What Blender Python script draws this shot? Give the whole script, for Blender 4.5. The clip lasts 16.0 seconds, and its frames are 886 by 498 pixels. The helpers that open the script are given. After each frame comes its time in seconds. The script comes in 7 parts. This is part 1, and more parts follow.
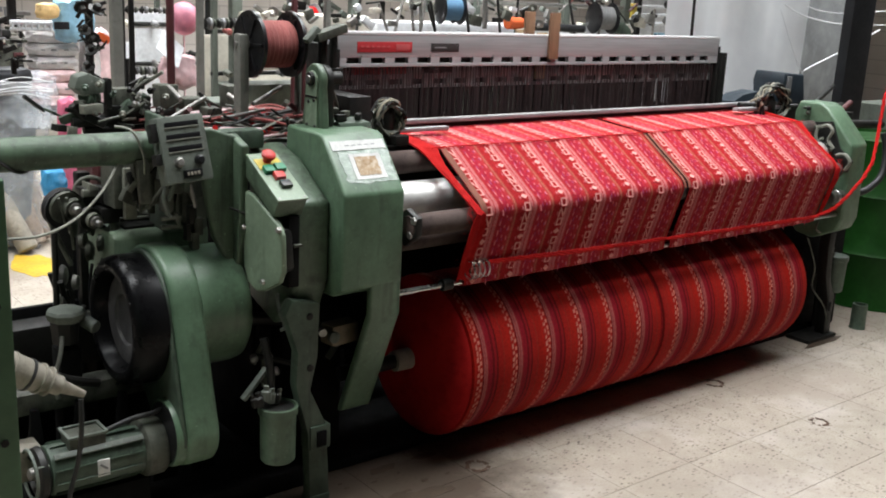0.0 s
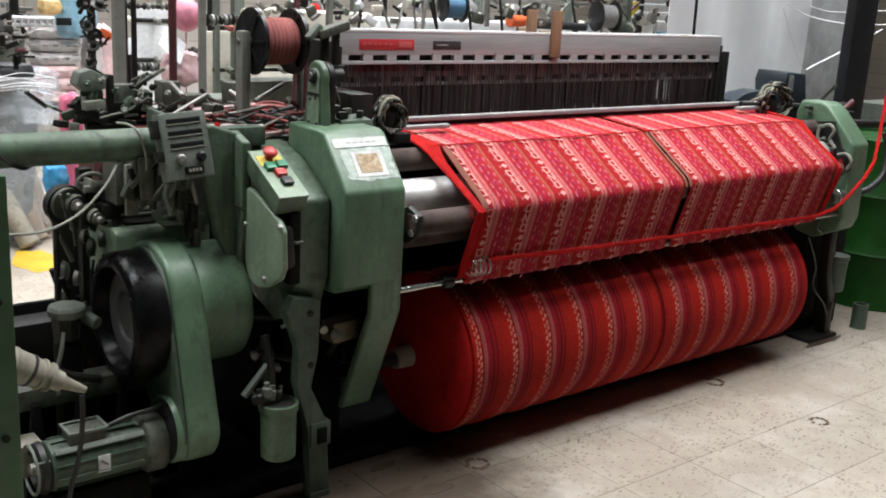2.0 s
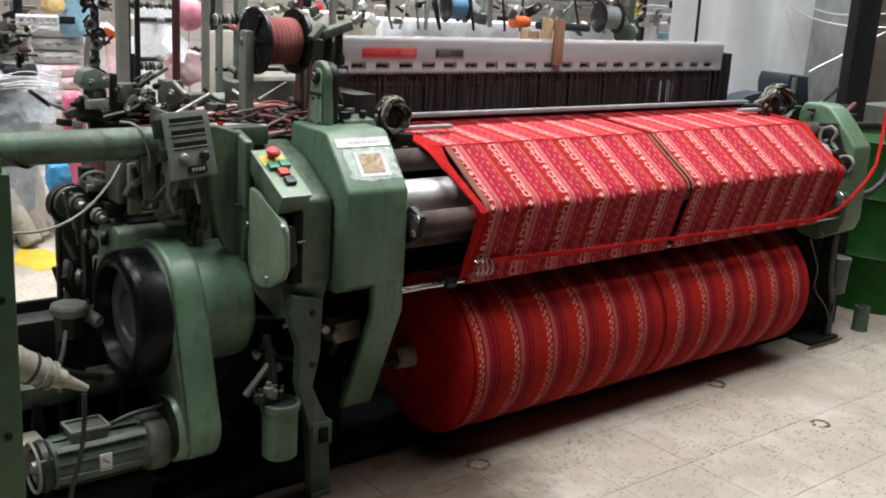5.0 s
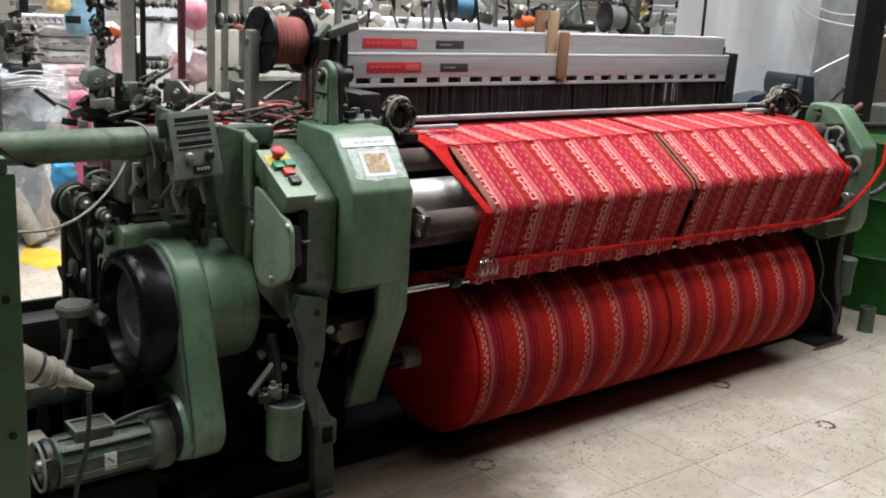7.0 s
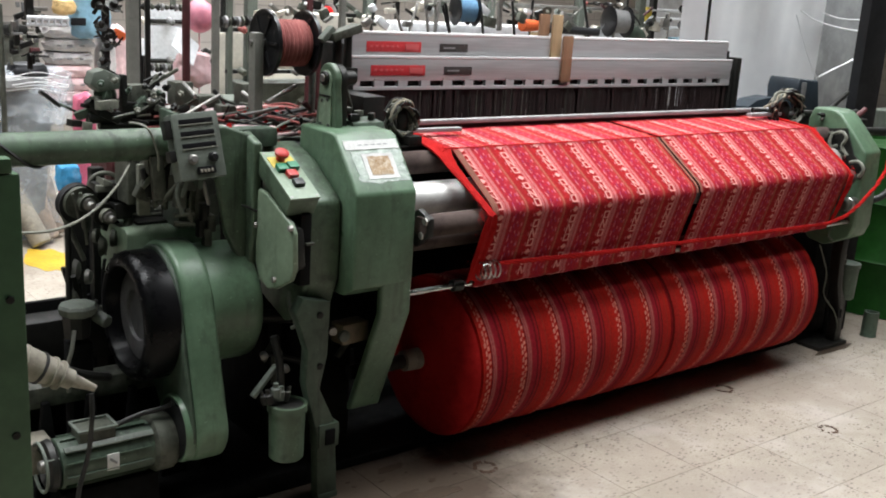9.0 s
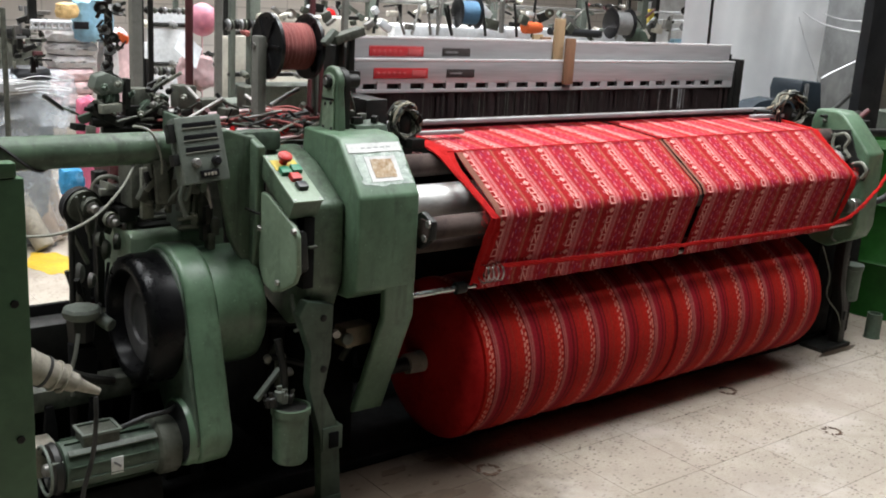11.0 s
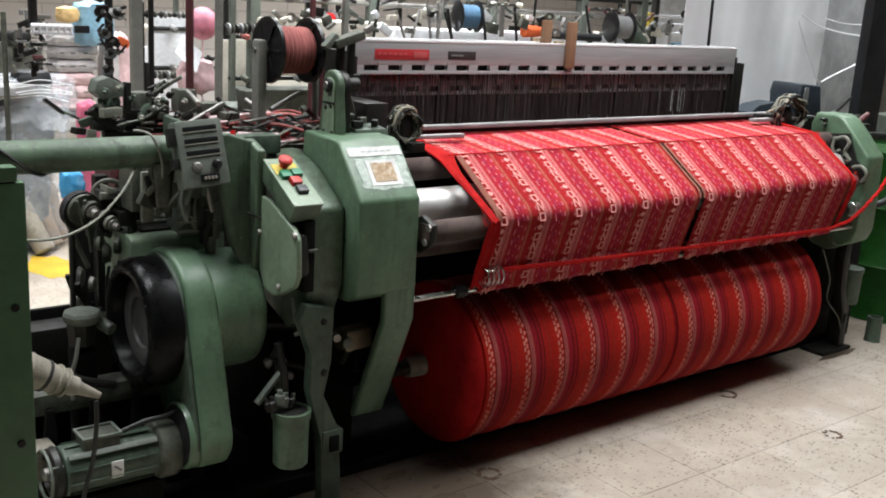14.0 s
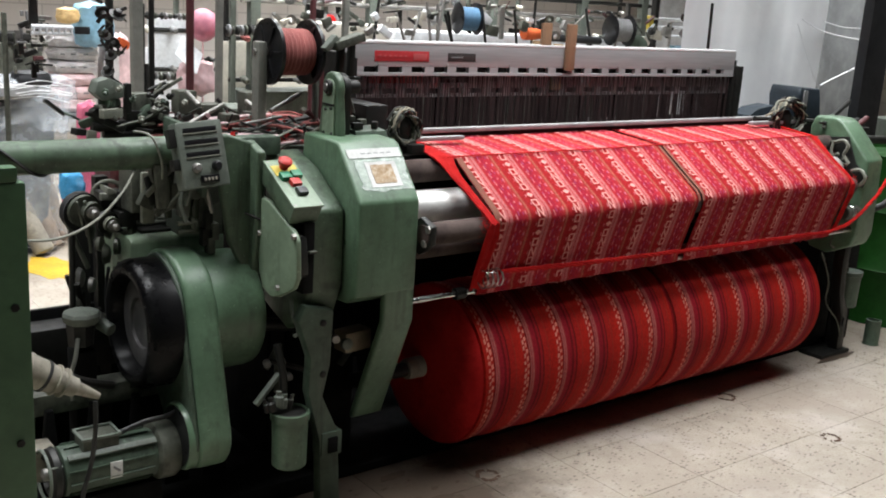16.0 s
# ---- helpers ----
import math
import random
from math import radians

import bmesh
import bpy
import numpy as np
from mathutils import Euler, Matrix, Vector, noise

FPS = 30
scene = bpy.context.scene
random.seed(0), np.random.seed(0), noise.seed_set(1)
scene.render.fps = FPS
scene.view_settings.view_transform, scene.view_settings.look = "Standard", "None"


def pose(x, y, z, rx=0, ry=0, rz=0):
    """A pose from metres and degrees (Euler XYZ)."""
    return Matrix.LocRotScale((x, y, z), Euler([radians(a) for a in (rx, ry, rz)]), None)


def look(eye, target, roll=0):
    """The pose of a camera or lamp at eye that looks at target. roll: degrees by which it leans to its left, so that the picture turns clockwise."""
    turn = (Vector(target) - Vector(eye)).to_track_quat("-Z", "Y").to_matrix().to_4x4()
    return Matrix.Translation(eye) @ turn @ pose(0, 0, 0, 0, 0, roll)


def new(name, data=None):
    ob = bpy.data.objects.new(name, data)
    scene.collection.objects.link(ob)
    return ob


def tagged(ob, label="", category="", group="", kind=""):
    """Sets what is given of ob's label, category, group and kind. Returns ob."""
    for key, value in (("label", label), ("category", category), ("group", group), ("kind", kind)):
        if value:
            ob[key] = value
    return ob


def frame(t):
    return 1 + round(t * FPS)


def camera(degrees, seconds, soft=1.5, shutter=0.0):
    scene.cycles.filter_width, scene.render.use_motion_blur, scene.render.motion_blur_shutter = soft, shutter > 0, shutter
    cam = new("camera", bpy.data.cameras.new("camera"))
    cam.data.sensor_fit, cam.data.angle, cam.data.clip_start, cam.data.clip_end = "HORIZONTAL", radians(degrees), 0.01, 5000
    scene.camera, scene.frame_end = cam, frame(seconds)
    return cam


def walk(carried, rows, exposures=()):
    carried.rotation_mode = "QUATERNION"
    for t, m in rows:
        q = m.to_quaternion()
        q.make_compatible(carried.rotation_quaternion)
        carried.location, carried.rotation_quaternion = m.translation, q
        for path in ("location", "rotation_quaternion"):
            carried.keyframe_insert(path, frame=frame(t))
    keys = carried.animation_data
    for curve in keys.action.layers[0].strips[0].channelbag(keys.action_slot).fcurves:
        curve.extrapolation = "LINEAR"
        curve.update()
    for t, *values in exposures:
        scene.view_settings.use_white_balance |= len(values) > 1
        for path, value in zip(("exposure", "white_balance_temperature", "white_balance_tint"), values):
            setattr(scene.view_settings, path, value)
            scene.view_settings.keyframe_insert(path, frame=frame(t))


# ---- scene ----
cam = camera(47.13, 16.0, soft=1.9, shutter=0.4)
PATH = [
    (0, (0.0011, 0.0003, 1.5003), (1.8417, 2.2483, 0.7526), 2.862),
    (0.5, (0.0033, -0.0006, 1.5014), (1.8419, 2.2478, 0.7501), 2.908),
    (1, (0.0019, -0.0013, 1.5008), (1.8398, 2.2472, 0.7485), 2.962),
    (1.5, (0.0003, -0.0008, 1.5005), (1.8383, 2.2474, 0.7474), 3.034),
    (2, (-0.0002, -0.0012, 1.5015), (1.8370, 2.2470, 0.7465), 3.118),
    (2.5, (-0.0004, -0.0006, 1.5015), (1.8364, 2.2473, 0.7445), 3.207),
    (3, (-0.0012, -0.0016, 1.5008), (1.8351, 2.2467, 0.7435), 3.262),
    (3.5, (-0.0029, -0.0030, 1.5007), (1.8337, 2.2456, 0.7450), 3.297),
    (4, (-0.0046, -0.0026, 1.5022), (1.8329, 2.2455, 0.7474), 3.362),
    (6.5, (-0.0015, 0.0012, 1.5022), (1.8249, 2.2581, 0.7466), 3.412),
    (7, (-0.0018, 0.0008, 1.5025), (1.8211, 2.2603, 0.7462), 3.443),
    (7.5, (-0.0029, -0.0004, 1.5013), (1.8170, 2.2618, 0.7462), 3.474),
    (8, (-0.0048, -0.0011, 1.5014), (1.8137, 2.2630, 0.7482), 3.536),
    (8.5, (-0.0047, -0.0010, 1.5015), (1.8133, 2.2643, 0.7508), 3.613),
    (9, (-0.0032, -0.0032, 1.5002), (1.8130, 2.2650, 0.7540), 3.622),
    (11.5, (-0.0056, -0.0019, 1.5026), (1.8047, 2.2730, 0.7625), 3.423),
    (12, (-0.0052, -0.0005, 1.5026), (1.8062, 2.2739, 0.7638), 3.364),
    (12.5, (-0.0053, -0.0017, 1.5023), (1.8059, 2.2736, 0.7660), 3.329),
    (13, (-0.0059, -0.0024, 1.5033), (1.8058, 2.2731, 0.7687), 3.343),
    (13.5, (-0.0061, -0.0022, 1.5039), (1.8063, 2.2732, 0.7707), 3.389),
    (14, (-0.0068, -0.0025, 1.5029), (1.8054, 2.2739, 0.7721), 3.421),
    (14.5, (-0.0073, -0.0028, 1.5035), (1.8033, 2.2748, 0.7726), 3.483),
    (15, (-0.0082, -0.0022, 1.5040), (1.8022, 2.2757, 0.7735), 3.555),
    (15.5, (-0.0085, -0.0026, 1.5045), (1.8029, 2.2753, 0.7766), 3.636),
    (16, (-0.0096, -0.0064, 1.5030), (1.8049, 2.2702, 0.7786), 3.611),
]

walk(cam, [(t, look(eye, target, roll)) for t, eye, target, roll in PATH])

# ---- light: a closed hall with unseen lamps added under the ceiling ----
world = bpy.data.worlds.new("world")
scene.world = world
world.use_nodes = True
world.node_tree.nodes["Background"].inputs[0].default_value = (0.75, 0.85, 1.0, 1)
world.node_tree.nodes["Background"].inputs[1].default_value = 0.02
scene.view_settings.exposure = 0.0


def unseen_lamp(x, y, z, length, power, along_x=True):
    data = bpy.data.lights.new("unseen_ceiling_light", "AREA")
    data.shape, data.size, data.size_y = "RECTANGLE", length, 0.75
    data.energy, data.color, data.spread = power, (0.96, 0.98, 1.0), radians(115)
    ob = new("unseen_ceiling_light", data)
    ob.matrix_world = pose(x, y, z, 0, 0, 0 if along_x else 90)
    return ob


# added lamps without fixtures, placed and powered to balance brightness
LAMPS = [(0.0, 4.4, 2.4, 58), (3.0, 4.4, 2.4, 95), (6.5, 3.10, 2.4, 78), (2.2, 6.9, 2.4, 140), (5.4, 6.9, 2.4, 235),
         (8.6, 6.9, 2.4, 160), (2.9, 2.45, 2.4, 46), (3.3, 1.65, 2.6, 50), (-0.2, 2.45, 2.4, 52)]
for lx, ly, ll, lw in LAMPS:
    unseen_lamp(lx, ly, 3.55, ll, lw)

# ---- materials ----
MATS = {}


def nodes_of(name):
    m = bpy.data.materials.new(name)
    m.use_nodes = True
    nt = m.node_tree
    return m, nt, nt.nodes["Principled BSDF"]


def rgb(c):
    return (c[0], c[1], c[2], 1)


def mixed(nt, fac, a, b):
    n = nt.nodes.new("ShaderNodeMix")
    n.data_type = "RGBA"
    for sock, v in ((n.inputs[0], fac), (n.inputs[6], a), (n.inputs[7], b)):
        if isinstance(v, bpy.types.NodeSocket):
            nt.links.new(v, sock)
        else:
            sock.default_value = v if isinstance(v, float) else rgb(v)
    return n.outputs[2]


def ramp(nt, src, stops, constant=False):
    n = nt.nodes.new("ShaderNodeValToRGB")
    n.color_ramp.interpolation = "CONSTANT" if constant else "LINEAR"
    el = n.color_ramp.elements
    while len(el) < len(stops):
        el.new(0.5)
    for e, (p, c) in zip(el, stops):
        e.position = p
        e.color = rgb(c) if not isinstance(c, float) else (c, c, c, 1)
    nt.links.new(src, n.inputs[0])
    return n.outputs[0]


def noise_node(nt, scale, detail=4.0, vec=None, rough=0.55):
    n = nt.nodes.new("ShaderNodeTexNoise")
    n.inputs["Scale"].default_value, n.inputs["Detail"].default_value = scale, detail
    n.inputs["Roughness"].default_value = rough
    if vec is not None:
        nt.links.new(vec, n.inputs["Vector"])
    return n.outputs[0]


def coords(nt, scale=(1, 1, 1)):
    c = nt.nodes.new("ShaderNodeTexCoord")
    mp = nt.nodes.new("ShaderNodeMapping")
    mp.inputs["Scale"].default_value = scale
    nt.links.new(c.outputs["Object"], mp.inputs["Vector"])
    return mp.outputs[0]


def bump(nt, bsdf, src, strength, dist=0.002):
    b = nt.nodes.new("ShaderNodeBump")
    b.inputs["Strength"].default_value, b.inputs["Distance"].default_value = strength, dist
    nt.links.new(src, b.inputs["Height"])
    nt.links.new(b.outputs[0], bsdf.inputs["Normal"])


def mat(name, colour, rough=0.5, metal=0.0, dirt=(0.03, 0.03, 0.025), amount=0.3, grain=60.0, relief=0.15, stretch=(1, 1, 1), glow=0.0, wear=0.0):
    """A painted, metal or plastic surface: tone drifts at two scales, dirt in patches, fine relief."""
    if name in MATS:
        return MATS[name]
    m, nt, b = nodes_of(name)
    v = coords(nt, stretch)
    big, fine = noise_node(nt, 7.0, 5.0, v), noise_node(nt, grain, 3.0, v)
    light = tuple(min(1, c * 1.22 + 0.004) for c in colour)
    dark = tuple(c * 0.78 for c in colour)
    col = mixed(nt, ramp(nt, big, [(0.3, 0.0), (0.7, 1.0)]), dark, light)
    patch = noise_node(nt, 16.0, 7.0, v, 0.7)
    mask = ramp(nt, patch, [(0.62 - 0.25 * amount, 0.0), (0.80 - 0.1 * amount, min(1.0, 0.25 + amount))])
    col = mixed(nt, mask, col, dirt)
    if wear:
        runs = noise_node(nt, 1.0, 5.0, coords(nt, (22, 22, 2.2)), 0.65)
        col = mixed(nt, ramp(nt, runs, [(0.54, 0.0), (0.72, wear)]), col, dirt)
        chips = noise_node(nt, 95.0, 2.0, v, 0.5)
        col = mixed(nt, ramp(nt, chips, [(0.70, 0.0), (0.74, wear)]), col, tuple(min(1, c * 1.8 + 0.05) for c in colour))
    speck = ramp(nt, fine, [(0.35, 0.86), (0.65, 1.0)])
    mul = nt.nodes.new("ShaderNodeMix")
    mul.data_type, mul.blend_type = "RGBA", "MULTIPLY"
    mul.inputs[0].default_value = 1.0
    nt.links.new(col, mul.inputs[6])
    nt.links.new(speck, mul.inputs[7])
    nt.links.new(mul.outputs[2], b.inputs["Base Color"])
    nt.links.new(ramp(nt, patch, [(0.3, max(0.05, rough - 0.08)), (0.75, min(1.0, rough + 0.2))]), b.inputs["Roughness"])
    b.inputs["Metallic"].default_value = metal
    if relief:
        bump(nt, b, fine, relief)
    if glow:
        b.inputs["Emission Color"].default_value, b.inputs["Emission Strength"].default_value = rgb(colour), glow
    MATS[name] = m
    return m


GREEN = mat("sage_green_enamel", (0.106, 0.180, 0.110), 0.34, 0.0, (0.035, 0.042, 0.03), 0.34, 45, 0.08, wear=0.5)
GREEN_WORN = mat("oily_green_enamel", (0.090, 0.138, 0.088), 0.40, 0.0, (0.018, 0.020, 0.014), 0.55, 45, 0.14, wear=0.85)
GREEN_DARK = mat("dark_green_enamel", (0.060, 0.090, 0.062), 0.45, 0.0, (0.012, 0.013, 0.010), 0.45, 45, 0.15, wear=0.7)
# lightened green; on shield plate and guard top it stands in for light
GREEN_PALE = mat("lightened_green_enamel", (0.20, 0.27, 0.185), 0.4, 0.0, (0.05, 0.055, 0.04), 0.3, 45, 0.1, wear=0.6)
GREEN_MACHINE = mat("mid_green_enamel", (0.085, 0.175, 0.09), 0.4, 0.0, (0.02, 0.05, 0.02), 0.1, 40, 0.06)
GREEN_DRUM = mat("bright_green_drum_paint", (0.007, 0.055, 0.005), 0.5, 0.0, (0.01, 0.03, 0.01), 0.3, 40, 0.1)
GREEN_DRUM.node_tree.nodes["Principled BSDF"].inputs["Specular IOR Level"].default_value = 0.2
GREY_GREEN = mat("grey_green_paint", (0.13, 0.15, 0.125), 0.45, 0.0, (0.04, 0.04, 0.03), 0.3, 50, 0.12, wear=0.6)
CAST = mat("oily_cast_iron", (0.018, 0.018, 0.016), 0.42, 0.4, (0.007, 0.006, 0.005), 0.6, 60, 0.4)
# near-black base: shade inside and under the loom, put into the colour
SHADE_BLACK = mat("shade_black_iron", (0.004, 0.004, 0.004), 0.8, 0.0, (0.003, 0.003, 0.003), 0.5, 60, 0.2)
SHADE_BLACK.node_tree.nodes["Principled BSDF"].inputs["Specular IOR Level"].default_value = 0.15
MECH = mat("dusty_grey_machine_paint", (0.21, 0.215, 0.175), 0.5, 0.1, (0.03, 0.028, 0.022), 0.5, 50, 0.35)
REED_STEEL = mat("worn_reed_steel", (0.31, 0.31, 0.31), 0.5, 0.3, (0.2, 0.19, 0.18), 0.3, 90, 0.1)
GREASE = mat("greasy_machine_paint", (0.105, 0.112, 0.088), 0.5, 0.2, (0.012, 0.011, 0.009), 0.7, 50, 0.4)
BLACK = mat("black_gloss_enamel", (0.006, 0.006, 0.007), 0.30, 0.0, (0.02, 0.018, 0.015), 0.2, 60, 0.06)
WHEEL_BLACK = mat("polished_black_wheel_enamel", (0.003, 0.003, 0.0035), 0.26, 0.0, (0.01, 0.009, 0.008), 0.2, 60, 0.04)
WHEEL_BLACK.node_tree.nodes["Principled BSDF"].inputs["Specular IOR Level"].default_value = 0.14
SATIN = mat("satin_roller_steel", (0.74, 0.73, 0.71), 0.45, 0.75, (0.3, 0.2, 0.16), 0.25, 60, 0.08, (0.4, 1, 1))
RUBBER = mat("black_rubber", (0.015, 0.015, 0.016), 0.7, 0.0, (0.03, 0.03, 0.03), 0.3, 80, 0.3)
STEEL = mat("bright_steel", (0.62, 0.62, 0.60), 0.22, 1.0, (0.25, 0.22, 0.18), 0.12, 90, 0.05, (0.2, 1, 1))
STEEL_DULL = mat("dull_steel", (0.34, 0.33, 0.31), 0.42, 0.9, (0.07, 0.055, 0.04), 0.4, 80, 0.2)
ALU = mat("brushed_aluminium", (0.49, 0.485, 0.49), 0.36, 0.45, (0.28, 0.26, 0.25), 0.2, 120, 0.08, (0.05, 1, 1))
# paler aluminium that paints a highlight line
ALU_HIGHLIGHT = mat("highlight_aluminium_edge", (0.80, 0.80, 0.80), 0.38, 0.35, (0.5, 0.5, 0.5), 0.2, 120, 0.05, (0.05, 1, 1))
FADED_RED = mat("faded_red_print", (0.46, 0.085, 0.085), 0.5, 0.0, (0.42, 0.02, 0.025), 0.6, 60, 0.02)
GREY_ROLL = mat("grey_rubber_roller", (0.085, 0.062, 0.055), 0.95, 0.0, (0.04, 0.03, 0.03), 0.5, 70, 0.5)
GREY_ROLL.node_tree.nodes["Principled BSDF"].inputs["Specular IOR Level"].default_value = 0.15
HEDDLE = mat("heddle_wire_steel", (0.056, 0.036, 0.036), 0.45, 0.4, (0.02, 0.015, 0.015), 0.5, 90, 0.1)
HEDDLE_PALE = mat("bright_heddle_wire", (0.45, 0.42, 0.42), 0.4, 0.6, (0.1, 0.08, 0.08), 0.3, 90, 0.1)
WOOD = mat("brown_hardwood", (0.23, 0.125, 0.07), 0.55, 0.0, (0.08, 0.04, 0.02), 0.35, 60, 0.2, (6, 6, 0.6))
WOOD_PALE = mat("pale_hardwood", (0.38, 0.27, 0.15), 0.55, 0.0, (0.16, 0.09, 0.05), 0.3, 60, 0.2, (6, 6, 0.6))
RED_PLASTIC = mat("red_button_plastic", (0.48, 0.022, 0.018), 0.35, 0.0, (0.15, 0.01, 0.01), 0.1, 60, 0.03)
GREEN_PLASTIC = mat("green_button_plastic", (0.02, 0.20, 0.10), 0.35, 0.0, (0.01, 0.06, 0.03), 0.1, 60, 0.03)
YELLOW = mat("yellow_plate", (0.60, 0.46, 0.06), 0.5, 0.0, (0.3, 0.2, 0.05), 0.25, 60, 0.05)
LABEL_RED = mat("red_label_print", (0.42, 0.02, 0.025), 0.5, 0.0, (0.2, 0.02, 0.02), 0.3, 60, 0.02)
LABEL_PINK = mat("worn_red_print", (0.55, 0.25, 0.24), 0.5, 0.0, (0.3, 0.05, 0.05), 0.4, 60, 0.02)
LABEL_DARK = mat("dark_label_plate", (0.045, 0.038, 0.036), 0.5, 0.3, (0.1, 0.09, 0.09), 0.3, 60, 0.05)
PAPER = mat("white_paper", (0.70, 0.70, 0.68), 0.7, 0.0, (0.40, 0.38, 0.35), 0.2, 70, 0.1)
PAPER_OCHRE = mat("printed_ochre_paper", (0.34, 0.20, 0.08), 0.6, 0.0, (0.66, 0.58, 0.46), 0.9, 60, 0.05, (5, 5, 5))
TAPE = mat("clear_tape", (0.33, 0.40, 0.34), 0.16, 0.0, (0.66, 0.70, 0.67), 0.6, 30, 0.9, (5, 5, 5))
CABINET = mat("pale_cabinet_grey", (0.30, 0.31, 0.31), 0.5, 0.0, (0.45, 0.46, 0.47), 0.4, 12, 0.1)
WHITE = mat("white_paint", (0.72, 0.74, 0.76), 0.5, 0.0, (0.45, 0.45, 0.45), 0.15, 50, 0.05)
CREAM = mat("cream_panel", (0.58, 0.55, 0.47), 0.6, 0.0, (0.4, 0.36, 0.3), 0.2, 40, 0.05)
GREY = mat("grey_paint", (0.20, 0.20, 0.20), 0.5, 0.0, (0.1, 0.1, 0.1), 0.3, 50, 0.1)
WEB_GREY = mat("worn_wheel_grey", (0.12, 0.117, 0.118), 0.45, 0.2, (0.02, 0.02, 0.02), 0.4, 60, 0.15)
DARK = mat("dark_grey_steel", (0.022, 0.023, 0.026), 0.5, 0.3, (0.05, 0.05, 0.05), 0.3, 50, 0.15)
TAN = mat("greasy_tan_brass", (0.22, 0.18, 0.12), 0.45, 0.3, (0.04, 0.03, 0.02), 0.5, 60, 0.3)
POST_GREY = mat("dull_grey_post_paint", (0.19, 0.19, 0.165), 0.5, 0.0, (0.08, 0.08, 0.07), 0.4, 50, 0.15)
AMBER = mat("amber_yarn", (0.74, 0.50, 0.22), 0.7, 0.0, (0.5, 0.25, 0.05), 0.3, 120, 0.4)
NAVY = mat("dark_blue_cover", (0.018, 0.030, 0.042), 0.5, 0.0, (0.04, 0.05, 0.06), 0.3, 40, 0.1)
PINK = mat("pink_yarn", (0.72, 0.16, 0.26), 0.85, 0.0, (0.5, 0.08, 0.14), 0.3, 200, 0.6)
PINK_BAG = mat("pink_plastic_bag", (0.76, 0.53, 0.54), 0.35, 0.0, (0.8, 0.7, 0.7), 0.4, 30, 0.5)
BLUE_BAG = mat("blue_plastic_bag", (0.25, 0.45, 0.58), 0.35, 0.0, (0.35, 0.55, 0.7), 0.4, 30, 0.5)
BLUE = mat("bright_blue_yarn", (0.05, 0.33, 0.62), 0.7, 0.0, (0.4, 0.6, 0.75), 0.4, 120, 0.5)
ORANGE = mat("orange_yarn", (0.75, 0.13, 0.03), 0.7, 0.0, (0.5, 0.08, 0.02), 0.3, 120, 0.4)
RED_YARN = mat("red_yarn", (0.44, 0.012, 0.011), 0.95, 0.0, (0.22, 0.006, 0.008), 0.6, 260, 1.0)
RED_YARN.node_tree.nodes["Principled BSDF"].inputs["Specular IOR Level"].default_value = 0.1
ROSE_YARN = mat("dull_rose_yarn", (0.32, 0.095, 0.085), 0.85, 0.0, (0.16, 0.03, 0.03), 0.5, 220, 0.8, (8, 1, 1))
MAROON = mat("maroon_paint", (0.09, 0.022, 0.024), 0.5, 0.0, (0.04, 0.015, 0.015), 0.4, 60, 0.15)
CABLE = mat("grey_cable", (0.17, 0.175, 0.15), 0.6, 0.0, (0.08, 0.08, 0.07), 0.3, 80, 0.1)
CABLE_BLACK = mat("black_cable", (0.012, 0.012, 0.012), 0.5, 0.0, (0.02, 0.02, 0.02), 0.2, 80, 0.05)
BEIGE_WIRE = mat("frayed_beige_yarn", (0.30, 0.27, 0.20), 0.8, 0.0, (0.1, 0.09, 0.07), 0.5, 120, 0.4)
NOZZLE = mat("soiled_white_plastic", (0.29, 0.265, 0.215), 0.6, 0.0, (0.10, 0.085, 0.06), 0.6, 60, 0.1)
YELLOW_FLOOR = mat("yellow_floor_paint", (0.62, 0.40, 0.03), 0.5, 0.0, (0.4, 0.28, 0.06), 0.3, 50, 0.1)
CARDBOARD = mat("cardboard_tube", (0.27, 0.215, 0.17), 0.8, 0.0, (0.3, 0.22, 0.15), 0.3, 60, 0.1)
RUST = mat("rust_stain", (0.07, 0.035, 0.02), 0.8, 0.0, (0.16, 0.11, 0.08), 0.5, 90, 0.3)
OIL = mat("oil_stain", (0.055, 0.036, 0.022), 0.5, 0.0, (0.13, 0.09, 0.06), 0.5, 70, 0.1)
MOTIF = mat("cream_pink_weft_figure", (0.70, 0.27, 0.24), 0.9, 0.0, (0.55, 0.10, 0.10), 0.35, 400, 0.5)
DUSTY_PINK = mat("dusty_pink_weft", (0.58, 0.13, 0.15), 0.9, 0.0, (0.45, 0.04, 0.06), 0.5, 400, 0.5)
BROWN_BAND = mat("dull_brown_edge_band", (0.20, 0.065, 0.04), 0.9, 0.0, (0.30, 0.03, 0.03), 0.4, 300, 0.5)
VIOLET = mat("violet_weft_figure", (0.30, 0.03, 0.11), 0.9, 0.0, (0.45, 0.03, 0.06), 0.4, 400, 0.5)


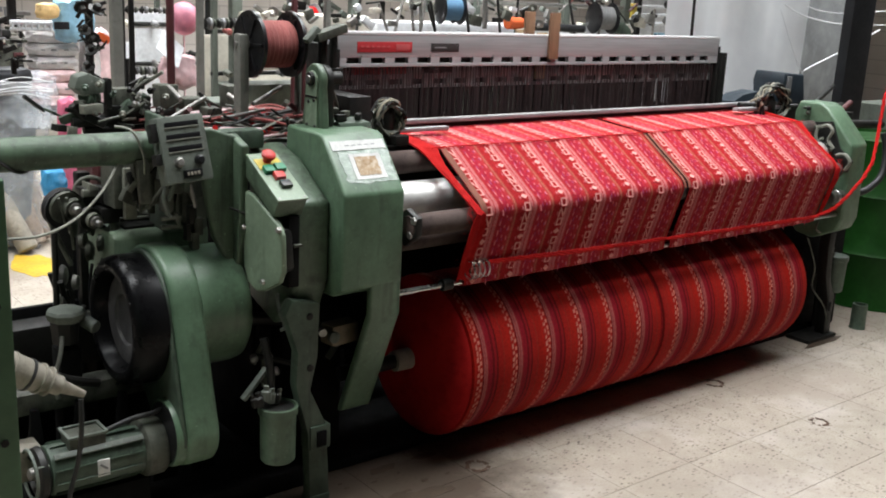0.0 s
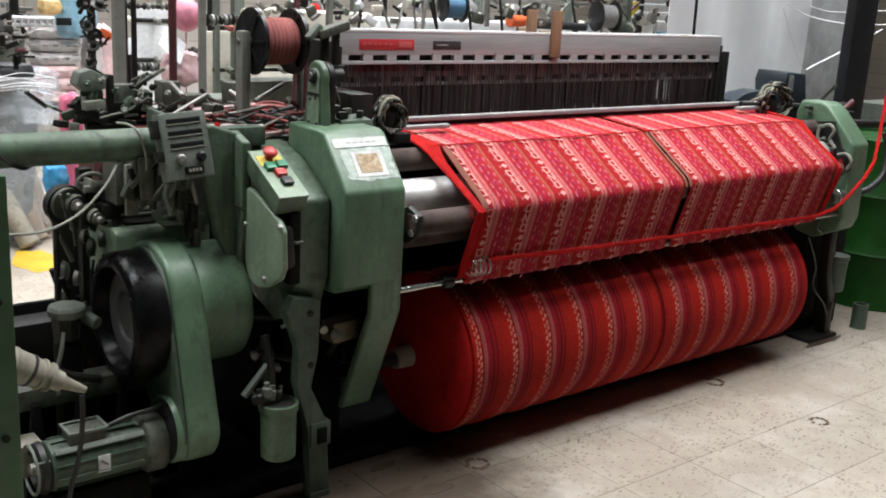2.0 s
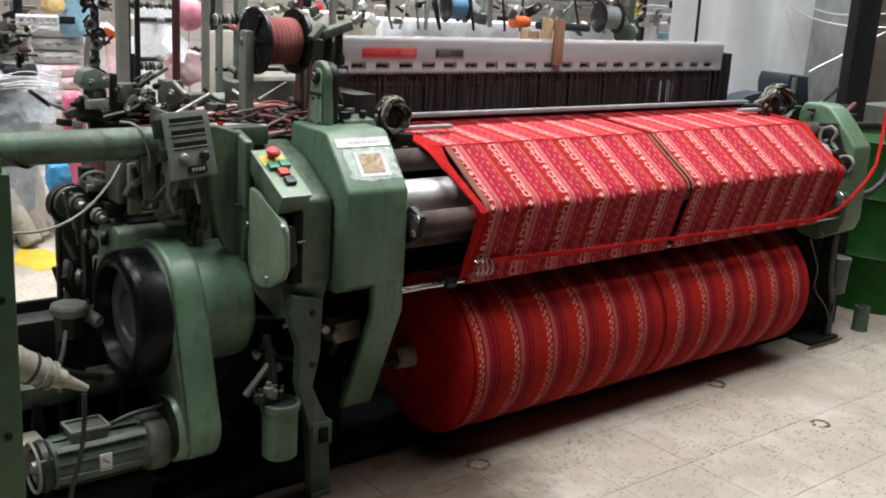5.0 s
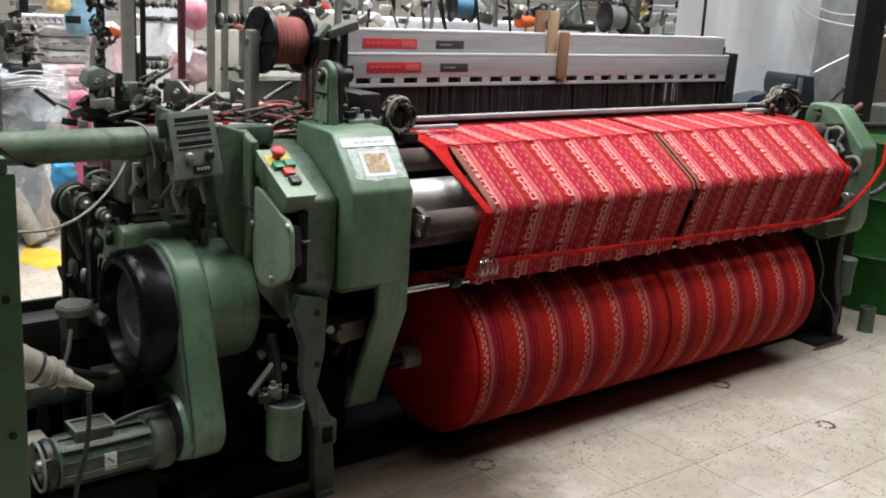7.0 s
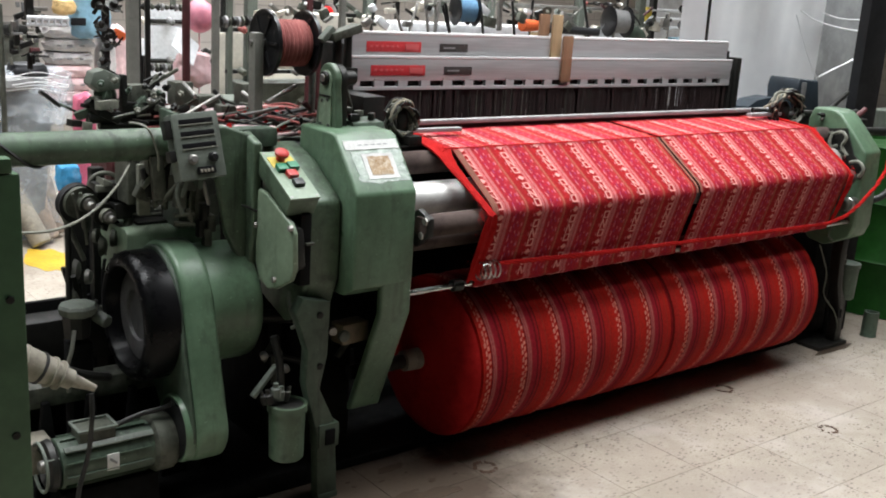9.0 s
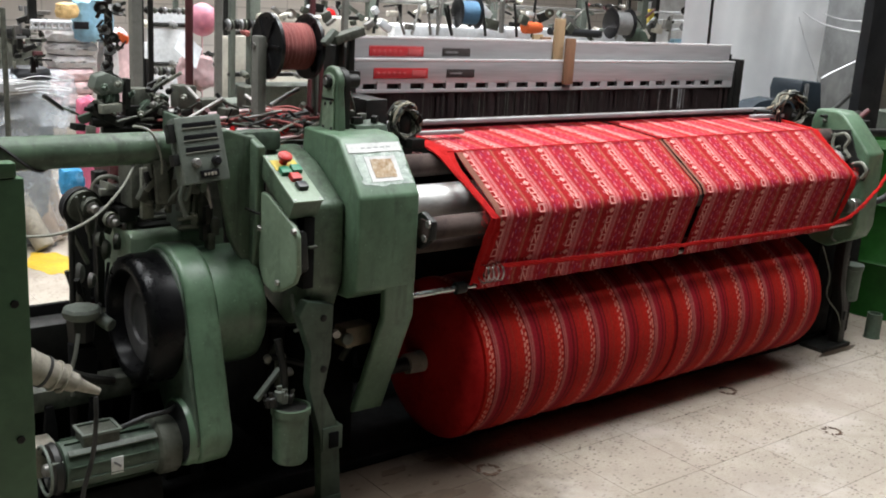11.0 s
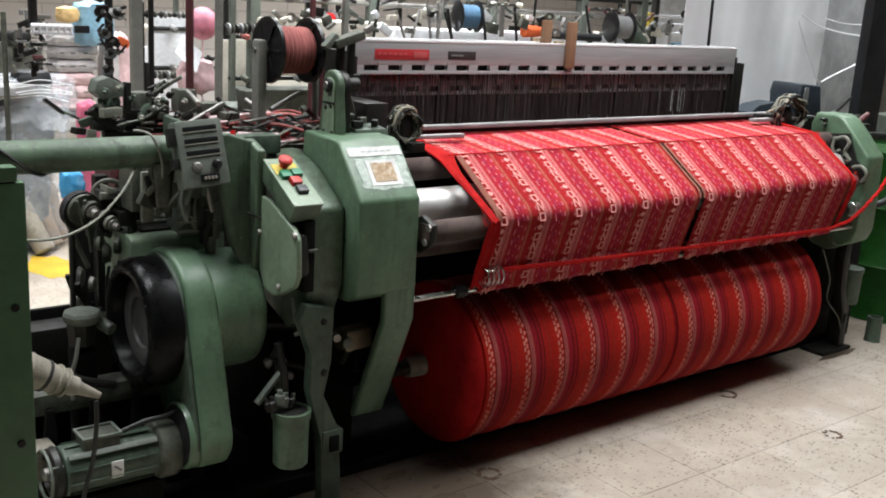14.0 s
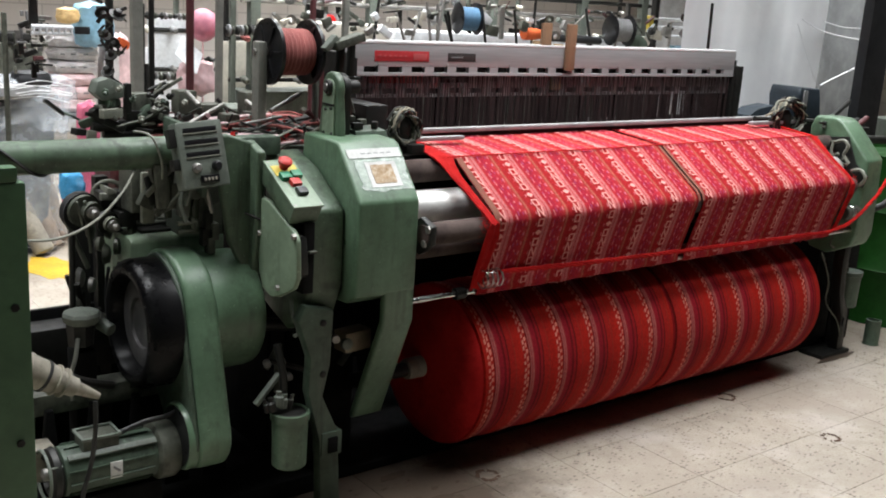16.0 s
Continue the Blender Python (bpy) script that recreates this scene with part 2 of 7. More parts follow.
def cloth_mat(name, repeat, stops, dim=1.0):
    """Woven stripes that run along the warp: a repeat across the width, with fine weave relief."""
    m, nt, b = nodes_of(name)
    c = nt.nodes.new("ShaderNodeTexCoord")
    sep = nt.nodes.new("ShaderNodeSeparateXYZ")
    nt.links.new(c.outputs["Object"], sep.inputs[0])
    wob = noise_node(nt, 9.0, 2.0, c.outputs["Object"])
    add = nt.nodes.new("ShaderNodeMath")
    add.operation = "MULTIPLY_ADD"
    nt.links.new(wob, add.inputs[0])
    add.inputs[1].default_value = 0.006
    nt.links.new(sep.outputs[0], add.inputs[2])
    div = nt.nodes.new("ShaderNodeMath")
    div.operation = "DIVIDE"
    div.inputs[1].default_value = repeat
    nt.links.new(add.outputs[0], div.inputs[0])
    fr = nt.nodes.new("ShaderNodeMath")
    fr.operation = "FRACT"
    nt.links.new(div.outputs[0], fr.inputs[0])
    col = ramp(nt, fr.outputs[0], [(p, tuple(dim * k for k in c3)) for p, c3 in stops], True)
    v = coords(nt, (900, 260, 260))
    weave = noise_node(nt, 1.0, 2.0, v)
    big = noise_node(nt, 6.0, 4.0, c.outputs["Object"])
    tone = ramp(nt, weave, [(0.3, 0.72), (0.7, 1.0)])
    tone2 = ramp(nt, big, [(0.3, 0.82), (0.7, 1.0)])
    floats = noise_node(nt, 1.0, 3.0, coords(nt, (170, 120, 120)), 0.6)
    tone3 = ramp(nt, floats, [(0.36, 0.70), (0.62, 1.0)])
    for t in (tone, tone2, tone3):
        mul = nt.nodes.new("ShaderNodeMix")
        mul.data_type, mul.blend_type = "RGBA", "MULTIPLY"
        mul.inputs[0].default_value = 1.0
        nt.links.new(col, mul.inputs[6])
        nt.links.new(t, mul.inputs[7])
        col = mul.outputs[2]
    nt.links.new(col, b.inputs["Base Color"])
    b.inputs["Roughness"].default_value = 0.85
    b.inputs["Specular IOR Level"].default_value = 0.15
    bump(nt, b, weave, 0.4, 0.001)
    MATS[name] = m
    return m


REPEAT, ROLL_REPEAT = 0.160, 0.151
R_, RP, MG, BR, PK = (0.43, 0.014, 0.018), (0.49, 0.028, 0.034), (0.48, 0.019, 0.036), (0.42, 0.060, 0.040), (0.64, 0.165, 0.165)
STRIPES = [(0.0, R_), (0.285, (0.48, 0.04, 0.045)), (0.30, PK), (0.37, RP), (0.39, PK), (0.465, RP), (0.515, MG), (0.60, (0.44, 0.016, 0.040)), (0.70, MG), (0.79, RP), (0.875, BR), (0.905, (0.50, 0.12, 0.085)), (0.935, BR), (0.96, R_)]
CLOTH = cloth_mat("striped_red_cloth", REPEAT, STRIPES)
# cloth on the roll: a darker copy, with its shade put into the stripes
PALE = (0.50, 0.125, 0.115)
ROLL_STRIPES = [(0.0, (0.50, 0.016, 0.008)), (0.06, (0.56, 0.016, 0.008)), (0.30, (0.26, 0.007, 0.008)), (0.345, PALE), (0.385, (0.40, 0.03, 0.03)), (0.40, PALE), (0.455, (0.42, 0.02, 0.03)), (0.49, (0.36, 0.010, 0.022)), (0.60, (0.22, 0.005, 0.010)), (0.66, (0.38, 0.010, 0.016)), (0.72, (0.20, 0.008, 0.008)), (0.76, (0.46, 0.014, 0.010)), (0.90, (0.40, 0.030, 0.016)), (0.93, (0.50, 0.014, 0.008))]
CLOTH_ROLL = cloth_mat("striped_red_cloth_shaded", ROLL_REPEAT, ROLL_STRIPES, 0.9)


def floor_mat():
    m, nt, b = nodes_of("terrazzo_tile")
    c = nt.nodes.new("ShaderNodeTexCoord")
    geo = nt.nodes.new("ShaderNodeNewGeometry")
    pos = geo.outputs["Position"]
    info = nt.nodes.new("ShaderNodeObjectInfo")
    base = mixed(nt, ramp(nt, noise_node(nt, 2.2, 5.0, pos), [(0.3, 0.0), (0.7, 1.0)]), (0.34, 0.30, 0.245), (0.47, 0.42, 0.35))
    base = mixed(nt, ramp(nt, info.outputs["Random"], [(0.0, 0.0), (1.0, 0.35)]), base, (0.39, 0.345, 0.285))
    blotch = noise_node(nt, 9.0, 5.0, pos, 0.7)
    base = mixed(nt, ramp(nt, blotch, [(0.42, 0.0), (0.66, 0.55)]), base, (0.27, 0.225, 0.175))
    vor = nt.nodes.new("ShaderNodeTexVoronoi")
    mp = nt.nodes.new("ShaderNodeMapping")
    mp.inputs["Scale"].default_value = (40, 74, 50)
    mp.inputs["Rotation"].default_value = (0, 0, 0.5)
    nt.links.new(pos, mp.inputs["Vector"])
    nt.links.new(mp.outputs[0], vor.inputs["Vector"])
    vor.inputs["Scale"].default_value = 1.0
    spread = noise_node(nt, 17.0, 4.0, pos)
    near = ramp(nt, vor.outputs["Distance"], [(0.22, 1.0), (0.34, 0.0)])
    some = ramp(nt, spread, [(0.44, 0.0), (0.50, 1.0)])
    mul = nt.nodes.new("ShaderNodeMath")
    mul.operation = "MULTIPLY"
    nt.links.new(near, mul.inputs[0])
    nt.links.new(some, mul.inputs[1])
    base = mixed(nt, mul.outputs[0], base, (0.105, 0.078, 0.058))
    fine = noise_node(nt, 140.0, 3.0, pos)
    base = mixed(nt, ramp(nt, fine, [(0.50, 0.0), (0.68, 0.8)]), base, (0.26, 0.215, 0.17))
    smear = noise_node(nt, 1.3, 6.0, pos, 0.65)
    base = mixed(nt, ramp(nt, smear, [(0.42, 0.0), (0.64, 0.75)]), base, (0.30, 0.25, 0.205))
    scrub = noise_node(nt, 3.4, 5.0, pos, 0.6)
    base = mixed(nt, ramp(nt, scrub, [(0.52, 0.0), (0.70, 0.45)]), base, (0.53, 0.48, 0.44))
    # old oil soaked in beside the drive end, widened to paint the shade there
    gap = nt.nodes.new("ShaderNodeVectorMath")
    gap.operation = "DISTANCE"
    gap.inputs[1].default_value = (1.66, 2.27, 0.0)
    nt.links.new(pos, gap.inputs[0])
    oil = nt.nodes.new("ShaderNodeMath")
    oil.operation = "MULTIPLY_ADD"
    oil.inputs[1].default_value = 0.55
    nt.links.new(noise_node(nt, 8.0, 6.0, pos, 0.65), oil.inputs[0])
    nt.links.new(gap.outputs["Value"], oil.inputs[2])
    base = mixed(nt, ramp(nt, oil.outputs[0], [(0.56, 0.92), (0.74, 0.5), (0.90, 0.0)]), base, (0.05, 0.033, 0.022))
    nt.links.new(base, b.inputs["Base Color"])
    nt.links.new(ramp(nt, smear, [(0.3, 0.34), (0.7, 0.55)]), b.inputs["Roughness"])
    bump(nt, b, fine, 0.08)
    return m


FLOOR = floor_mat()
GROUT = mat("dark_grout", (0.38, 0.335, 0.285), 0.8, 0.0, (0.15, 0.12, 0.1), 0.4, 60, 0.2)


def wall_mat():
    m, nt, b = nodes_of("pale_painted_block_wall")
    v = coords(nt)
    br = nt.nodes.new("ShaderNodeTexBrick")
    br.inputs["Color1"].default_value = (0.56, 0.53, 0.50, 1)
    br.inputs["Color2"].default_value = (0.50, 0.47, 0.45, 1)
    br.inputs["Mortar"].default_value = (0.40, 0.38, 0.36, 1)
    br.inputs["Scale"].default_value = 1.0
    br.inputs["Brick Width"].default_value, br.inputs["Row Height"].default_value = 0.4, 0.2
    br.inputs["Mortar Size"].default_value = 0.008
    mp = nt.nodes.new("ShaderNodeMapping")
    mp.inputs["Rotation"].default_value = (math.pi / 2, 0, 0)
    nt.links.new(v, mp.inputs["Vector"])
    nt.links.new(mp.outputs[0], br.inputs["Vector"])
    stain = noise_node(nt, 1.5, 6.0, v)
    nt.links.new(mixed(nt, ramp(nt, stain, [(0.45, 0.0), (0.8, 0.5)]), br.outputs["Color"], (0.36, 0.33, 0.3)), b.inputs["Base Color"])
    b.inputs["Roughness"].default_value = 0.7
    return m


WALL = wall_mat()
# dark tone for unseen walls, chosen to cut bounce light
WALL_LOW_BOUNCE = mat("low_bounce_wall", (0.16, 0.16, 0.155), 0.8, 0.0, (0.1, 0.1, 0.1), 0.3, 20, 0.1)
CEILING = mat("ceiling_paint", (0.22, 0.22, 0.22), 0.8, 0.0, (0.3, 0.3, 0.3), 0.2, 20, 0.1)


def film_mat():
    """Thin milky plastic sheeting."""
    m, nt, b = nodes_of("milky_plastic_sheet")
    v = coords(nt)
    n = noise_node(nt, 3.0, 6.0, v, 0.6)
    nt.links.new(ramp(nt, n, [(0.3, (0.86, 0.88, 0.90)), (0.7, (0.93, 0.94, 0.95))]), b.inputs["Base Color"])
    b.inputs["Roughness"].default_value = 0.45
    nt.links.new(ramp(nt, n, [(0.35, 0.94), (0.7, 1.0)]), b.inputs["Alpha"])
    bump(nt, b, n, 0.5, 0.01)
    return m


FILM = film_mat()


def thin_film_mat():
    m, nt, b = nodes_of("clear_plastic_wrap")
    v = coords(nt)
    n = noise_node(nt, 9.0, 6.0, v, 0.65)
    b.inputs["Base Color"].default_value = (0.72, 0.77, 0.82, 1)
    b.inputs["Roughness"].default_value = 0.18
    nt.links.new(ramp(nt, n, [(0.38, 0.05), (0.66, 0.42)]), b.inputs["Alpha"])
    bump(nt, b, n, 0.9, 0.02)
    return m


WRAP = thin_film_mat()

# ---- shape helpers (all in world metres) ----
AX = {"x": Vector((1, 0, 0)), "y": Vector((0, 1, 0)), "z": Vector((0, 0, 1))}


def soften(bm, width, segs=2):
    if width:
        edges = [e for e in bm.edges if len(e.link_faces) == 2 and e.calc_face_angle(0) > 0.6]
        bmesh.ops.bevel(bm, geom=edges, offset=width, segments=segs, affect="EDGES", profile=0.6, clamp_overlap=True)
    return bm


def join(*bms):
    out = bmesh.new()
    for b in bms:
        me = bpy.data.meshes.new("tmp")
        b.to_mesh(me)
        out.from_mesh(me)
        bpy.data.meshes.remove(me)
        b.free()
    return out


def box(x0, x1, y0, y1, z0, z1, bevel=0.004, segs=2):
    bm = bmesh.new()
    bmesh.ops.create_cube(bm, size=1, matrix=Matrix.Translation(((x0 + x1) / 2, (y0 + y1) / 2, (z0 + z1) / 2)) @ Matrix.Diagonal((x1 - x0, y1 - y0, z1 - z0, 1)))
    return soften(bm, bevel, segs)


def block(m, sx, sy, sz, bevel=0.003):
    """A box of that size, centred in the pose m."""
    bm = box(-sx / 2, sx / 2, -sy / 2, sy / 2, -sz / 2, sz / 2, bevel)
    bm.transform(m)
    return bm


def prism(axis, lo, hi, pts, bevel=0.004, segs=2):
    """A polygon pushed along an axis. pts: (y, z) for x, (x, z) for y, (x, y) for z."""
    bm = bmesh.new()

    def p3(p, d):
        return {"x": (d, p[0], p[1]), "y": (p[0], d, p[1]), "z": (p[0], p[1], d)}[axis]
    a, b = [bm.verts.new(p3(p, lo)) for p in pts], [bm.verts.new(p3(p, hi)) for p in pts]
    bm.faces.new(a)
    bm.faces.new(b[::-1])
    for i in range(len(pts)):
        j = (i + 1) % len(pts)
        bm.faces.new((a[j], a[i], b[i], b[j]))
    bmesh.ops.recalc_face_normals(bm, faces=bm.faces)
    return soften(bm, bevel, segs)


def lathe(origin, axis, profile, segs=32, closed=False):
    """profile: (distance along the axis, radius) turned round the axis; the ends are capped where the radius is not zero."""
    bm = bmesh.new()
    ax = Vector(axis).normalized()
    side = ax.orthogonal().normalized()
    up = ax.cross(side)
    rings = []
    for d, r in profile:
        r = max(r, 0.0004)
        rings.append([bm.verts.new(Vector(origin) + ax * d + r * (math.cos(6.283185 * i / segs) * side + math.sin(6.283185 * i / segs) * up)) for i in range(segs)])
    for a, b in zip(rings, rings[1:] + ([rings[0]] if closed else [])):
        for i in range(segs):
            j = (i + 1) % segs
            bm.faces.new((a[i], a[j], b[j], b[i]))
    if not closed:
        bm.faces.new(rings[0][::-1])
        bm.faces.new(rings[-1])
    bmesh.ops.recalc_face_normals(bm, faces=bm.faces)
    return bm


def rod(a, b, r, segs=14, chamfer=0.15):
    a, b = Vector(a), Vector(b)
    n = (b - a).length
    c = min(r * chamfer, n * 0.2)
    return lathe(a, b - a, [(0, r - c), (c, r), (n - c, r), (n, r - c)], segs)


def cable(pts, r, segs=8, steps=6):
    """A round cable through the points, smooth between them."""
    pts = [Vector(p) for p in pts]
    line = []
    for i in range(len(pts) - 1):
        p0, p1, p2, p3 = pts[max(i - 1, 0)], pts[i], pts[i + 1], pts[min(i + 2, len(pts) - 1)]
        for k in range(steps):
            t = k / steps
            line.append(0.5 * (2 * p1 + (p2 - p0) * t + (2 * p0 - 5 * p1 + 4 * p2 - p3) * t * t + (3 * p1 - p0 - 3 * p2 + p3) * t ** 3))
    line.append(pts[-1])
    bm = bmesh.new()
    rings, side = [], None
    for i, p in enumerate(line):
        d = (line[min(i + 1, len(line) - 1)] - line[max(i - 1, 0)]).normalized()
        side = d.orthogonal().normalized() if side is None else (side - d * side.dot(d)).normalized()
        up = d.cross(side)
        rings.append([bm.verts.new(p + r * (math.cos(6.283185 * k / segs) * side + math.sin(6.283185 * k / segs) * up)) for k in range(segs)])
    for a, b in zip(rings, rings[1:]):
        for k in range(segs):
            bm.faces.new((a[k], a[(k + 1) % segs], b[(k + 1) % segs], b[k]))
    bm.faces.new(rings[0][::-1])
    bm.faces.new(rings[-1])
    bmesh.ops.recalc_face_normals(bm, faces=bm.faces)
    return bm


def sheet(rows, thick=0.0):
    """A surface over a grid of points, with thickness."""
    bm = bmesh.new()
    g = [[bm.verts.new(p) for p in row] for row in rows]
    for a, b in zip(g, g[1:]):
        for i in range(len(a) - 1):
            bm.faces.new((a[i], a[i + 1], b[i + 1], b[i]))
    bmesh.ops.recalc_face_normals(bm, faces=bm.faces)
    if thick:
        bmesh.ops.solidify(bm, geom=bm.faces[:], thickness=thick)
    return bm


def wpos(ob):
    p = Vector((0, 0, 0))
    while ob is not None:
        p = p + ob.location
        ob = ob.parent
    return p


def smooth(me, angle=0.7):
    me.polygons.foreach_set("use_smooth", [True] * len(me.polygons))
    me.set_sharp_from_angle(angle=angle)


def part(name, bm, material, parent, label="", origin=None):
    """Links a bmesh, given in world metres, as one mesh under a thing or a part."""
    lo = Vector([min(v.co[i] for v in bm.verts) for i in range(3)])
    hi = Vector([max(v.co[i] for v in bm.verts) for i in range(3)])
    o = Vector(origin) if origin else (lo + hi) / 2
    bm.transform(Matrix.Translation(-o))
    me = bpy.data.meshes.new(name)
    bm.to_mesh(me)
    bm.free()
    smooth(me)
    me.materials.append(material)
    ob = new(name, me)
    if parent is not None:
        ob.parent = parent
        ob.location = o - wpos(parent)
    else:
        ob.location = o
    if label:
        ob["label"] = label
    return ob


def thing(name, bm, material, label, category, group="", kind="", origin=None):
    return tagged(part(name, bm, material, None, origin=origin), label, category, group, kind)


def base(name, at, label, category, group=""):
    ob = new(name)
    ob.location = at
    ob.empty_display_size = 0.05
    return tagged(ob, label, category, group)


def bolt(parent, at, axis, r=0.008, h=0.006, material=None):
    ax = Vector(axis).normalized()
    return part("bolt", lathe(Vector(at) - ax * 0.002, ax, [(0, r), (h * 0.8, r), (h, r * 0.8)], 6), material or STEEL_DULL, parent)


# ---- the hall ----
floor = thing("floor", box(-6, 14, -5, 10, -0.12, -0.006, 0), GROUT, "worn pale speckled terrazzo tile floor with faint joints", "floor", kind="structure")
# front and left walls are out of view and darkened against bounce
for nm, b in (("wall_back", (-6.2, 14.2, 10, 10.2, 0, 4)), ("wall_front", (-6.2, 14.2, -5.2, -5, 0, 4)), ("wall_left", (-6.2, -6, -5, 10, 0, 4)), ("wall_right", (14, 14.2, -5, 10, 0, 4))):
    thing(nm, box(*b, 0), WALL if nm in ("wall_back", "wall_right") else WALL_LOW_BOUNCE, "painted block wall of the mill hall", "wall", kind="structure")
thing("ceiling", box(-6.2, 14.2, -5.2, 10.2, 4, 4.2, 0), CEILING, "plain grey hall ceiling", "ceiling", kind="structure")

# ---- the loom ----
loom = base("loom", (2.9, 2.7, 0), "large green industrial weaving loom with red cloth running", "loom")


def end_cover(name, x0, x1, skirt):
    """The cast cover at one end of the breast beam: steep nose, slanted top, long skirt."""
    prof = [(2.286, 0.932), (2.404, 1.078), (2.425, 1.086), (2.60, 1.09), (2.62, 0.80)] + skirt
    return part(name, prism("x", x0, x1, prof, 0.009, 3), GREEN, loom)


left_cover = end_cover("end_cover", 1.515, 1.722, [(2.60, 0.68), (2.44, 0.625), (2.34, 0.63), (2.286, 0.66)])
SKIRT = [(2.287, 0.74), (2.60, 0.76), (2.60, 0.55), (2.53, 0.235), (2.45, 0.215), (2.425, 0.225), (2.287, 0.565)]
skirt = part("cover_skirt", join(prism("x", 1.615, 1.7205, [(2.287, 0.74), (2.312, 0.74), (2.312, 0.572), (2.448, 0.238), (2.450, 0.215), (2.425, 0.225), (2.287, 0.565)], 0.008, 3),
                                 prism("x", 1.7065, 1.7200, SKIRT, 0.003, 1)), GREEN, left_cover, "green hollow skirt below the end cover")
# black sheet that paints the shade within the hollow skirt
part("skirt_shade", prism("x", 1.7005, 1.7060, [(y + 0.03 if y < 2.45 else y - 0.01, z) for y, z in SKIRT], 0.001, 1), SHADE_BLACK, skirt, "shade inside the skirt, painted black")
right_cover = part("end_cover", prism("x", 4.12, 4.25, [(2.284, 0.925), (2.375, 1.022), (2.425, 1.072), (2.462, 1.088), (2.56, 1.088), (2.58, 1.04), (2.58, 0.60), (2.50, 0.50), (2.416, 0.486), (2.30, 0.545), (2.28, 0.60)], 0.012, 3), GREEN, loom)
# stickers on the slanted face
SL = Vector((0, 0.118, 0.146)).normalized()
SN = Vector((0, -0.146, 0.118)).normalized()


def on_slant(u0, u1, s0, s1, h=0.0018, rag=0.0):
    """A thin sheet on the left cover's slanted face: u across, s up the slope."""
    o = Vector((0, 2.286, 0.932))
    n = 9
    rng = random.Random(int(u0 * 9999))
    pts = []
    for k in range(4 * n):
        e, f = divmod(k, n)
        f /= n
        u, s = ((u0 + (u1 - u0) * f, s0), (u1, s0 + (s1 - s0) * f), (u1 + (u0 - u1) * f, s1), (u0, s1 + (s0 - s1) * f))[e]
        pts.append((u + rng.uniform(-rag, rag), s + rng.uniform(-rag, rag)))
    bm = bmesh.new()
    lo = [bm.verts.new(Vector((u, 0, 0)) + o + SL * s + SN * 0.0004) for u, s in pts]
    hi = [bm.verts.new(Vector((u, 0, 0)) + o + SL * s + SN * h) for u, s in pts]
    bm.faces.new(hi)
    bm.faces.new(lo[::-1])
    for i in range(len(pts)):
        j = (i + 1) % len(pts)
        bm.faces.new((lo[i], lo[j], hi[j], hi[i]))
    bmesh.ops.recalc_face_normals(bm, faces=bm.faces)
    return bm


part("tape_patch", on_slant(1.545, 1.712, 0.035, 0.135, 0.0012, 0.006), TAPE, left_cover, "crumpled clear tape")
sticker = part("sticker", on_slant(1.575, 1.680, 0.047, 0.128, 0.0024, 0.001), PAPER, left_cover, "worn white paper sticker with ochre print")
part("sticker_print", on_slant(1.590, 1.664, 0.058, 0.118, 0.0036, 0.0012), PAPER_OCHRE, sticker)
part("paper_strip", on_slant(1.530, 1.712, 0.142, 0.172, 0.0022, 0.001), PAPER, left_cover, "white paper strip with faded writing")
for i in range(5):
    part("faded_bar", on_slant(1.575 + i * 0.022, 1.588 + i * 0.022, 0.155, 0.158, 0.0032), CABINET, left_cover)

# inner column beside the left cover
part("side_gasket", prism("x", 1.500, 1.5148, [(2.362, 0.900), (2.51, 0.996), (2.61, 1.028), (2.61, 0.60), (2.40, 0.60), (2.362, 0.67)], 0.001, 1), SHADE_BLACK, loom, "black joint")
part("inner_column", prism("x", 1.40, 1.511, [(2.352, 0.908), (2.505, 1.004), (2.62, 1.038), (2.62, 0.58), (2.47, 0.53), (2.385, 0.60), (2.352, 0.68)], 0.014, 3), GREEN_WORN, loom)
# side frames and guards painted as dark as the shade they stand in
for fx in (1.45, 4.34):
    part("side_frame", prism("x", fx, fx + 0.05, [(2.64, 0.96), (3.6, 0.96), (3.6, 0.0), (3.45, 0.0), (3.4, 0.62), (2.85, 0.62), (2.8, 0.0), (2.66, 0.0)], 0.010, 2), SHADE_BLACK, loom)
    part("inner_guard", box(fx - 0.02, fx - 0.008, 2.66, 3.5, 0.02, 0.93, 0.003), SHADE_BLACK, loom)
# front legs
leg = join(prism("y", 2.335, 2.375, [(1.385, 0.64), (1.475, 0.62), (1.47, 0.46), (1.448, 0.36), (1.505, 0.24), (1.52, 0.0), (1.452, 0.0), (1.442, 0.22), (1.40, 0.38), (1.405, 0.48), (1.362, 0.60)], 0.006),
           box(1.447, 1.515, 2.328, 2.385, 0.17, 0.245, 0.005), box(1.452, 1.52, 2.333, 2.38, 0.0, 0.02, 0.003))
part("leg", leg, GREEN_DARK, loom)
part("leg_slot", box(1.466, 1.499, 2.322, 2.330, 0.180, 0.230, 0.004), SHADE_BLACK, loom)
for z, x in ((0.585, 1.44), (0.43, 1.445)):
    bolt(loom, (x, 2.334, z), (0, -1, 0), 0.011, 0.006, CAST)
part("leg", join(prism("y", 2.36, 2.41, [(4.20, 0.60), (4.25, 0.60), (4.235, 0.42), (4.25, 0.28), (4.30, 0.2), (4.305, 0.0), (4.255, 0.0), (4.25, 0.18), (4.205, 0.30), (4.19, 0.44)], 0.006), box(4.10, 4.33, 2.34, 2.46, 0.0, 0.018, 0.004)), CAST, loom)
part("leg_slot", box(4.262, 4.285, 2.352, 2.360, 0.13, 0.175, 0.004), BLACK, loom)
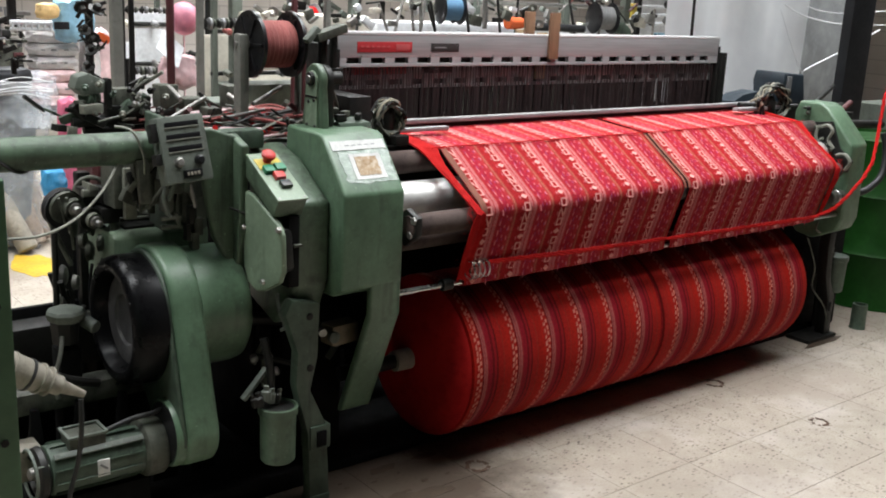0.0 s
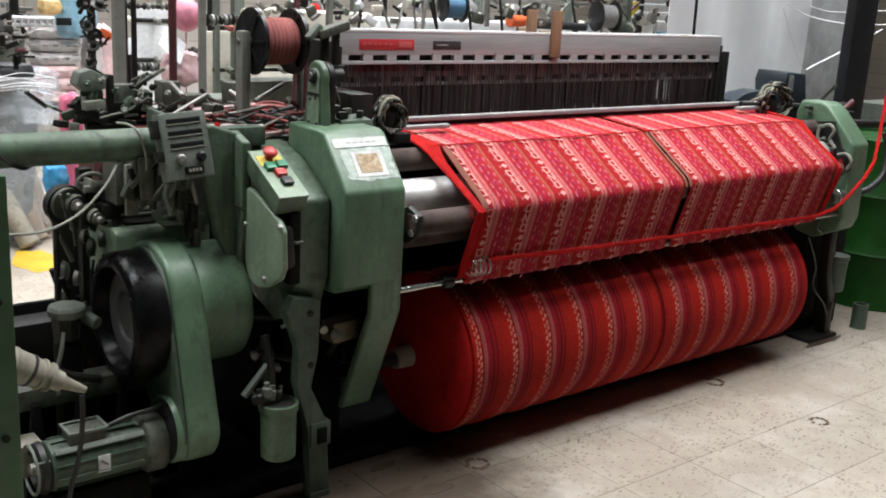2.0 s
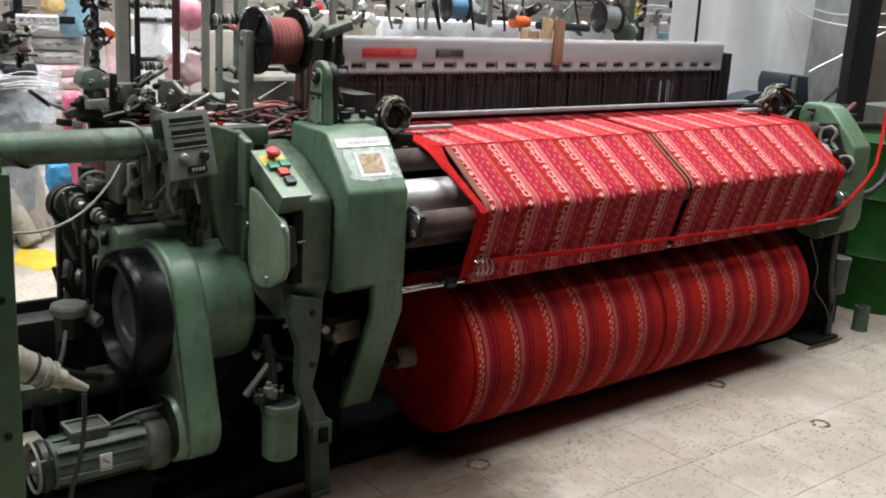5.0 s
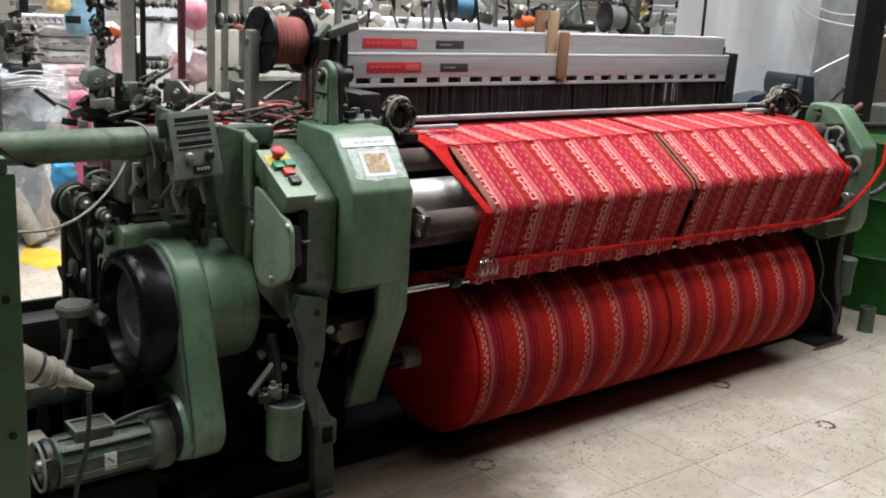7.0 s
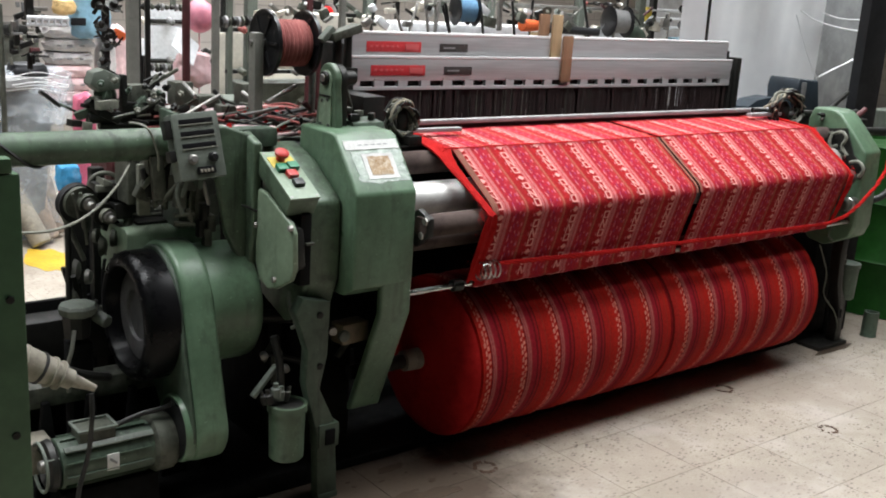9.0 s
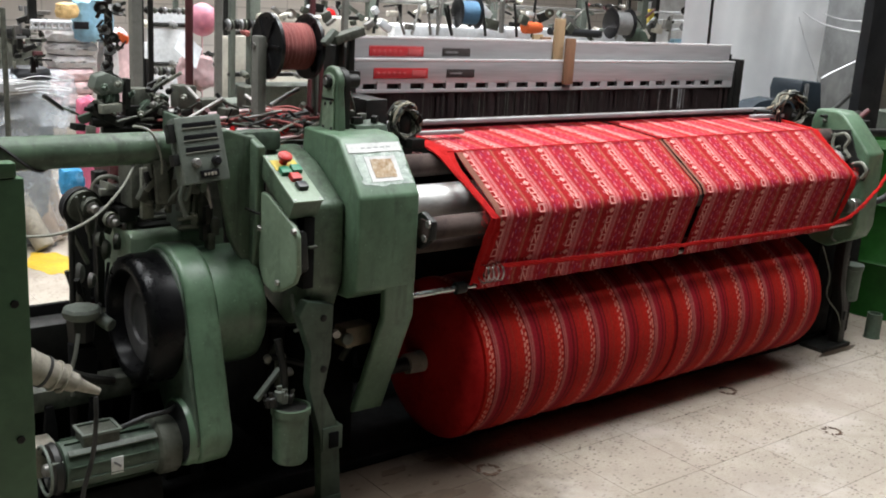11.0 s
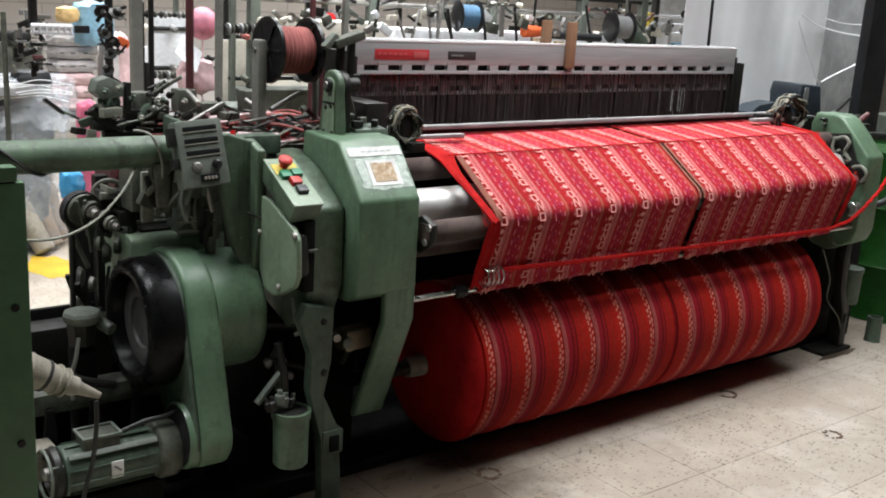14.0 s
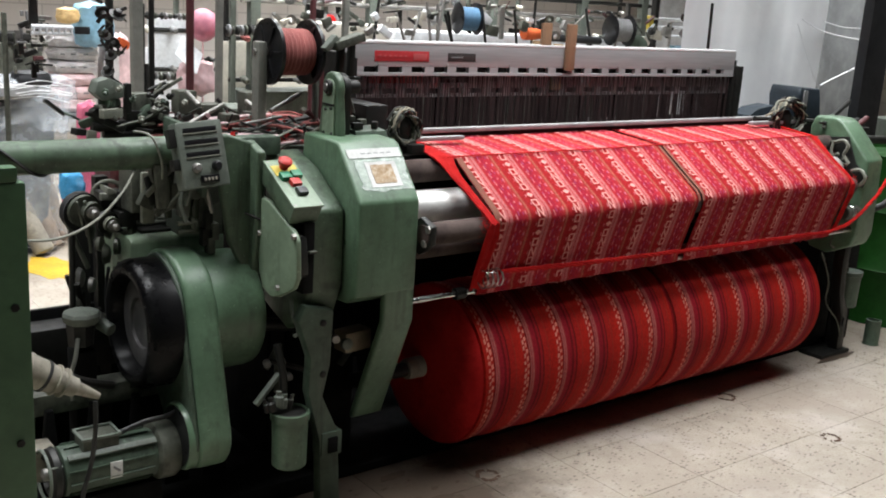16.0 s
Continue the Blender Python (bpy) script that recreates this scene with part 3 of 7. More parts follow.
# breast rail, cross beams and interior, in near-black that stands in for shade
part("cross_beam", box(1.5, 4.35, 2.75, 2.87, 0.45, 0.62, 0.01), SHADE_BLACK, loom)
part("cross_beam", box(1.5, 4.35, 3.2, 3.3, 0.08, 0.22, 0.01), SHADE_BLACK, loom)
part("breast_beam", box(1.72, 4.12, 2.56, 2.64, 0.72, 0.94, 0.012), SHADE_BLACK, loom)
# black boxes; those at the right end are added to fill a shaded void
part("shade_case", box(1.53, 1.70, 2.56, 2.95, 0.035, 0.54, 0.01), SHADE_BLACK, loom)
part("shade_case", box(4.17, 4.33, 2.47, 2.95, 0.035, 0.60, 0.01), SHADE_BLACK, loom)
part("shade_case", box(4.335, 4.52, 2.47, 2.95, 0.0, 0.60, 0.01), SHADE_BLACK, loom)
# added slab: darkens the floor below the loom in place of shade
part("floor_shade_slab", box(1.53, 4.3, 2.47, 3.38, 0.0, 0.03, 0.004), SHADE_BLACK, loom, "added black slab for the shade under the loom")
part("back_guard", box(1.5, 4.35, 3.42, 3.45, 0.12, 0.86, 0.004), SHADE_BLACK, loom)
warp = part("warp_beam", lathe((1.62, 3.25, 0.62), (1, 0, 0), [(0, 0.03), (0.1, 0.03), (0.1, 0.20), (2.55, 0.20), (2.55, 0.03), (2.65, 0.03)], 40), RED_YARN, loom, "beam wound with red warp")

# rollers between cover and cloth
part("breast_roller", rod((1.715, 2.488, 0.972), (4.14, 2.488, 0.972), 0.036, 28), GREY_ROLL, loom)
part("take_up_roller", rod((1.73, 2.425, 0.868), (4.10, 2.425, 0.868), 0.056, 32), SATIN, loom, "satin steel take-up roller")
part("press_roller", rod((1.735, 2.284, 0.825), (4.02, 2.284, 0.825), 0.034, 28), GREY_ROLL, loom)
part("lower_roller", rod((1.74, 2.36, 0.765), (4.10, 2.36, 0.765), 0.035, 28), GREY_ROLL, loom)
part("roller_bracket", prism("x", 1.738, 1.760, [(2.245, 0.80), (2.245, 0.855), (2.30, 0.875), (2.34, 0.85), (2.35, 0.77), (2.30, 0.76)], 0.006), CAST, loom)
for y, z in ((2.26, 0.845), (2.275, 0.80), (2.33, 0.77)):
    bolt(loom, (1.745, y, z), (-1, 0, 0), 0.013, 0.014, STEEL_DULL)
part("guide_rod", rod((1.70, 2.315, 0.615), (4.16, 2.315, 0.615), 0.0095, 16), STEEL, loom, "polished steel guide rod")
part("rod_collar", rod((1.895, 2.315, 0.615), (1.935, 2.315, 0.615), 0.019, 16), CAST, loom)

# ---- heald frames, reed and sley ----
SLOTS = [1.93 + 0.1005 * i for i in range(20)]


def heald_frame(y):
    x0, x1, z0, z1 = 1.895, 3.975, 1.222, 1.338
    t = 0.009
    pieces = [box(x0, x1, y - t, y + t, z0 + 0.032, z1, 0.002), box(x0, x1, y - t, y + t, z0, z0 + 0.012, 0.0015)]
    edges = [x0] + [v for s in SLOTS for v in (s, s + 0.06)] + [x1]
    for a, b in zip(edges[0::2], edges[1::2]):
        pieces.append(box(a, b, y - t, y + t, z0 + 0.012, z0 + 0.032, 0))
    fr = part("heald_frame", join(*pieces), ALU, loom, "long brushed aluminium heald frame with a row of slots")
    # added strip: the overhead highlight along the frame's top, as colour
    part("edge_highlight", box(x0, x1, y - t - 0.0012, y + t - 0.001, z1 - 0.007, z1 + 0.0025, 0.002), ALU_HIGHLIGHT, fr, "pale strip for the highlight on the top edge")
    part("slot_backing", box(x0 + 0.01, x1 - 0.01, y + 0.0092, y + 0.0125, z0 + 0.004, z0 + 0.04, 0), CAST, fr)
    part("end_stile", box(x0 - 0.006, x0 + 0.008, y - 0.011, y + 0.011, 0.78, z0 + 0.06, 0.002), CAST, fr)
    part("end_stile", box(x1 - 0.006, x1 + 0.010, y - 0.011, y + 0.011, 0.78, z0 + 0.075, 0.002), CAST, fr)
    part("lower_rail", box(x0, x1, y - 0.009, y + 0.009, 0.76, 0.81, 0.002), CAST, fr)
    rng = random.Random(int(y * 1000))
    for nm, mt, n, w in (("heddle_wire", HEDDLE, 330, 0.0020), ("bright_heddle_wire", HEDDLE_PALE, 90, 0.0013)):
        vs, fs = [], []
        for i in range(n):
            x = x0 + 0.02 + (x1 - x0 - 0.04) * (i + rng.random() * 0.8) / n
            zz = z0 if nm == "heddle_wire" else rng.uniform(0.98, 1.06)
            zb = 0.81 if nm == "heddle_wire" else rng.uniform(0.94, 0.97)
            yy = y + rng.uniform(-0.006, 0.006)
            k = len(vs)
            vs += [(x - w, yy, zb), (x + w, yy, zb), (x + w, yy, zz), (x - w, yy, zz), (x, yy + 0.002, zb), (x, yy + 0.002, zz)]
            fs += [(k, k + 1, k + 2, k + 3), (k + 1, k + 4, k + 5, k + 2), (k + 4, k, k + 3, k + 5)]
        me = bpy.data.meshes.new(nm)
        me.from_pydata(vs, [], fs)
        bm = bmesh.new()
        bm.from_mesh(me)
        bpy.data.meshes.remove(me)
        tagged(part(nm, bm, mt, fr), kind="stuff")
    lab = part("red_label", box(1.972, 2.205, y - t - 0.0016, y - t + 0.001, 1.272, 1.308, 0.0008), LABEL_RED, fr, "worn red and pink maker's label")
    part("label_print", box(2.135, 2.195, y - t - 0.003, y - t - 0.001, 1.278, 1.300, 0.0008), FADED_RED, lab)
    for i in range(6):
        part("label_bar", box(1.985 + i * 0.022, 1.998 + i * 0.022, y - t - 0.003, y - t - 0.001, 1.287, 1.2945, 0.0005), FADED_RED, lab)
    dl = part("dark_label", box(2.29, 2.42, y - t - 0.0016, y - t + 0.001, 1.274, 1.304, 0.0008), LABEL_DARK, fr)
    part("label_bar", box(2.305, 2.36, y - t - 0.003, y - t - 0.001, 1.286, 1.292, 0.0005), GREY, dl)
    for i in range(7):
        xx = 1.99 + i * 0.3
        part("rivet", lathe((xx, y - t + 0.001, z0 + 0.038), (0, -1, 0), [(0, 0.004), (0.002, 0.004), (0.0035, 0.002)], 8), STEEL_DULL, fr)
    return fr


FRAME_Y = [2.930, 2.962, 2.994, 3.026]
FRAMES = [heald_frame(y) for y in FRAME_Y]
# wooden spacers, one on each frame
for fr, y, dx, mt in zip(FRAMES, FRAME_Y, (0, -0.035, -0.075, -0.09), (WOOD, WOOD_PALE, WOOD, WOOD_PALE)):
    part("wooden_spacer", box(2.872 + dx, 2.924 + dx, y - 0.021, y - 0.0092, 1.245, 1.425, 0.003), mt, fr, "worn wooden spacer block")
part("frame_guide", box(1.83, 1.885, 2.91, 3.06, 0.70, 1.30, 0.004), CAST, loom)
part("frame_guide", box(3.995, 4.03, 2.91, 3.06, 0.70, 1.27, 0.004), CAST, loom)
sley = part("reed_cap", box(1.90, 4.02, 2.745, 2.775, 1.050, 1.066, 0.004), REED_STEEL, loom, "steel reed cap on the dark reed")
vs, fs = [], []
for i in range(420):
    x, k = 1.91 + 0.005 * i, len(vs)
    vs += [(x, 2.754, 0.98), (x + 0.0037, 2.754, 0.98), (x + 0.0037, 2.754, 1.052), (x, 2.754, 1.052), (x + 0.0011, 2.766, 0.98), (x + 0.0011, 2.766, 1.052)]
    fs += [(k, k + 1, k + 2, k + 3), (k + 1, k + 4, k + 5, k + 2), (k + 4, k, k + 3, k + 5)]
me = bpy.data.meshes.new("reed")
me.from_pydata(vs, [], fs)
bm = bmesh.new()
bm.from_mesh(me)
bpy.data.meshes.remove(me)
tagged(part("reed_wire", bm, CAST, sley), kind="stuff")
part("race_board", box(1.92, 4.0, 2.715, 2.752, 0.90, 0.985, 0.004), CAST, sley)
part("temple", box(1.87, 2.13, 2.60, 2.625, 1.043, 1.056, 0.003), REED_STEEL, loom)
part("temple", box(3.75, 4.08, 2.62, 2.65, 1.043, 1.058, 0.003), REED_STEEL, loom)

# ---- cloth in the loom ----
CX0, CX1, GAP0, GAP1 = 1.975, 3.932, 2.937, 2.968
LINE = [(2.690, 1.0350), (2.60, 1.027), (2.52, 1.0195), (2.458, 1.0140), (2.450, 1.0105), (2.443, 1.004), (2.256, 0.878), (2.243, 0.862), (2.238, 0.845), (2.242, 0.828), (2.301, 0.632), (2.300, 0.615), (2.306, 0.604), (2.33, 0.598)]
CUM = [0.0]
for (ya, za), (yb, zb) in zip(LINE, LINE[1:]):
    CUM.append(CUM[-1] + math.hypot(yb - ya, zb - za))


def along(s):
    """Place and slope on the cloth's way, s metres from the fell."""
    if s < 0:
        return LINE[0][0] + 0.002, LINE[0][1] - 0.006 + s, math.pi
    s = min(s, CUM[-1] - 1e-4)
    i = max(k for k in range(len(CUM) - 1) if CUM[k] <= s)
    f = (s - CUM[i]) / (CUM[i + 1] - CUM[i])
    (ya, za), (yb, zb) = LINE[i], LINE[i + 1]
    return ya + (yb - ya) * f, za + (zb - za) * f, math.atan2(zb - za, yb - ya)


def cloth_panel(x0, x1):
    n = 26
    rows = []
    for y, z in LINE:
        rows.append([(x0 + (x1 - x0) * k / n, y + 0.0012 * math.sin(k * 1.7 + z * 30), z + 0.0014 * math.sin(k * 2.1 + y * 9)) for k in range(n + 1)])
    return sheet(rows, 0.0016)


cloth = base("woven_cloth", (CX0, 2.4, 0.6), "bright red striped woven cloth with pale figured bands, stretched over rollers", "cloth")
for x0, x1 in ((CX0, GAP0), (GAP1, CX1)):
    part("cloth_panel", cloth_panel(x0, x1), CLOTH, cloth, origin=(x0, 2.4, 0.6))
# open warp between the fell and the reed
for x0, x1 in ((CX0, GAP0), (GAP1, CX1)):
    vs, fs = [], []
    n = int((x1 - x0) / 0.0046)
    for i in range(n):
        x, k = x0 + 0.0046 * i, len(vs)
        z1 = (1.043, 1.020)[i % 2]
        vs += [(x, 2.688, 1.0340), (x + 0.0024, 2.688, 1.0340), (x + 0.0018, 2.80, z1), (x, 2.80, z1), (x + 0.0012, 2.688, 1.0325), (x + 0.0010, 2.80, z1 - 0.002)]
        fs += [(k, k + 1, k + 2, k + 3), (k + 1, k + 4, k + 5, k + 2), (k + 4, k, k + 3, k + 5)]
    me = bpy.data.meshes.new("warp")
    me.from_pydata(vs, [], fs)
    bm = bmesh.new()
    bm.from_mesh(me)
    bpy.data.meshes.remove(me)
    tagged(part("warp_yarn", bm, CLOTH, cloth, "open red and pink warp yarn", origin=(x0, 2.4, 0.6)), kind="stuff")


def selvage(side):
    rows = []
    for k, (y, z, a, b) in enumerate(((2.67, 1.034, -0.050, 0.004), (2.56, 1.022, -0.062, 0.004), (2.47, 1.012, -0.078, 0.002), (2.44, 0.995, -0.064, -0.014), (2.40, 0.965, -0.054, -0.018), (2.34, 0.925, -0.042, -0.014), (2.26, 0.872, -0.032, -0.004), (2.232, 0.845, -0.024, 0.008), (2.236, 0.80, -0.036, 0.012), (2.27, 0.70, -0.040, 0.008), (2.295, 0.625, -0.042, 0.004))):
        xa, xb = (CX0 + a, CX0 + b) if side < 0 else (CX1 - b * 0.6, CX1 - a * 0.6)
        rows.append([(xa + (xb - xa) * i / 5, y - 0.004 - 0.004 * math.sin(i * 2.2 + k * 1.3), z + 0.004 + 0.003 * math.sin(i * 1.9 + k)) for i in range(6)])
    return sheet(rows, 0.005)


edge = [[(CX0 + 0.024 * i / 3, y - 0.0022, z + 0.0016) for i in range(4)] for y, z in LINE[4:10]]
part("edge_band", sheet(edge, 0.001), BROWN_BAND, cloth, "dull brown woven edge band")
for x0, x1 in ((GAP0 - 0.004, GAP0 + 0.008), (GAP1 - 0.012, GAP1 + 0.002)):
    inner = [[(x0 + (x1 - x0) * i / 2, y - 0.0022, z + 0.0016) for i in range(3)] for y, z in LINE[4:9]]
    part("edge_band", sheet(inner, 0.001), BROWN_BAND, cloth, "dull brown woven edge band")
part("selvage", selvage(-1), RED_YARN, cloth, "fuzzy plain red selvage fringe")
part("selvage", selvage(1), RED_YARN, cloth, "fuzzy plain red selvage fringe")
part("edge_thread", cable([(CX0 - 0.03, 2.452, 1.017), (2.6, 2.449, 1.0165), (3.3, 2.451, 1.017), (CX1 + 0.02, 2.45, 1.0165)], 0.0022, 6, 8), RED_YARN, cloth, "dark red thread along the breast edge")

rng = random.Random(23)
vs, fs = [], []
for k in range(420):
    side = k % 3
    i = rng.randrange(4, 11)
    (ya, za), (yb, zb), f = LINE[i - 1], LINE[i], rng.random()
    x = CX0 - 0.03 - 0.03 * rng.random() if side == 0 else (CX1 + 0.02 + 0.02 * rng.random() if side == 1 else rng.uniform(CX0, CX1))
    y, z = ya + (yb - ya) * f - 0.004, za + (zb - za) * f + 0.004
    n = len(vs)
    if side == 2:
        y, z = LINE[10][0] - 0.004, LINE[10][1] - 0.01
    d = Vector((rng.uniform(-1, 1), rng.uniform(-0.8, 0.1), rng.uniform(-1, 0.4))).normalized() * rng.uniform(0.006, 0.020)
    vs += [(x, y, z), (x + 0.0009, y, z + 0.0006), (x + d.x, y + d.y, z + d.z)]
    fs.append((n, n + 1, n + 2))
me = bpy.data.meshes.new("fuzz")
me.from_pydata(vs, [], fs)
bm = bmesh.new()
bm.from_mesh(me)
bpy.data.meshes.remove(me)
tagged(part("selvage_fuzz", bm, RED_YARN, cloth, "loose red fibres"), kind="stuff")

# the roll of finished cloth
RC, RR = Vector((2.90, 2.51, 0.308)), 0.269
roll = base("cloth_roll", RC, "thick roll of red striped woven cloth turning below the loom", "cloth roll")


def winding(x0, x1, ends):
    """One half of the roll, with soft ridges where the figured bands pile up."""
    n = 44
    body = [(0.012 + (x1 - x0 - 0.024) * k / n, RR + 0.0016 * math.sin((k / n * (x1 - x0) / ROLL_REPEAT + 0.2) * 2 * math.pi) + 0.0012 * math.sin(k * 1.3)) for k in range(n + 1)]
    lo, hi = ((0.0, 0.03), (0.003, RR - 0.018)), ((x1 - x0 - 0.003, RR - 0.018), (x1 - x0, 0.03))
    if ends > 0:
        lo = ((0.0, 0.03), (0.0, RR - 0.010))
    else:
        hi = ((x1 - x0, RR - 0.010), (x1 - x0, 0.03))
    return lathe((x0, RC.y, RC.z), (1, 0, 0), list(lo) + body + list(hi), 80)


ROLL_HALVES = ((1.978, 2.902, 2.010), (2.903, 3.860, 2.981))
for n, (x0, x1, fx) in enumerate(ROLL_HALVES):
    part("cloth_winding", winding(x0, x1, n), CLOTH_ROLL, roll, origin=(fx - 0.19 * ROLL_REPEAT, RC.y, RC.z))
part("roll_end", lathe((1.981, RC.y, RC.z), (-1, 0, 0), [(0, RR - 0.001), (0.008, RR - 0.006), (0.018, RR - 0.018), (0.028, RR - 0.040), (0.037, RR - 0.075), (0.044, RR - 0.12), (0.048, 0.09), (0.049, 0.03)], 72), RED_YARN, roll, "plain fuzzy red roll end")
part("roll_shaft", rod((1.66, RC.y, RC.z), (4.20, RC.y, RC.z), 0.024, 20), CAST, roll)
part("roll_core", lathe((1.868, RC.y, RC.z), (1, 0, 0), [(0, 0.026), (0.002, 0.034), (0.034, 0.036), (0.040, 0.032), (0.046, 0.036), (0.098, 0.036), (0.1, 0.03)], 24), NOZZLE, roll, "worn pale cardboard core end")

# ---- woven figures that travel with the cloth ----
PITCH = 0.0348   # length of one figure along the warp
SPEED = 0.00545   # metres of cloth in a second


def figure(kind, cx, w, h):
    """Corner lists of one small woven figure, in x and along the warp, centred on cx."""
    a, b = w / 2, h / 2
    if kind == 0:
        return [[(cx - a, 0), (cx, -b), (cx + a, 0), (cx, b)]]
    t, k = a * 0.42, b * 0.36
    if kind == 1:
        return [[(cx - a, -b), (cx + a, -b), (cx + a, -b + k), (cx - a, -b + k)], [(cx - a, b - k), (cx + a, b - k), (cx + a, b), (cx - a, b)],
                [(cx - a, -b + k), (cx - a + t, -b + k), (cx - a + t, b - k), (cx - a, b - k)], [(cx + a - t, -b + k), (cx + a, -b + k), (cx + a, b - k), (cx + a - t, b - k)]]
    return [[(cx - a, -b * 0.5), (cx - a + t, -b * 0.5), (cx - a + t, b), (cx - a, b)], [(cx + a - t, -b), (cx + a, -b), (cx + a, b * 0.5), (cx + a - t, b * 0.5)],
            [(cx - a, -b), (cx - a + t * 1.2, -b), (cx + a, b), (cx + a - t * 1.2, b)]]


STRIPE_X = [CX0 + REPEAT * (k + 0.19) for k in range(6)] + [GAP1 + REPEAT * (k + 0.19) for k in range(6)]
ROLL_X = [fx + ROLL_REPEAT * k for _, _, fx in ROLL_HALVES for k in range(6)]
DASH_X = [x + REPEAT * 0.46 for x in STRIPE_X]


def figure_mesh(kind):
    bm = bmesh.new()
    for poly in figure(kind, 0, (0.027, 0.026, 0.027)[kind], PITCH * (0.62, 0.80, 1.0)[kind]):
        bm.faces.new([bm.verts.new((u, -v, 0)) for u, v in poly])
    bmesh.ops.recalc_face_normals(bm, faces=bm.faces)
    me = bpy.data.meshes.new("figure")
    bm.to_mesh(me)
    bm.free()
    me.materials.append(MOTIF)
    return me


FIGURE_MESH = [figure_mesh(k) for k in range(3)]


def figure_row(k):
    """One band of the warp: short dashes across the cloth, and the figures that travel with them."""
    bm = bmesh.new()
    for x in DASH_X:
        for dx, ln in ((-0.012, 0.40), (0.014, 0.28)):
            h = PITCH * ln / 2
            off = 0.006 * math.sin(k * 2.3 + dx * 300)
            bm.faces.new([bm.verts.new(p) for p in ((x + dx + off - 0.002, -h, 0), (x + dx + off + 0.002, -h, 0), (x + dx + off + 0.002, h, 0), (x + dx + off - 0.002, h, 0))])
    row = tagged(part("woven_dash", bm, VIOLET, cloth, "short violet woven dashes", origin=(0, 0, 0)), kind="stuff")
    bm = bmesh.new()
    for x in STRIPE_X:
        for dx, ln, sh in ((0.056, 0.55, 0.0), (0.097, 0.40, 0.35), (-0.020, 0.30, 0.2), (0.078, 0.22, 0.6)):
            c, h = PITCH * (sh - 0.3), PITCH * ln / 2
            bm.faces.new([bm.verts.new(p) for p in ((x + dx - 0.0022, c - h, 0), (x + dx + 0.0022, c - h, 0), (x + dx + 0.0022, c + h, 0), (x + dx - 0.0022, c + h, 0))])
    pink = part("pink_dash", bm, DUSTY_PINK, row, "short dusty pink woven dashes", origin=(0, 0, 0))
    pink.location = (0, 0, 0)
    tagged(pink, kind="stuff")
    for x in STRIPE_X:
        f = new("figure", FIGURE_MESH[(2, 1, 0, 1)[k % 4]])
        f.parent = row
        f.location = (x, 0, 0)
    return row


FIRST = CUM[5] + 0.0822 - 14 * PITCH
FIGURE_ROWS = [(figure_row(k), FIRST + PITCH * k) for k in range(30) if FIRST + PITCH * k < CUM[-1] + 0.01]

# deeper pink than the figures on the cloth above
MOTIF_ROLL = mat("roll_pink_weft_figure", (0.62, 0.185, 0.13), 0.9, 0.0, (0.46, 0.05, 0.035), 0.8, 400, 0.5)
# figures wound onto the roll, one band for each stripe
rng = random.Random(17)
for x in ROLL_X:
    bm = bmesh.new()
    for k in range(76):
        for side in (-1, 1):
            ang = 2 * math.pi * (k + 0.25 * side + rng.uniform(-0.12, 0.12)) / 76
            u, w, h = side * 0.0058 + rng.uniform(-0.0012, 0.0012), rng.uniform(0.0030, 0.0052), rng.uniform(0.0060, 0.0105)
            vs = []
            for du, dv in ((-w, -h), (w, -h * 0.6), (w, h), (-w, h * 0.6)):
                a = ang + dv / RR
                vs.append(bm.verts.new((x + u + du, RC.y - (RR + 0.0036) * math.cos(a), RC.z + (RR + 0.0036) * math.sin(a))))
            bm.faces.new(vs)
    bmesh.ops.recalc_face_normals(bm, faces=bm.faces)
    tagged(part("figure_band", bm, MOTIF_ROLL, roll, "pale woven figures on the roll"), kind="stuff")

# red waste strand along the cloth's lower edge, and the spring that holds it
STRAND = [Vector(p) for p in ((2.040, 2.275, 0.680), (2.318, 2.262, 0.672), (2.649, 2.262, 0.663), (3.300, 2.262, 0.649), (3.853, 2.258, 0.640), (3.975, 2.250, 0.664), (4.060, 2.240, 0.712), (4.150, 2.230, 0.785), (4.230, 2.240, 0.850), (4.300, 2.270, 0.945), (4.420, 2.330, 1.120), (4.622, 2.400, 1.240))]
strand = base("red_waste_strand", STRAND[0], "twisted red waste yarn strand drawn along the cloth edge", "yarn strand")
rng = random.Random(91)
for ply in range(3):
    pts, k = [], 0
    for a, b in zip(STRAND, STRAND[1:]):
        n = max(2, int((b - a).length / 0.022))
        for i in range(n):
            w = 1.35 * k + ply * 2.094
            pts.append(a.lerp(b, i / n) + Vector((0, 0.0042 * math.cos(w), 0.0042 * math.sin(w))) + Vector((0, rng.uniform(-1, 1), rng.uniform(-1, 1))) * 0.0014)
            k += 1
    part("yarn_ply", cable(pts, 0.0046, 6, 2), RED_YARN, strand)
vs, fs = [], []
for a, b in zip(STRAND, STRAND[1:]):
    for i in range(int((b - a).length / 0.004)):
        p = a.lerp(b, rng.random()) + Vector((0, -0.004, 0))
        d = Vector((rng.uniform(-0.7, 0.7), rng.uniform(-1, 0.2), rng.uniform(-1, 1))).normalized() * rng.uniform(0.008, 0.018)
        k = len(vs)
        vs += [p, p + Vector((0.0007, 0, 0.0005)), p + d]
        fs.append((k, k + 1, k + 2))
me = bpy.data.meshes.new("fuzz")
me.from_pydata(vs, [], fs)
bm = bmesh.new()
bm.from_mesh(me)
bpy.data.meshes.remove(me)
tagged(part("yarn_fuzz", bm, RED_YARN, strand), kind="stuff")
spring = []
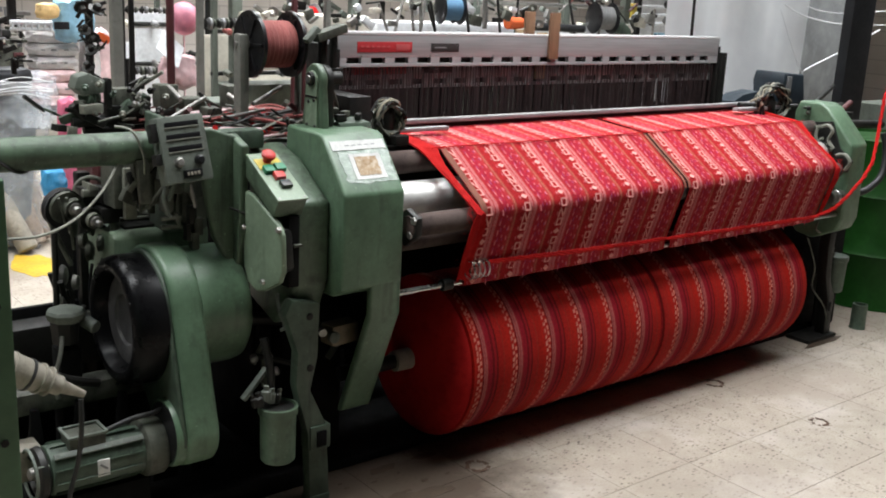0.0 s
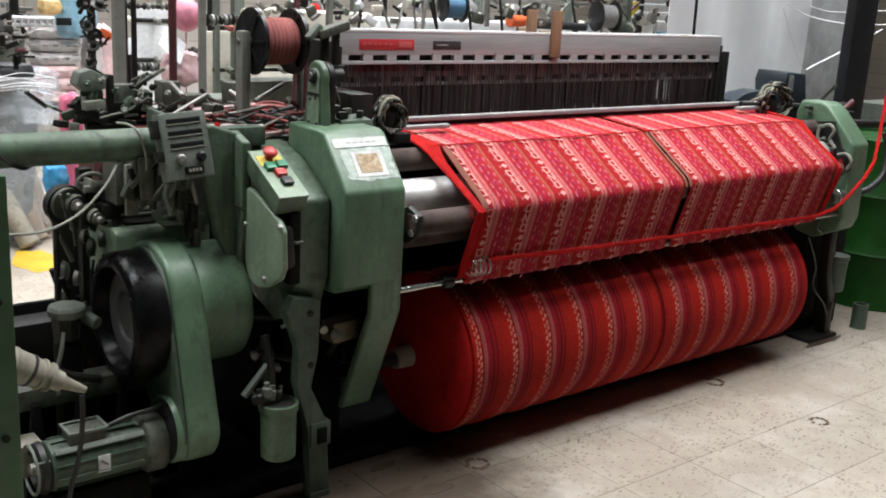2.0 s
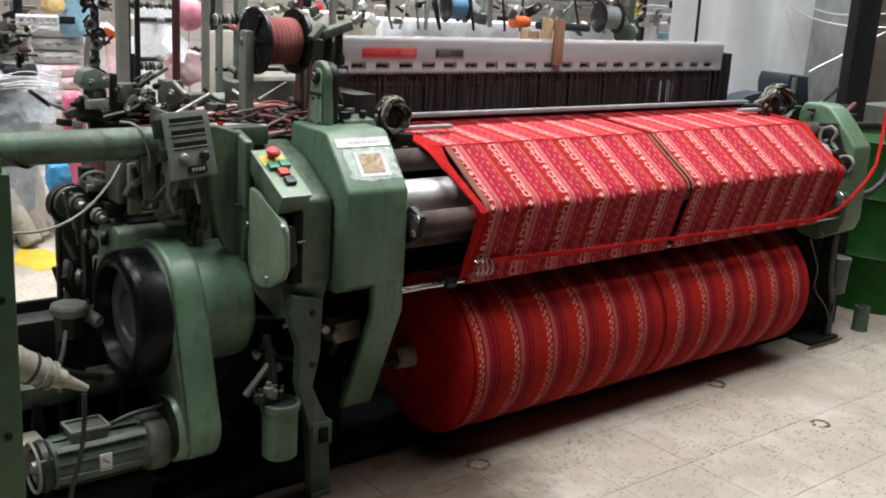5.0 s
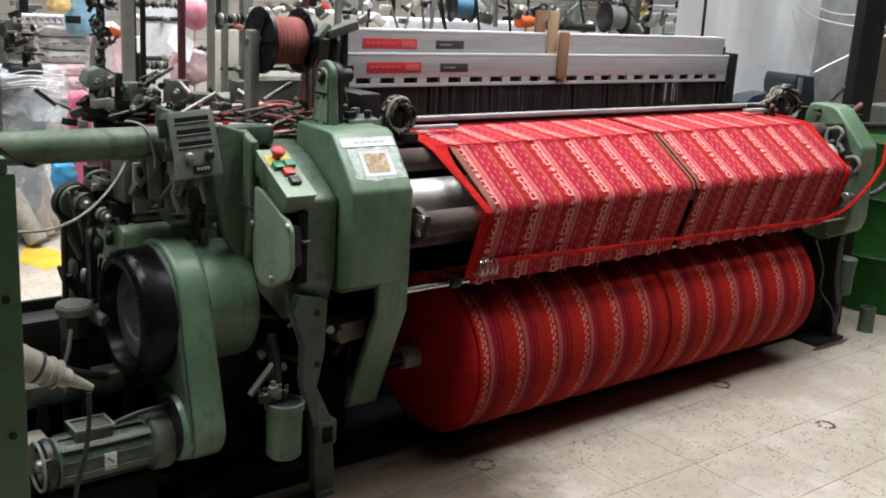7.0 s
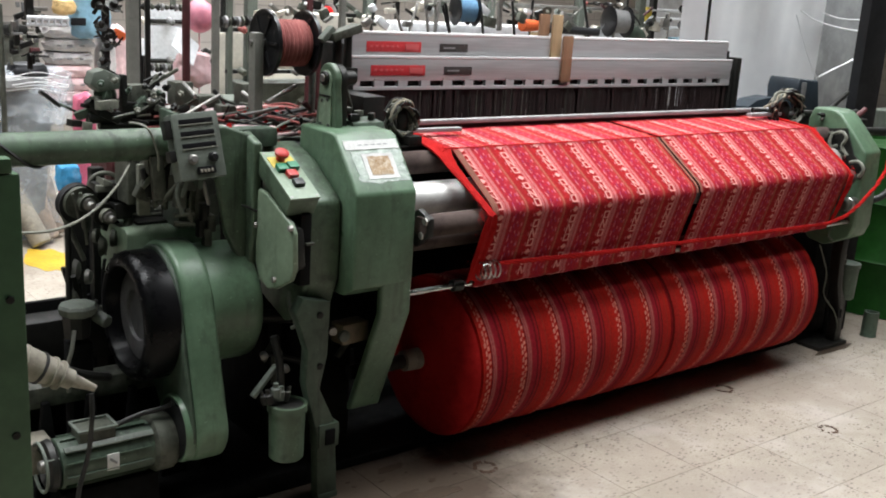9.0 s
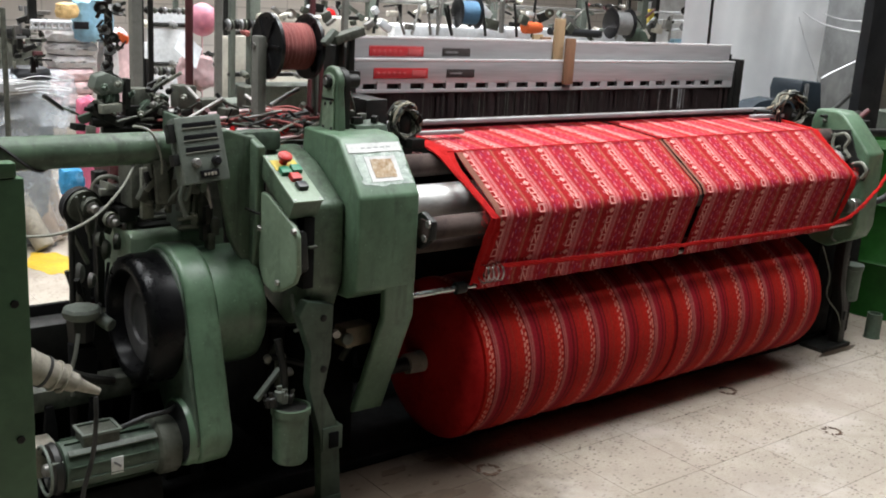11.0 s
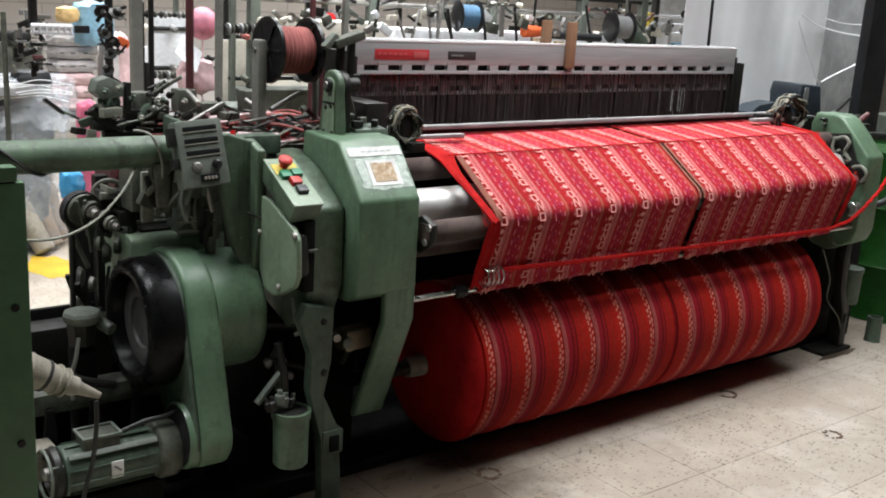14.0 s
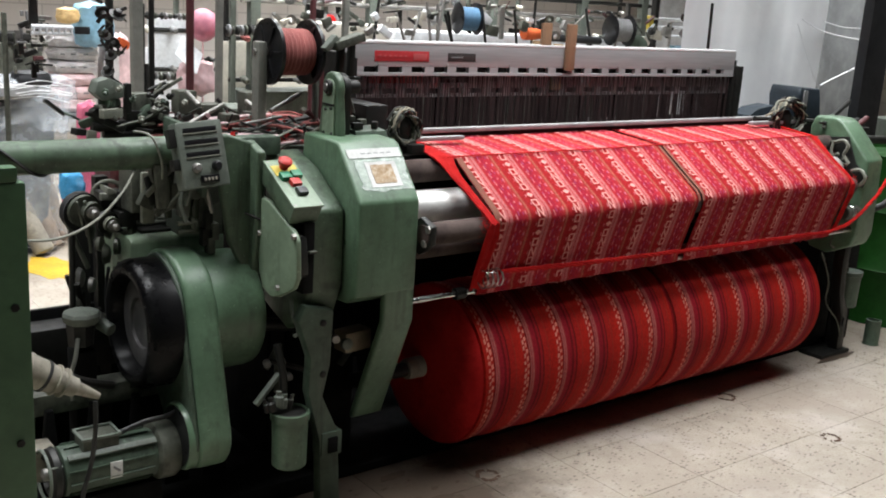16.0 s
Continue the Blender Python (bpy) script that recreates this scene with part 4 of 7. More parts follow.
for i in range(4):
    spring.append(cable([(1.962 + 0.02 * i, 2.262 + 0.026 * math.cos(a), 0.668 + 0.028 * math.sin(a)) for a in [k * math.pi / 4 for k in range(9)]], 0.0028, 6, 3))
part("wire_spring", join(*spring), STEEL, loom, "bright coiled wire spring")

# ---- drive side of the loom ----
drive = base("drive_unit", (1.15, 2.6, 0), "green belt guard with black handwheel driving the loom", "machine drive")


def hull_two(c1, r1, c2, r2, n=20):
    """Outline of a belt round two discs, as (y, z)."""
    pts = [(c1[0] + r1 * math.cos(2 * math.pi * k / 48), c1[1] + r1 * math.sin(2 * math.pi * k / 48)) for k in range(48)]
    pts += [(c2[0] + r2 * math.cos(2 * math.pi * k / 32), c2[1] + r2 * math.sin(2 * math.pi * k / 32)) for k in range(32)]
    pts = sorted(set((round(a, 5), round(b, 5)) for a, b in pts))

    def turn(o, a, b):
        return (a[0] - o[0]) * (b[1] - o[1]) - (a[1] - o[1]) * (b[0] - o[0])
    out = []
    for seq in (pts, pts[::-1]):
        h = []
        for p in seq:
            while len(h) > 1 and turn(h[-2], h[-1], p) <= 0:
                h.pop()
            h.append(p)
        out += h[:-1]
    return out


guard = part("belt_guard", prism("x", 1.075, 1.165, hull_two((2.60, 0.600), 0.176, (2.432, 0.290), 0.098), 0.016, 3), GREEN, drive)
part("guard_seam", prism("x", 1.062, 1.0755, hull_two((2.60, 0.600), 0.165, (2.436, 0.290), 0.088), 0.004, 1), GREEN_DARK, guard)
part("clutch_drum", lathe((1.16, 2.59, 0.585), (1, 0, 0), [(0, 0.172), (0.125, 0.172), (0.145, 0.168), (0.153, 0.158), (0.155, 0.05)], 56), GREEN, drive)
# paler green paints the light that falls on this box
part("guard_top", prism("x", 1.030, 1.32, [(2.715, 0.40), (2.715, 0.774), (2.73, 0.784), (2.93, 0.784), (2.93, 0.40)], 0.010, 2), GREEN_PALE, drive)
part("tool_pad", box(1.125, 1.27, 2.86, 2.95, 0.784, 0.812, 0.006), GREASE, drive, "flat greasy pad")
part("tool_plate", box(1.08, 1.31, 2.76, 2.85, 0.784, 0.793, 0.003), CAST, drive)
for a, b in (((1.09, 2.82, 0.802), (1.22, 2.80, 0.802)), ((1.14, 2.88, 0.802), (1.28, 2.82, 0.802)), ((1.10, 2.90, 0.802), (1.24, 2.91, 0.802))):
    part("spanner", rod(a, b, 0.007, 8), GREASE, drive)
WC = Vector((1.0, 2.604, 0.570))
wheel = part("handwheel", lathe(WC, (1, 0, 0), [(0.022, 0.128), (-0.012, 0.136), (-0.024, 0.142), (-0.028, 0.152), (-0.025, 0.166), (-0.014, 0.177), (0.004, 0.183), (0.065, 0.183), (0.075, 0.17), (0.075, 0.05)], 64), WHEEL_BLACK, drive, "glossy black handwheel")
part("wheel_web", lathe(WC, (1, 0, 0), [(0.060, 0.052), (0.022, 0.068), (0.012, 0.072), (0.010, 0.078), (0.014, 0.126), (0.020, 0.1285)], 56), WEB_GREY, wheel, "worn grey wheel web")
part("wheel_hub", lathe(WC, (1, 0, 0), [(0.060, 0.004), (0.060, 0.020), (0.064, 0.026), (0.060, 0.0525)], 40), WEB_GREY, wheel, "worn grey hub deep in the web")
for k in range(8):
    a = k * math.pi / 4 + 0.2
    bolt(wheel, WC + Vector((-0.026, 0.158 * math.cos(a), 0.158 * math.sin(a))), (-1, 0, 0), 0.006, 0.004, CAST)
part("wheel_strap", cable([(0.992, 2.612 + 0.200 * math.cos(a), 0.585 + 0.205 * math.sin(a)) for a in [radians(d) for d in (30, 10, -10, -30, -50, -70, -88)]], 0.005, 8), DARK, drive)
# pulley lobe facing the motor
part("pulley_shroud", lathe((1.052, 2.445, 0.285), (1, 0, 0), [(0.0, 0.075), (-0.004, 0.092), (0.006, 0.096), (0.03, 0.096)], 40), GREEN, guard)
part("pulley_opening", lathe((1.0482, 2.445, 0.285), (1, 0, 0), [(0, 0.086), (0.003, 0.084)], 32), BLACK, guard)

motor = base("electric_motor", (0.9, 2.475, 0.12), "dusty green ribbed electric motor on a dark base", "motor")
part("motor_body", lathe((0.735, 2.475, 0.243), (1, 0, 0), [(0, 0.055), (0.006, 0.066), (0.25, 0.066), (0.256, 0.06)], 40), GREEN_DARK, motor)
for k in range(12):
    a = 2 * math.pi * k / 12 + 0.2
    part("cooling_rib", block(Matrix.Translation((0.862, 2.475 + 0.068 * math.cos(a), 0.243 + 0.068 * math.sin(a))) @ Matrix.Rotation(a, 4, "X"), 0.225, 0.007, 0.003, 0.001), GREEN_DARK, motor)
part("end_bell", lathe((0.985, 2.475, 0.243), (1, 0, 0), [(0, 0.07), (0.008, 0.080), (0.055, 0.080), (0.07, 0.07), (0.085, 0.03), (0.10, 0.028)], 40), GREASE, motor)
part("end_bell", lathe((0.735, 2.475, 0.243), (-1, 0, 0), [(0, 0.066), (0.006, 0.070), (0.02, 0.066), (0.026, 0.052), (0.014, 0.046), (0.006, 0.02)], 36), CAST, motor, "dark open motor end")
part("fan_guard", cable([(0.702, 2.475 + 0.064 * math.cos(a), 0.243 + 0.064 * math.sin(a)) for a in [k * math.pi / 8 for k in range(17)]], 0.0045, 8, 3), GREY_GREEN, motor, "worn pale wire fan guard")
for a in (0.4, 2.5, 4.6):
    part("guard_stay", rod((0.702, 2.475 + 0.064 * math.cos(a), 0.243 + 0.064 * math.sin(a)), (0.735, 2.475 + 0.066 * math.cos(a), 0.243 + 0.066 * math.sin(a)), 0.003, 6), GREY_GREEN, motor)
part("top_rail", block(Matrix.Translation((0.865, 2.424, 0.2985)) @ Matrix.Rotation(0.75, 4, "X"), 0.235, 0.016, 0.008, 0.002), GREY_GREEN, motor, "pale worn rail along the motor")
part("fan_hub", lathe((0.712, 2.475, 0.243), (-1, 0, 0), [(0, 0.018), (0.012, 0.016), (0.016, 0.008)], 16), STEEL_DULL, motor)
tb = part("terminal_box", box(0.79, 0.885, 2.43, 2.50, 0.298, 0.335, 0.005), GREASE, motor)
part("box_rim", join(box(0.785, 0.89, 2.424, 2.432, 0.333, 0.341, 0.002), box(0.785, 0.89, 2.498, 2.506, 0.333, 0.341, 0.002), box(0.785, 0.793, 2.432, 2.498, 0.333, 0.341, 0.002), box(0.882, 0.89, 2.432, 2.498, 0.333, 0.341, 0.002)), GREY_GREEN, tb, "pale worn rim")
part("name_plate", block(Matrix.Translation((0.868, 2.4075, 0.247)), 0.032, 0.004, 0.046, 0.001), PAPER, motor, "pale scratched name plate")
part("plate_bar", block(Matrix.Translation((0.868, 2.405, 0.25)) @ Matrix.Rotation(0.7, 4, "Y"), 0.024, 0.003, 0.006, 0.0005), GREY, motor)
part("motor_base", prism("x", 0.74, 1.0, [(2.40, 0.0), (2.56, 0.0), (2.53, 0.175), (2.43, 0.175)], 0.006), SHADE_BLACK, motor)
thing("drive_cable", cable([(0.80, 2.36, 0.47), (0.795, 2.35, 0.40), (0.79, 2.37, 0.30), (0.765, 2.375, 0.20), (0.75, 2.38, 0.06), (0.74, 2.40, 0.006)], 0.0065, 8), CABLE_BLACK, "black motor cable hanging to the floor", "cable")
part("motor_lead", cable([(0.885, 2.465, 0.318), (0.96, 2.455, 0.342), (1.03, 2.45, 0.35), (1.07, 2.47, 0.36)], 0.007, 8), CABLE_BLACK, motor)

# guard plate, bracket casting and button box
# paler than the column: the light on the plate is put into its colour
part("shield_plate", prism("x", 1.308, 1.324, [(2.486, 0.934), (2.43, 0.93), (2.29, 0.875), (2.268, 0.85), (2.262, 0.75), (2.28, 0.715), (2.36, 0.672), (2.40, 0.662), (2.453, 0.675), (2.475, 0.72)], 0.006, 3), GREEN_PALE, loom)
for y, z in ((2.279, 0.862), (2.47, 0.83), (2.36, 0.70)):
    bolt(loom, (1.309, y, z), (-1, 0, 0), 0.009, 0.012, STEEL_DULL)
part("shield_edge", prism("x", 1.324, 1.36, [(2.47, 0.90), (2.30, 0.855), (2.285, 0.75), (2.37, 0.685), (2.44, 0.69)], 0.004, 1), CAST, loom)
part("handle_slot", box(1.350, 1.384, 2.300, 2.345, 0.69, 0.89, 0.004), SHADE_BLACK, loom)
part("handle_lug", box(1.362, 1.388, 2.288, 2.305, 0.805, 0.812, 0.002), GREASE, loom)
part("bracket_casting", prism("y", 2.505, 2.535, [(1.185, 1.10), (1.225, 1.105), (1.315, 1.075), (1.322, 0.90), (1.315, 0.70), (1.29, 0.69), (1.235, 0.80), (1.205, 0.96)], 0.010, 3), GREEN_WORN, loom)
part("bracket_rib", prism("x", 1.292, 1.318, [(2.46, 1.06), (2.535, 1.085), (2.535, 0.69), (2.49, 0.70), (2.47, 0.80)], 0.008, 3), GREEN_WORN, loom)
part("bracket_wing", prism("x", 1.155, 1.172, [(2.50, 1.10), (2.53, 1.11), (2.78, 1.12), (2.78, 1.05), (2.52, 0.93)], 0.005, 2), GREEN_DARK, loom)
part("bracket_bar", box(1.15, 1.42, 2.56, 2.62, 1.03, 1.085, 0.010), GREEN_DARK, loom)
part("bracket_pin", rod((1.272, 2.492, 0.885), (1.305, 2.462, 0.870), 0.0035, 10), CAST, loom)
# button box on its slanted arm
bb = base("button_box", (1.352, 2.37, 0.93), "green control box with red, green and black push buttons", "control box")
SLOPE = math.atan2(0.094, 0.172)
BM = Matrix.Translation((1.352, 2.371, 0.984)) @ Matrix.Rotation(SLOPE, 4, "X")
part("box_body", block(BM @ Matrix.Translation((0, 0, -0.028)), 0.088, 0.197, 0.055, 0.004), GREEN_WORN, bb)
part("box_lid", block(BM @ Matrix.Translation((0, 0, 0.002)), 0.092, 0.201, 0.006, 0.002), GREEN_PALE, bb)
part("yellow_plate", block(BM @ Matrix.Translation((0.0, 0.052, 0.006)), 0.074, 0.044, 0.003, 0.001), YELLOW, bb)


def on_lid(x, y, z):
    return BM @ Vector((x, y, z))


nrm = (BM.to_3x3() @ Vector((0, 0, 1)))
part("stop_button", lathe(on_lid(-0.002, 0.062, 0.006), nrm, [(0, 0.012), (0.016, 0.012), (0.017, 0.019), (0.026, 0.020), (0.031, 0.015), (0.032, 0.006)], 24), RED_PLASTIC, bb, "round red stop button")
for x, y, mt in ((-0.016, 0.022, GREEN_PLASTIC), (0.020, 0.028, GREEN_PLASTIC), (0.002, -0.006, RED_PLASTIC), (0.004, -0.042, BLACK)):
    part("push_button", block(BM @ Matrix.Translation((x, y, 0.010)), 0.030, 0.026, 0.016, 0.003), mt, bb)
for x, y in ((-0.038, 0.092), (0.038, 0.092), (-0.038, -0.092), (0.038, -0.092)):
    bolt(bb, on_lid(x, y, 0.005), nrm, 0.004, 0.003)
part("box_arm", prism("x", 1.33, 1.40, [(2.33, 0.86), (2.46, 0.86), (2.46, 0.97), (2.36, 0.915)], 0.006), GREEN_DARK, loom)

# oil pot and linkage below
pot = base("oil_pot", (1.318, 2.36, 0.18), "green oil pot hanging on the loom leg", "oil pot")
part("pot_body", lathe((1.356, 2.360, 0.159), (0, 0, 1), [(0, 0.044), (0.006, 0.05), (0.145, 0.052), (0.147, 0.057), (0.168, 0.057), (0.17, 0.05), (0.160, 0.046), (0.158, 0.01)], 36), GREEN_WORN, pot)
part("pot_lid", lathe(Vector((1.356, 2.360, 0.159)) + Vector((0, 0, 0.160)), (0, 0, 1), [(0, 0.046), (0.006, 0.046), (0.010, 0.03)], 28), CAST, pot, "oily black pot lid")
for dx, dz, r in ((-0.034, 0.338, 0.012), (0.034, 0.336, 0.010), (0.01, 0.34, 0.014), (-0.02, 0.338, 0.018), (0.015, 0.340, 0.014), (0.0, 0.352, 0.02), (0.03, 0.334, 0.012)):
    part("pot_fitting", lathe((1.318 + dx, 2.36, dz + 0.0), (0.3 * dx * 30, 0, 1), [(0, r * 0.75), (0.026, r * 0.75), (0.030, r * 0.4), (0.042, r * 0.4)], 12), (CAST, GREASE, GREY_GREEN)[int(r * 1000) % 3], pot)
part("pot_bracket", cable([(1.345, 2.38, 0.36), (1.34, 2.38, 0.44), (1.33, 2.40, 0.52)], 0.012, 8), CAST, pot)
part("linkage_arm", block(look((1.303, 2.400, 0.389), (1.350, 2.400, 0.440)), 0.022, 0.012, 0.11, 0.003), GREY_GREEN, loom)
part("linkage_arm", cable([(1.373, 2.400, 0.646), (1.369, 2.380, 0.603), (1.382, 2.370, 0.558), (1.374, 2.380, 0.543)], 0.006, 8), GREY_GREEN, loom)
for p, q, r, mt in (((1.350, 2.500, 0.407), (1.390, 2.500, 0.469), 0.010, GREASE), ((1.335, 2.450, 0.452), (1.457, 2.450, 0.402), 0.008, CAST), ((1.390, 2.500, 0.478), (1.392, 2.500, 0.327), 0.012, GREASE), ((1.369, 2.600, 0.514), (1.544, 2.600, 0.484), 0.02, CAST)):
    part("linkage_rod", rod(p, q, r, 12), mt, loom)
for p in ((1.325, 2.450, 0.449), (1.372, 2.450, 0.450), (1.380, 2.420, 0.410)):
    part("linkage_pin", lathe(p, (-0.3, -1, 0), [(0, 0.011), (0.02, 0.011), (0.024, 0.006)], 12), STEEL_DULL, loom)
# brake block in the cover's arch
part("brake_block", block(Matrix.Translation((1.598, 2.420, 0.487)) @ Matrix.Rotation(0.1, 4, "Z"), 0.098, 0.06, 0.062, 0.005), TAN, loom)
part("brake_bolt", lathe((1.556, 2.392, 0.487), (0, -1, 0), [(0, 0.018), (0.012, 0.018), (0.016, 0.010)], 14), GREY_GREEN, loom)
part("brake_bolt", lathe((1.518, 2.395, 0.510), (-0.3, -1, 0), [(0, 0.012), (0.02, 0.012)], 10), STEEL_DULL, loom)
part("brake_lever", rod((1.647, 2.500, 0.422), (1.608, 2.500, 0.374), 0.010, 10), GREASE, loom)

# control panel, its rail tube and the mechanism below it
panel = base("control_panel", (1.15, 2.5, 0.95), "grey slotted control panel with two knobs and a small display", "control panel")
PM = Matrix.Translation((1.146, 2.49, 1.056)) @ Matrix.Rotation(radians(-14), 4, "X") @ Matrix.Rotation(radians(-4), 4, "Y")
part("panel_case", block(PM @ Matrix.Translation((0, 0.026, 0)), 0.132, 0.055, 0.178, 0.007), GREY_GREEN, panel)
for i in range(3):
    part("louvre_slot", block(PM @ Matrix.Translation((0, -0.001, 0.066 - 0.032 * i)), 0.096, 0.003, 0.013, 0.001), BLACK, panel)
    part("louvre_lip", block(PM @ Matrix.Translation((0, -0.0025, 0.0575 - 0.032 * i)), 0.100, 0.004, 0.003, 0.001), MECH, panel)
for i, x in enumerate((-0.026, 0.032)):
    part("knob", lathe(PM @ Vector((x, 0, -0.034)), PM.to_3x3() @ Vector((0, -1, 0)), [(0, 0.014), (0.010, 0.013), (0.012, 0.009), (0.016, 0.008)], 18), (STEEL_DULL, BLACK)[i], panel)
part("display", block(PM @ Matrix.Translation((0.008, -0.003, -0.066)), 0.052, 0.008, 0.020, 0.002), BLACK, panel)
for i in range(4):
    part("display_mark", block(PM @ Matrix.Translation((-0.008 + 0.010 * i, -0.008, -0.067)), 0.006, 0.003, 0.009, 0.0005), NOZZLE, panel)
part("panel_lug", block(PM @ Matrix.Translation((-0.074, 0.02, 0.05)), 0.02, 0.03, 0.05, 0.004), CAST, panel)
part("panel_lug", block(PM @ Matrix.Translation((-0.074, 0.02, -0.02)), 0.02, 0.03, 0.03, 0.004), CAST, panel)
rail = base("rail_tube", (0.3, 2.6, 1.05), "long green steel rail tube wound with cables", "pipe")
part("tube", rod((-0.9, 2.6, 1.052), (1.13, 2.6, 1.047), 0.043, 32), GREEN_WORN, rail)
part("tube_post", box(-0.9, -0.82, 2.56, 2.64, 0, 1.02, 0.006), GREEN_DARK, rail)
for x, dx, mt in ((0.70, 0.10, CABLE_BLACK),):
    part("cable_wrap", cable([(x + dx * (k - 6) / 6, 2.6 - 0.0475 * math.cos(radians(90 - 18 * k)), 1.05 + 0.0475 * math.sin(radians(90 - 18 * k))) for k in range(13)], 0.0045, 6, 3), mt, rail)
part("cable_wrap", cable([(0.999, 2.600, 1.106), (1.021, 2.580, 1.104), (1.034, 2.555, 1.092), (1.049, 2.550, 1.053), (1.058, 2.550, 1.012), (1.063, 2.570, 0.967)], 0.0034, 8), MECH, rail)
thing("hanging_cable", cable([(0.996, 2.580, 1.011), (0.927, 2.500, 0.963), (0.842, 2.450, 0.909), (0.750, 2.420, 0.882), (0.654, 2.400, 0.887), (0.569, 2.400, 0.900)], 0.0036, 8), MECH, "grey cable hanging in a slack curve", "cable")

part("mechanism_block", box(1.17, 1.30, 2.68, 2.80, 0.78, 1.00, 0.01), GREY_GREEN, loom)
for a, b, y in (((1.045, 2.660, 0.837), (1.080, 2.660, 0.981), 2.66), ((1.098, 2.655, 0.873), (1.153, 2.655, 0.945), 2.655), ((1.195, 2.650, 0.816), (1.280, 2.650, 0.948), 2.65), ((1.162, 2.640, 0.918), (1.193, 2.640, 0.964), 2.64)):
    part("mechanism_plate", box(a[0], b[0], y, y + 0.02, a[2], b[2], 0.005), MECH, loom)
for a, b in (((1.120, 2.600, 0.845), (1.180, 2.600, 0.847)), ((1.120, 2.600, 0.821), (1.193, 2.600, 0.817)), ((1.163, 2.600, 0.859), (1.173, 2.600, 0.816))):
    part("linkage_rod", rod(a, b, 0.007, 10), MECH, loom)
for k, p in enumerate(((1.201, 2.580, 0.854), (1.216, 2.570, 0.822), (1.192, 2.580, 0.806), (1.204, 2.570, 0.783))):
    part("linkage_block", block(Matrix.Translation(p), 0.022, 0.03, 0.05, 0.005), (CAST, GREASE)[k % 2], loom)
rng = random.Random(5)
for k in range(34):
    p = Vector((rng.uniform(1.06, 1.26), rng.uniform(2.54, 2.68), rng.uniform(0.88, 1.02)))
    d = Vector((rng.uniform(-1, 1), rng.uniform(-0.4, 0.4), rng.uniform(-1.4, 1.4))).normalized() * rng.uniform(0.03, 0.09)
    if k % 3:
        part("linkage_rod", rod(p - d, p + d, rng.uniform(0.004, 0.010), 8), (MECH, GREASE, STEEL_DULL, CAST)[k % 4], loom)
    else:
        part("linkage_block", block(Matrix.Translation(p) @ Matrix.Rotation(rng.uniform(-0.5, 0.5), 4, "Y"), rng.uniform(0.02, 0.06), 0.03, rng.uniform(0.02, 0.07), 0.004), GREASE, loom)
part("mechanism_hose", cable([(1.100, 2.500, 0.919), (1.109, 2.490, 0.958), (1.101, 2.500, 0.967), (1.087, 2.500, 0.927), (1.102, 2.500, 0.872)], 0.006, 8), GREY_GREEN, loom)
part("mechanism_plate", box(1.03, 1.06, 2.70, 2.80, 0.86, 1.02, 0.006), GREASE, loom)
part("mechanism_post", rod((1.08, 2.70, 0.85), (1.08, 2.70, 1.03), 0.014, 14), GREASE, loom)
part("mechanism_post", rod((1.12, 2.66, 0.85), (1.12, 2.66, 1.03), 0.010, 14), GREASE, loom)
part("mechanism_post", rod((1.21, 2.62, 0.82), (1.21, 2.62, 1.02), 0.016, 14), GREASE, loom)
part("mechanism_plate", prism("y", 2.56, 2.575, [(1.04, 1.02), (1.075, 1.02), (1.085, 0.90), (1.05, 0.90)], 0.003), GREASE, loom)

# tension stand with pulleys at the far side of the drive
stand = base("tension_stand", (0.97, 2.82, 0), "black greasy yarn tension stand with pulleys", "machine stand")
part("stand_post", box(0.93, 0.98, 2.90, 2.95, 0.0, 0.83, 0.006), CAST, stand)
part("stand_post", box(1.02, 1.06, 2.96, 3.0, 0.0, 0.92, 0.006), CAST, stand)
part("stand_foot", box(0.70, 1.15, 2.74, 3.02, 0.0, 0.05, 0.006), CAST, stand)
part("stand_rail", rod((0.895, 2.80, 0.79), (0.885, 2.80, 0.05), 0.009, 10), CAST, stand)
PAX = (0.15, -0.98, -0.12)
for px_, r, w, mt in (((0.927, 2.840, 0.852), 0.056, 0.026, RUBBER), ((0.930, 2.810, 0.856), 0.046, 0.014, GREASE), ((0.945, 2.790, 0.855), 0.030, 0.02, GREASE), ((0.977, 2.760, 0.831), 0.032, 0.016, CAST), ((0.984, 2.745, 0.827), 0.022, 0.016, MECH)):
    wh = part("pulley", lathe(px_, PAX, [(0, r * 0.3), (0.002, r * 0.75), (0.006, r * 0.8), (0.0, r), (w * 0.45, r * 0.9), (w, r), (w * 0.8, r * 0.75), (w, r * 0.3)], 36), mt, stand)
part("pulley_nut", lathe((0.985, 2.735, 0.826), PAX, [(0, 0.016), (0.016, 0.016), (0.018, 0.009), (0.035, 0.009), (0.037, 0.005)], 12), STEEL_DULL, stand)
part("pulley_nut", lathe((0.944, 2.775, 0.857), PAX, [(0, 0.018), (0.012, 0.018), (0.014, 0.012), (0.03, 0.010)], 14), STEEL_DULL, stand)
part("pulley_ring", cable([Vector((1.032, 2.880, 0.876)) + Vector((0.042 * math.cos(a), -0.02 * math.cos(a), 0.044 * math.sin(a))) for a in [k * math.pi / 8 for k in range(17)]], 0.007, 8, 3), MECH, stand, "worn pale pulley rim")
part("stand_cap", prism("y", 2.80, 2.86, [(0.997, 2.800, 0.889)[::2], (0.998, 2.800, 0.918)[::2], (1.027, 2.800, 0.906)[::2], (1.032, 2.800, 0.883)[::2]], 0.003), MECH, stand)
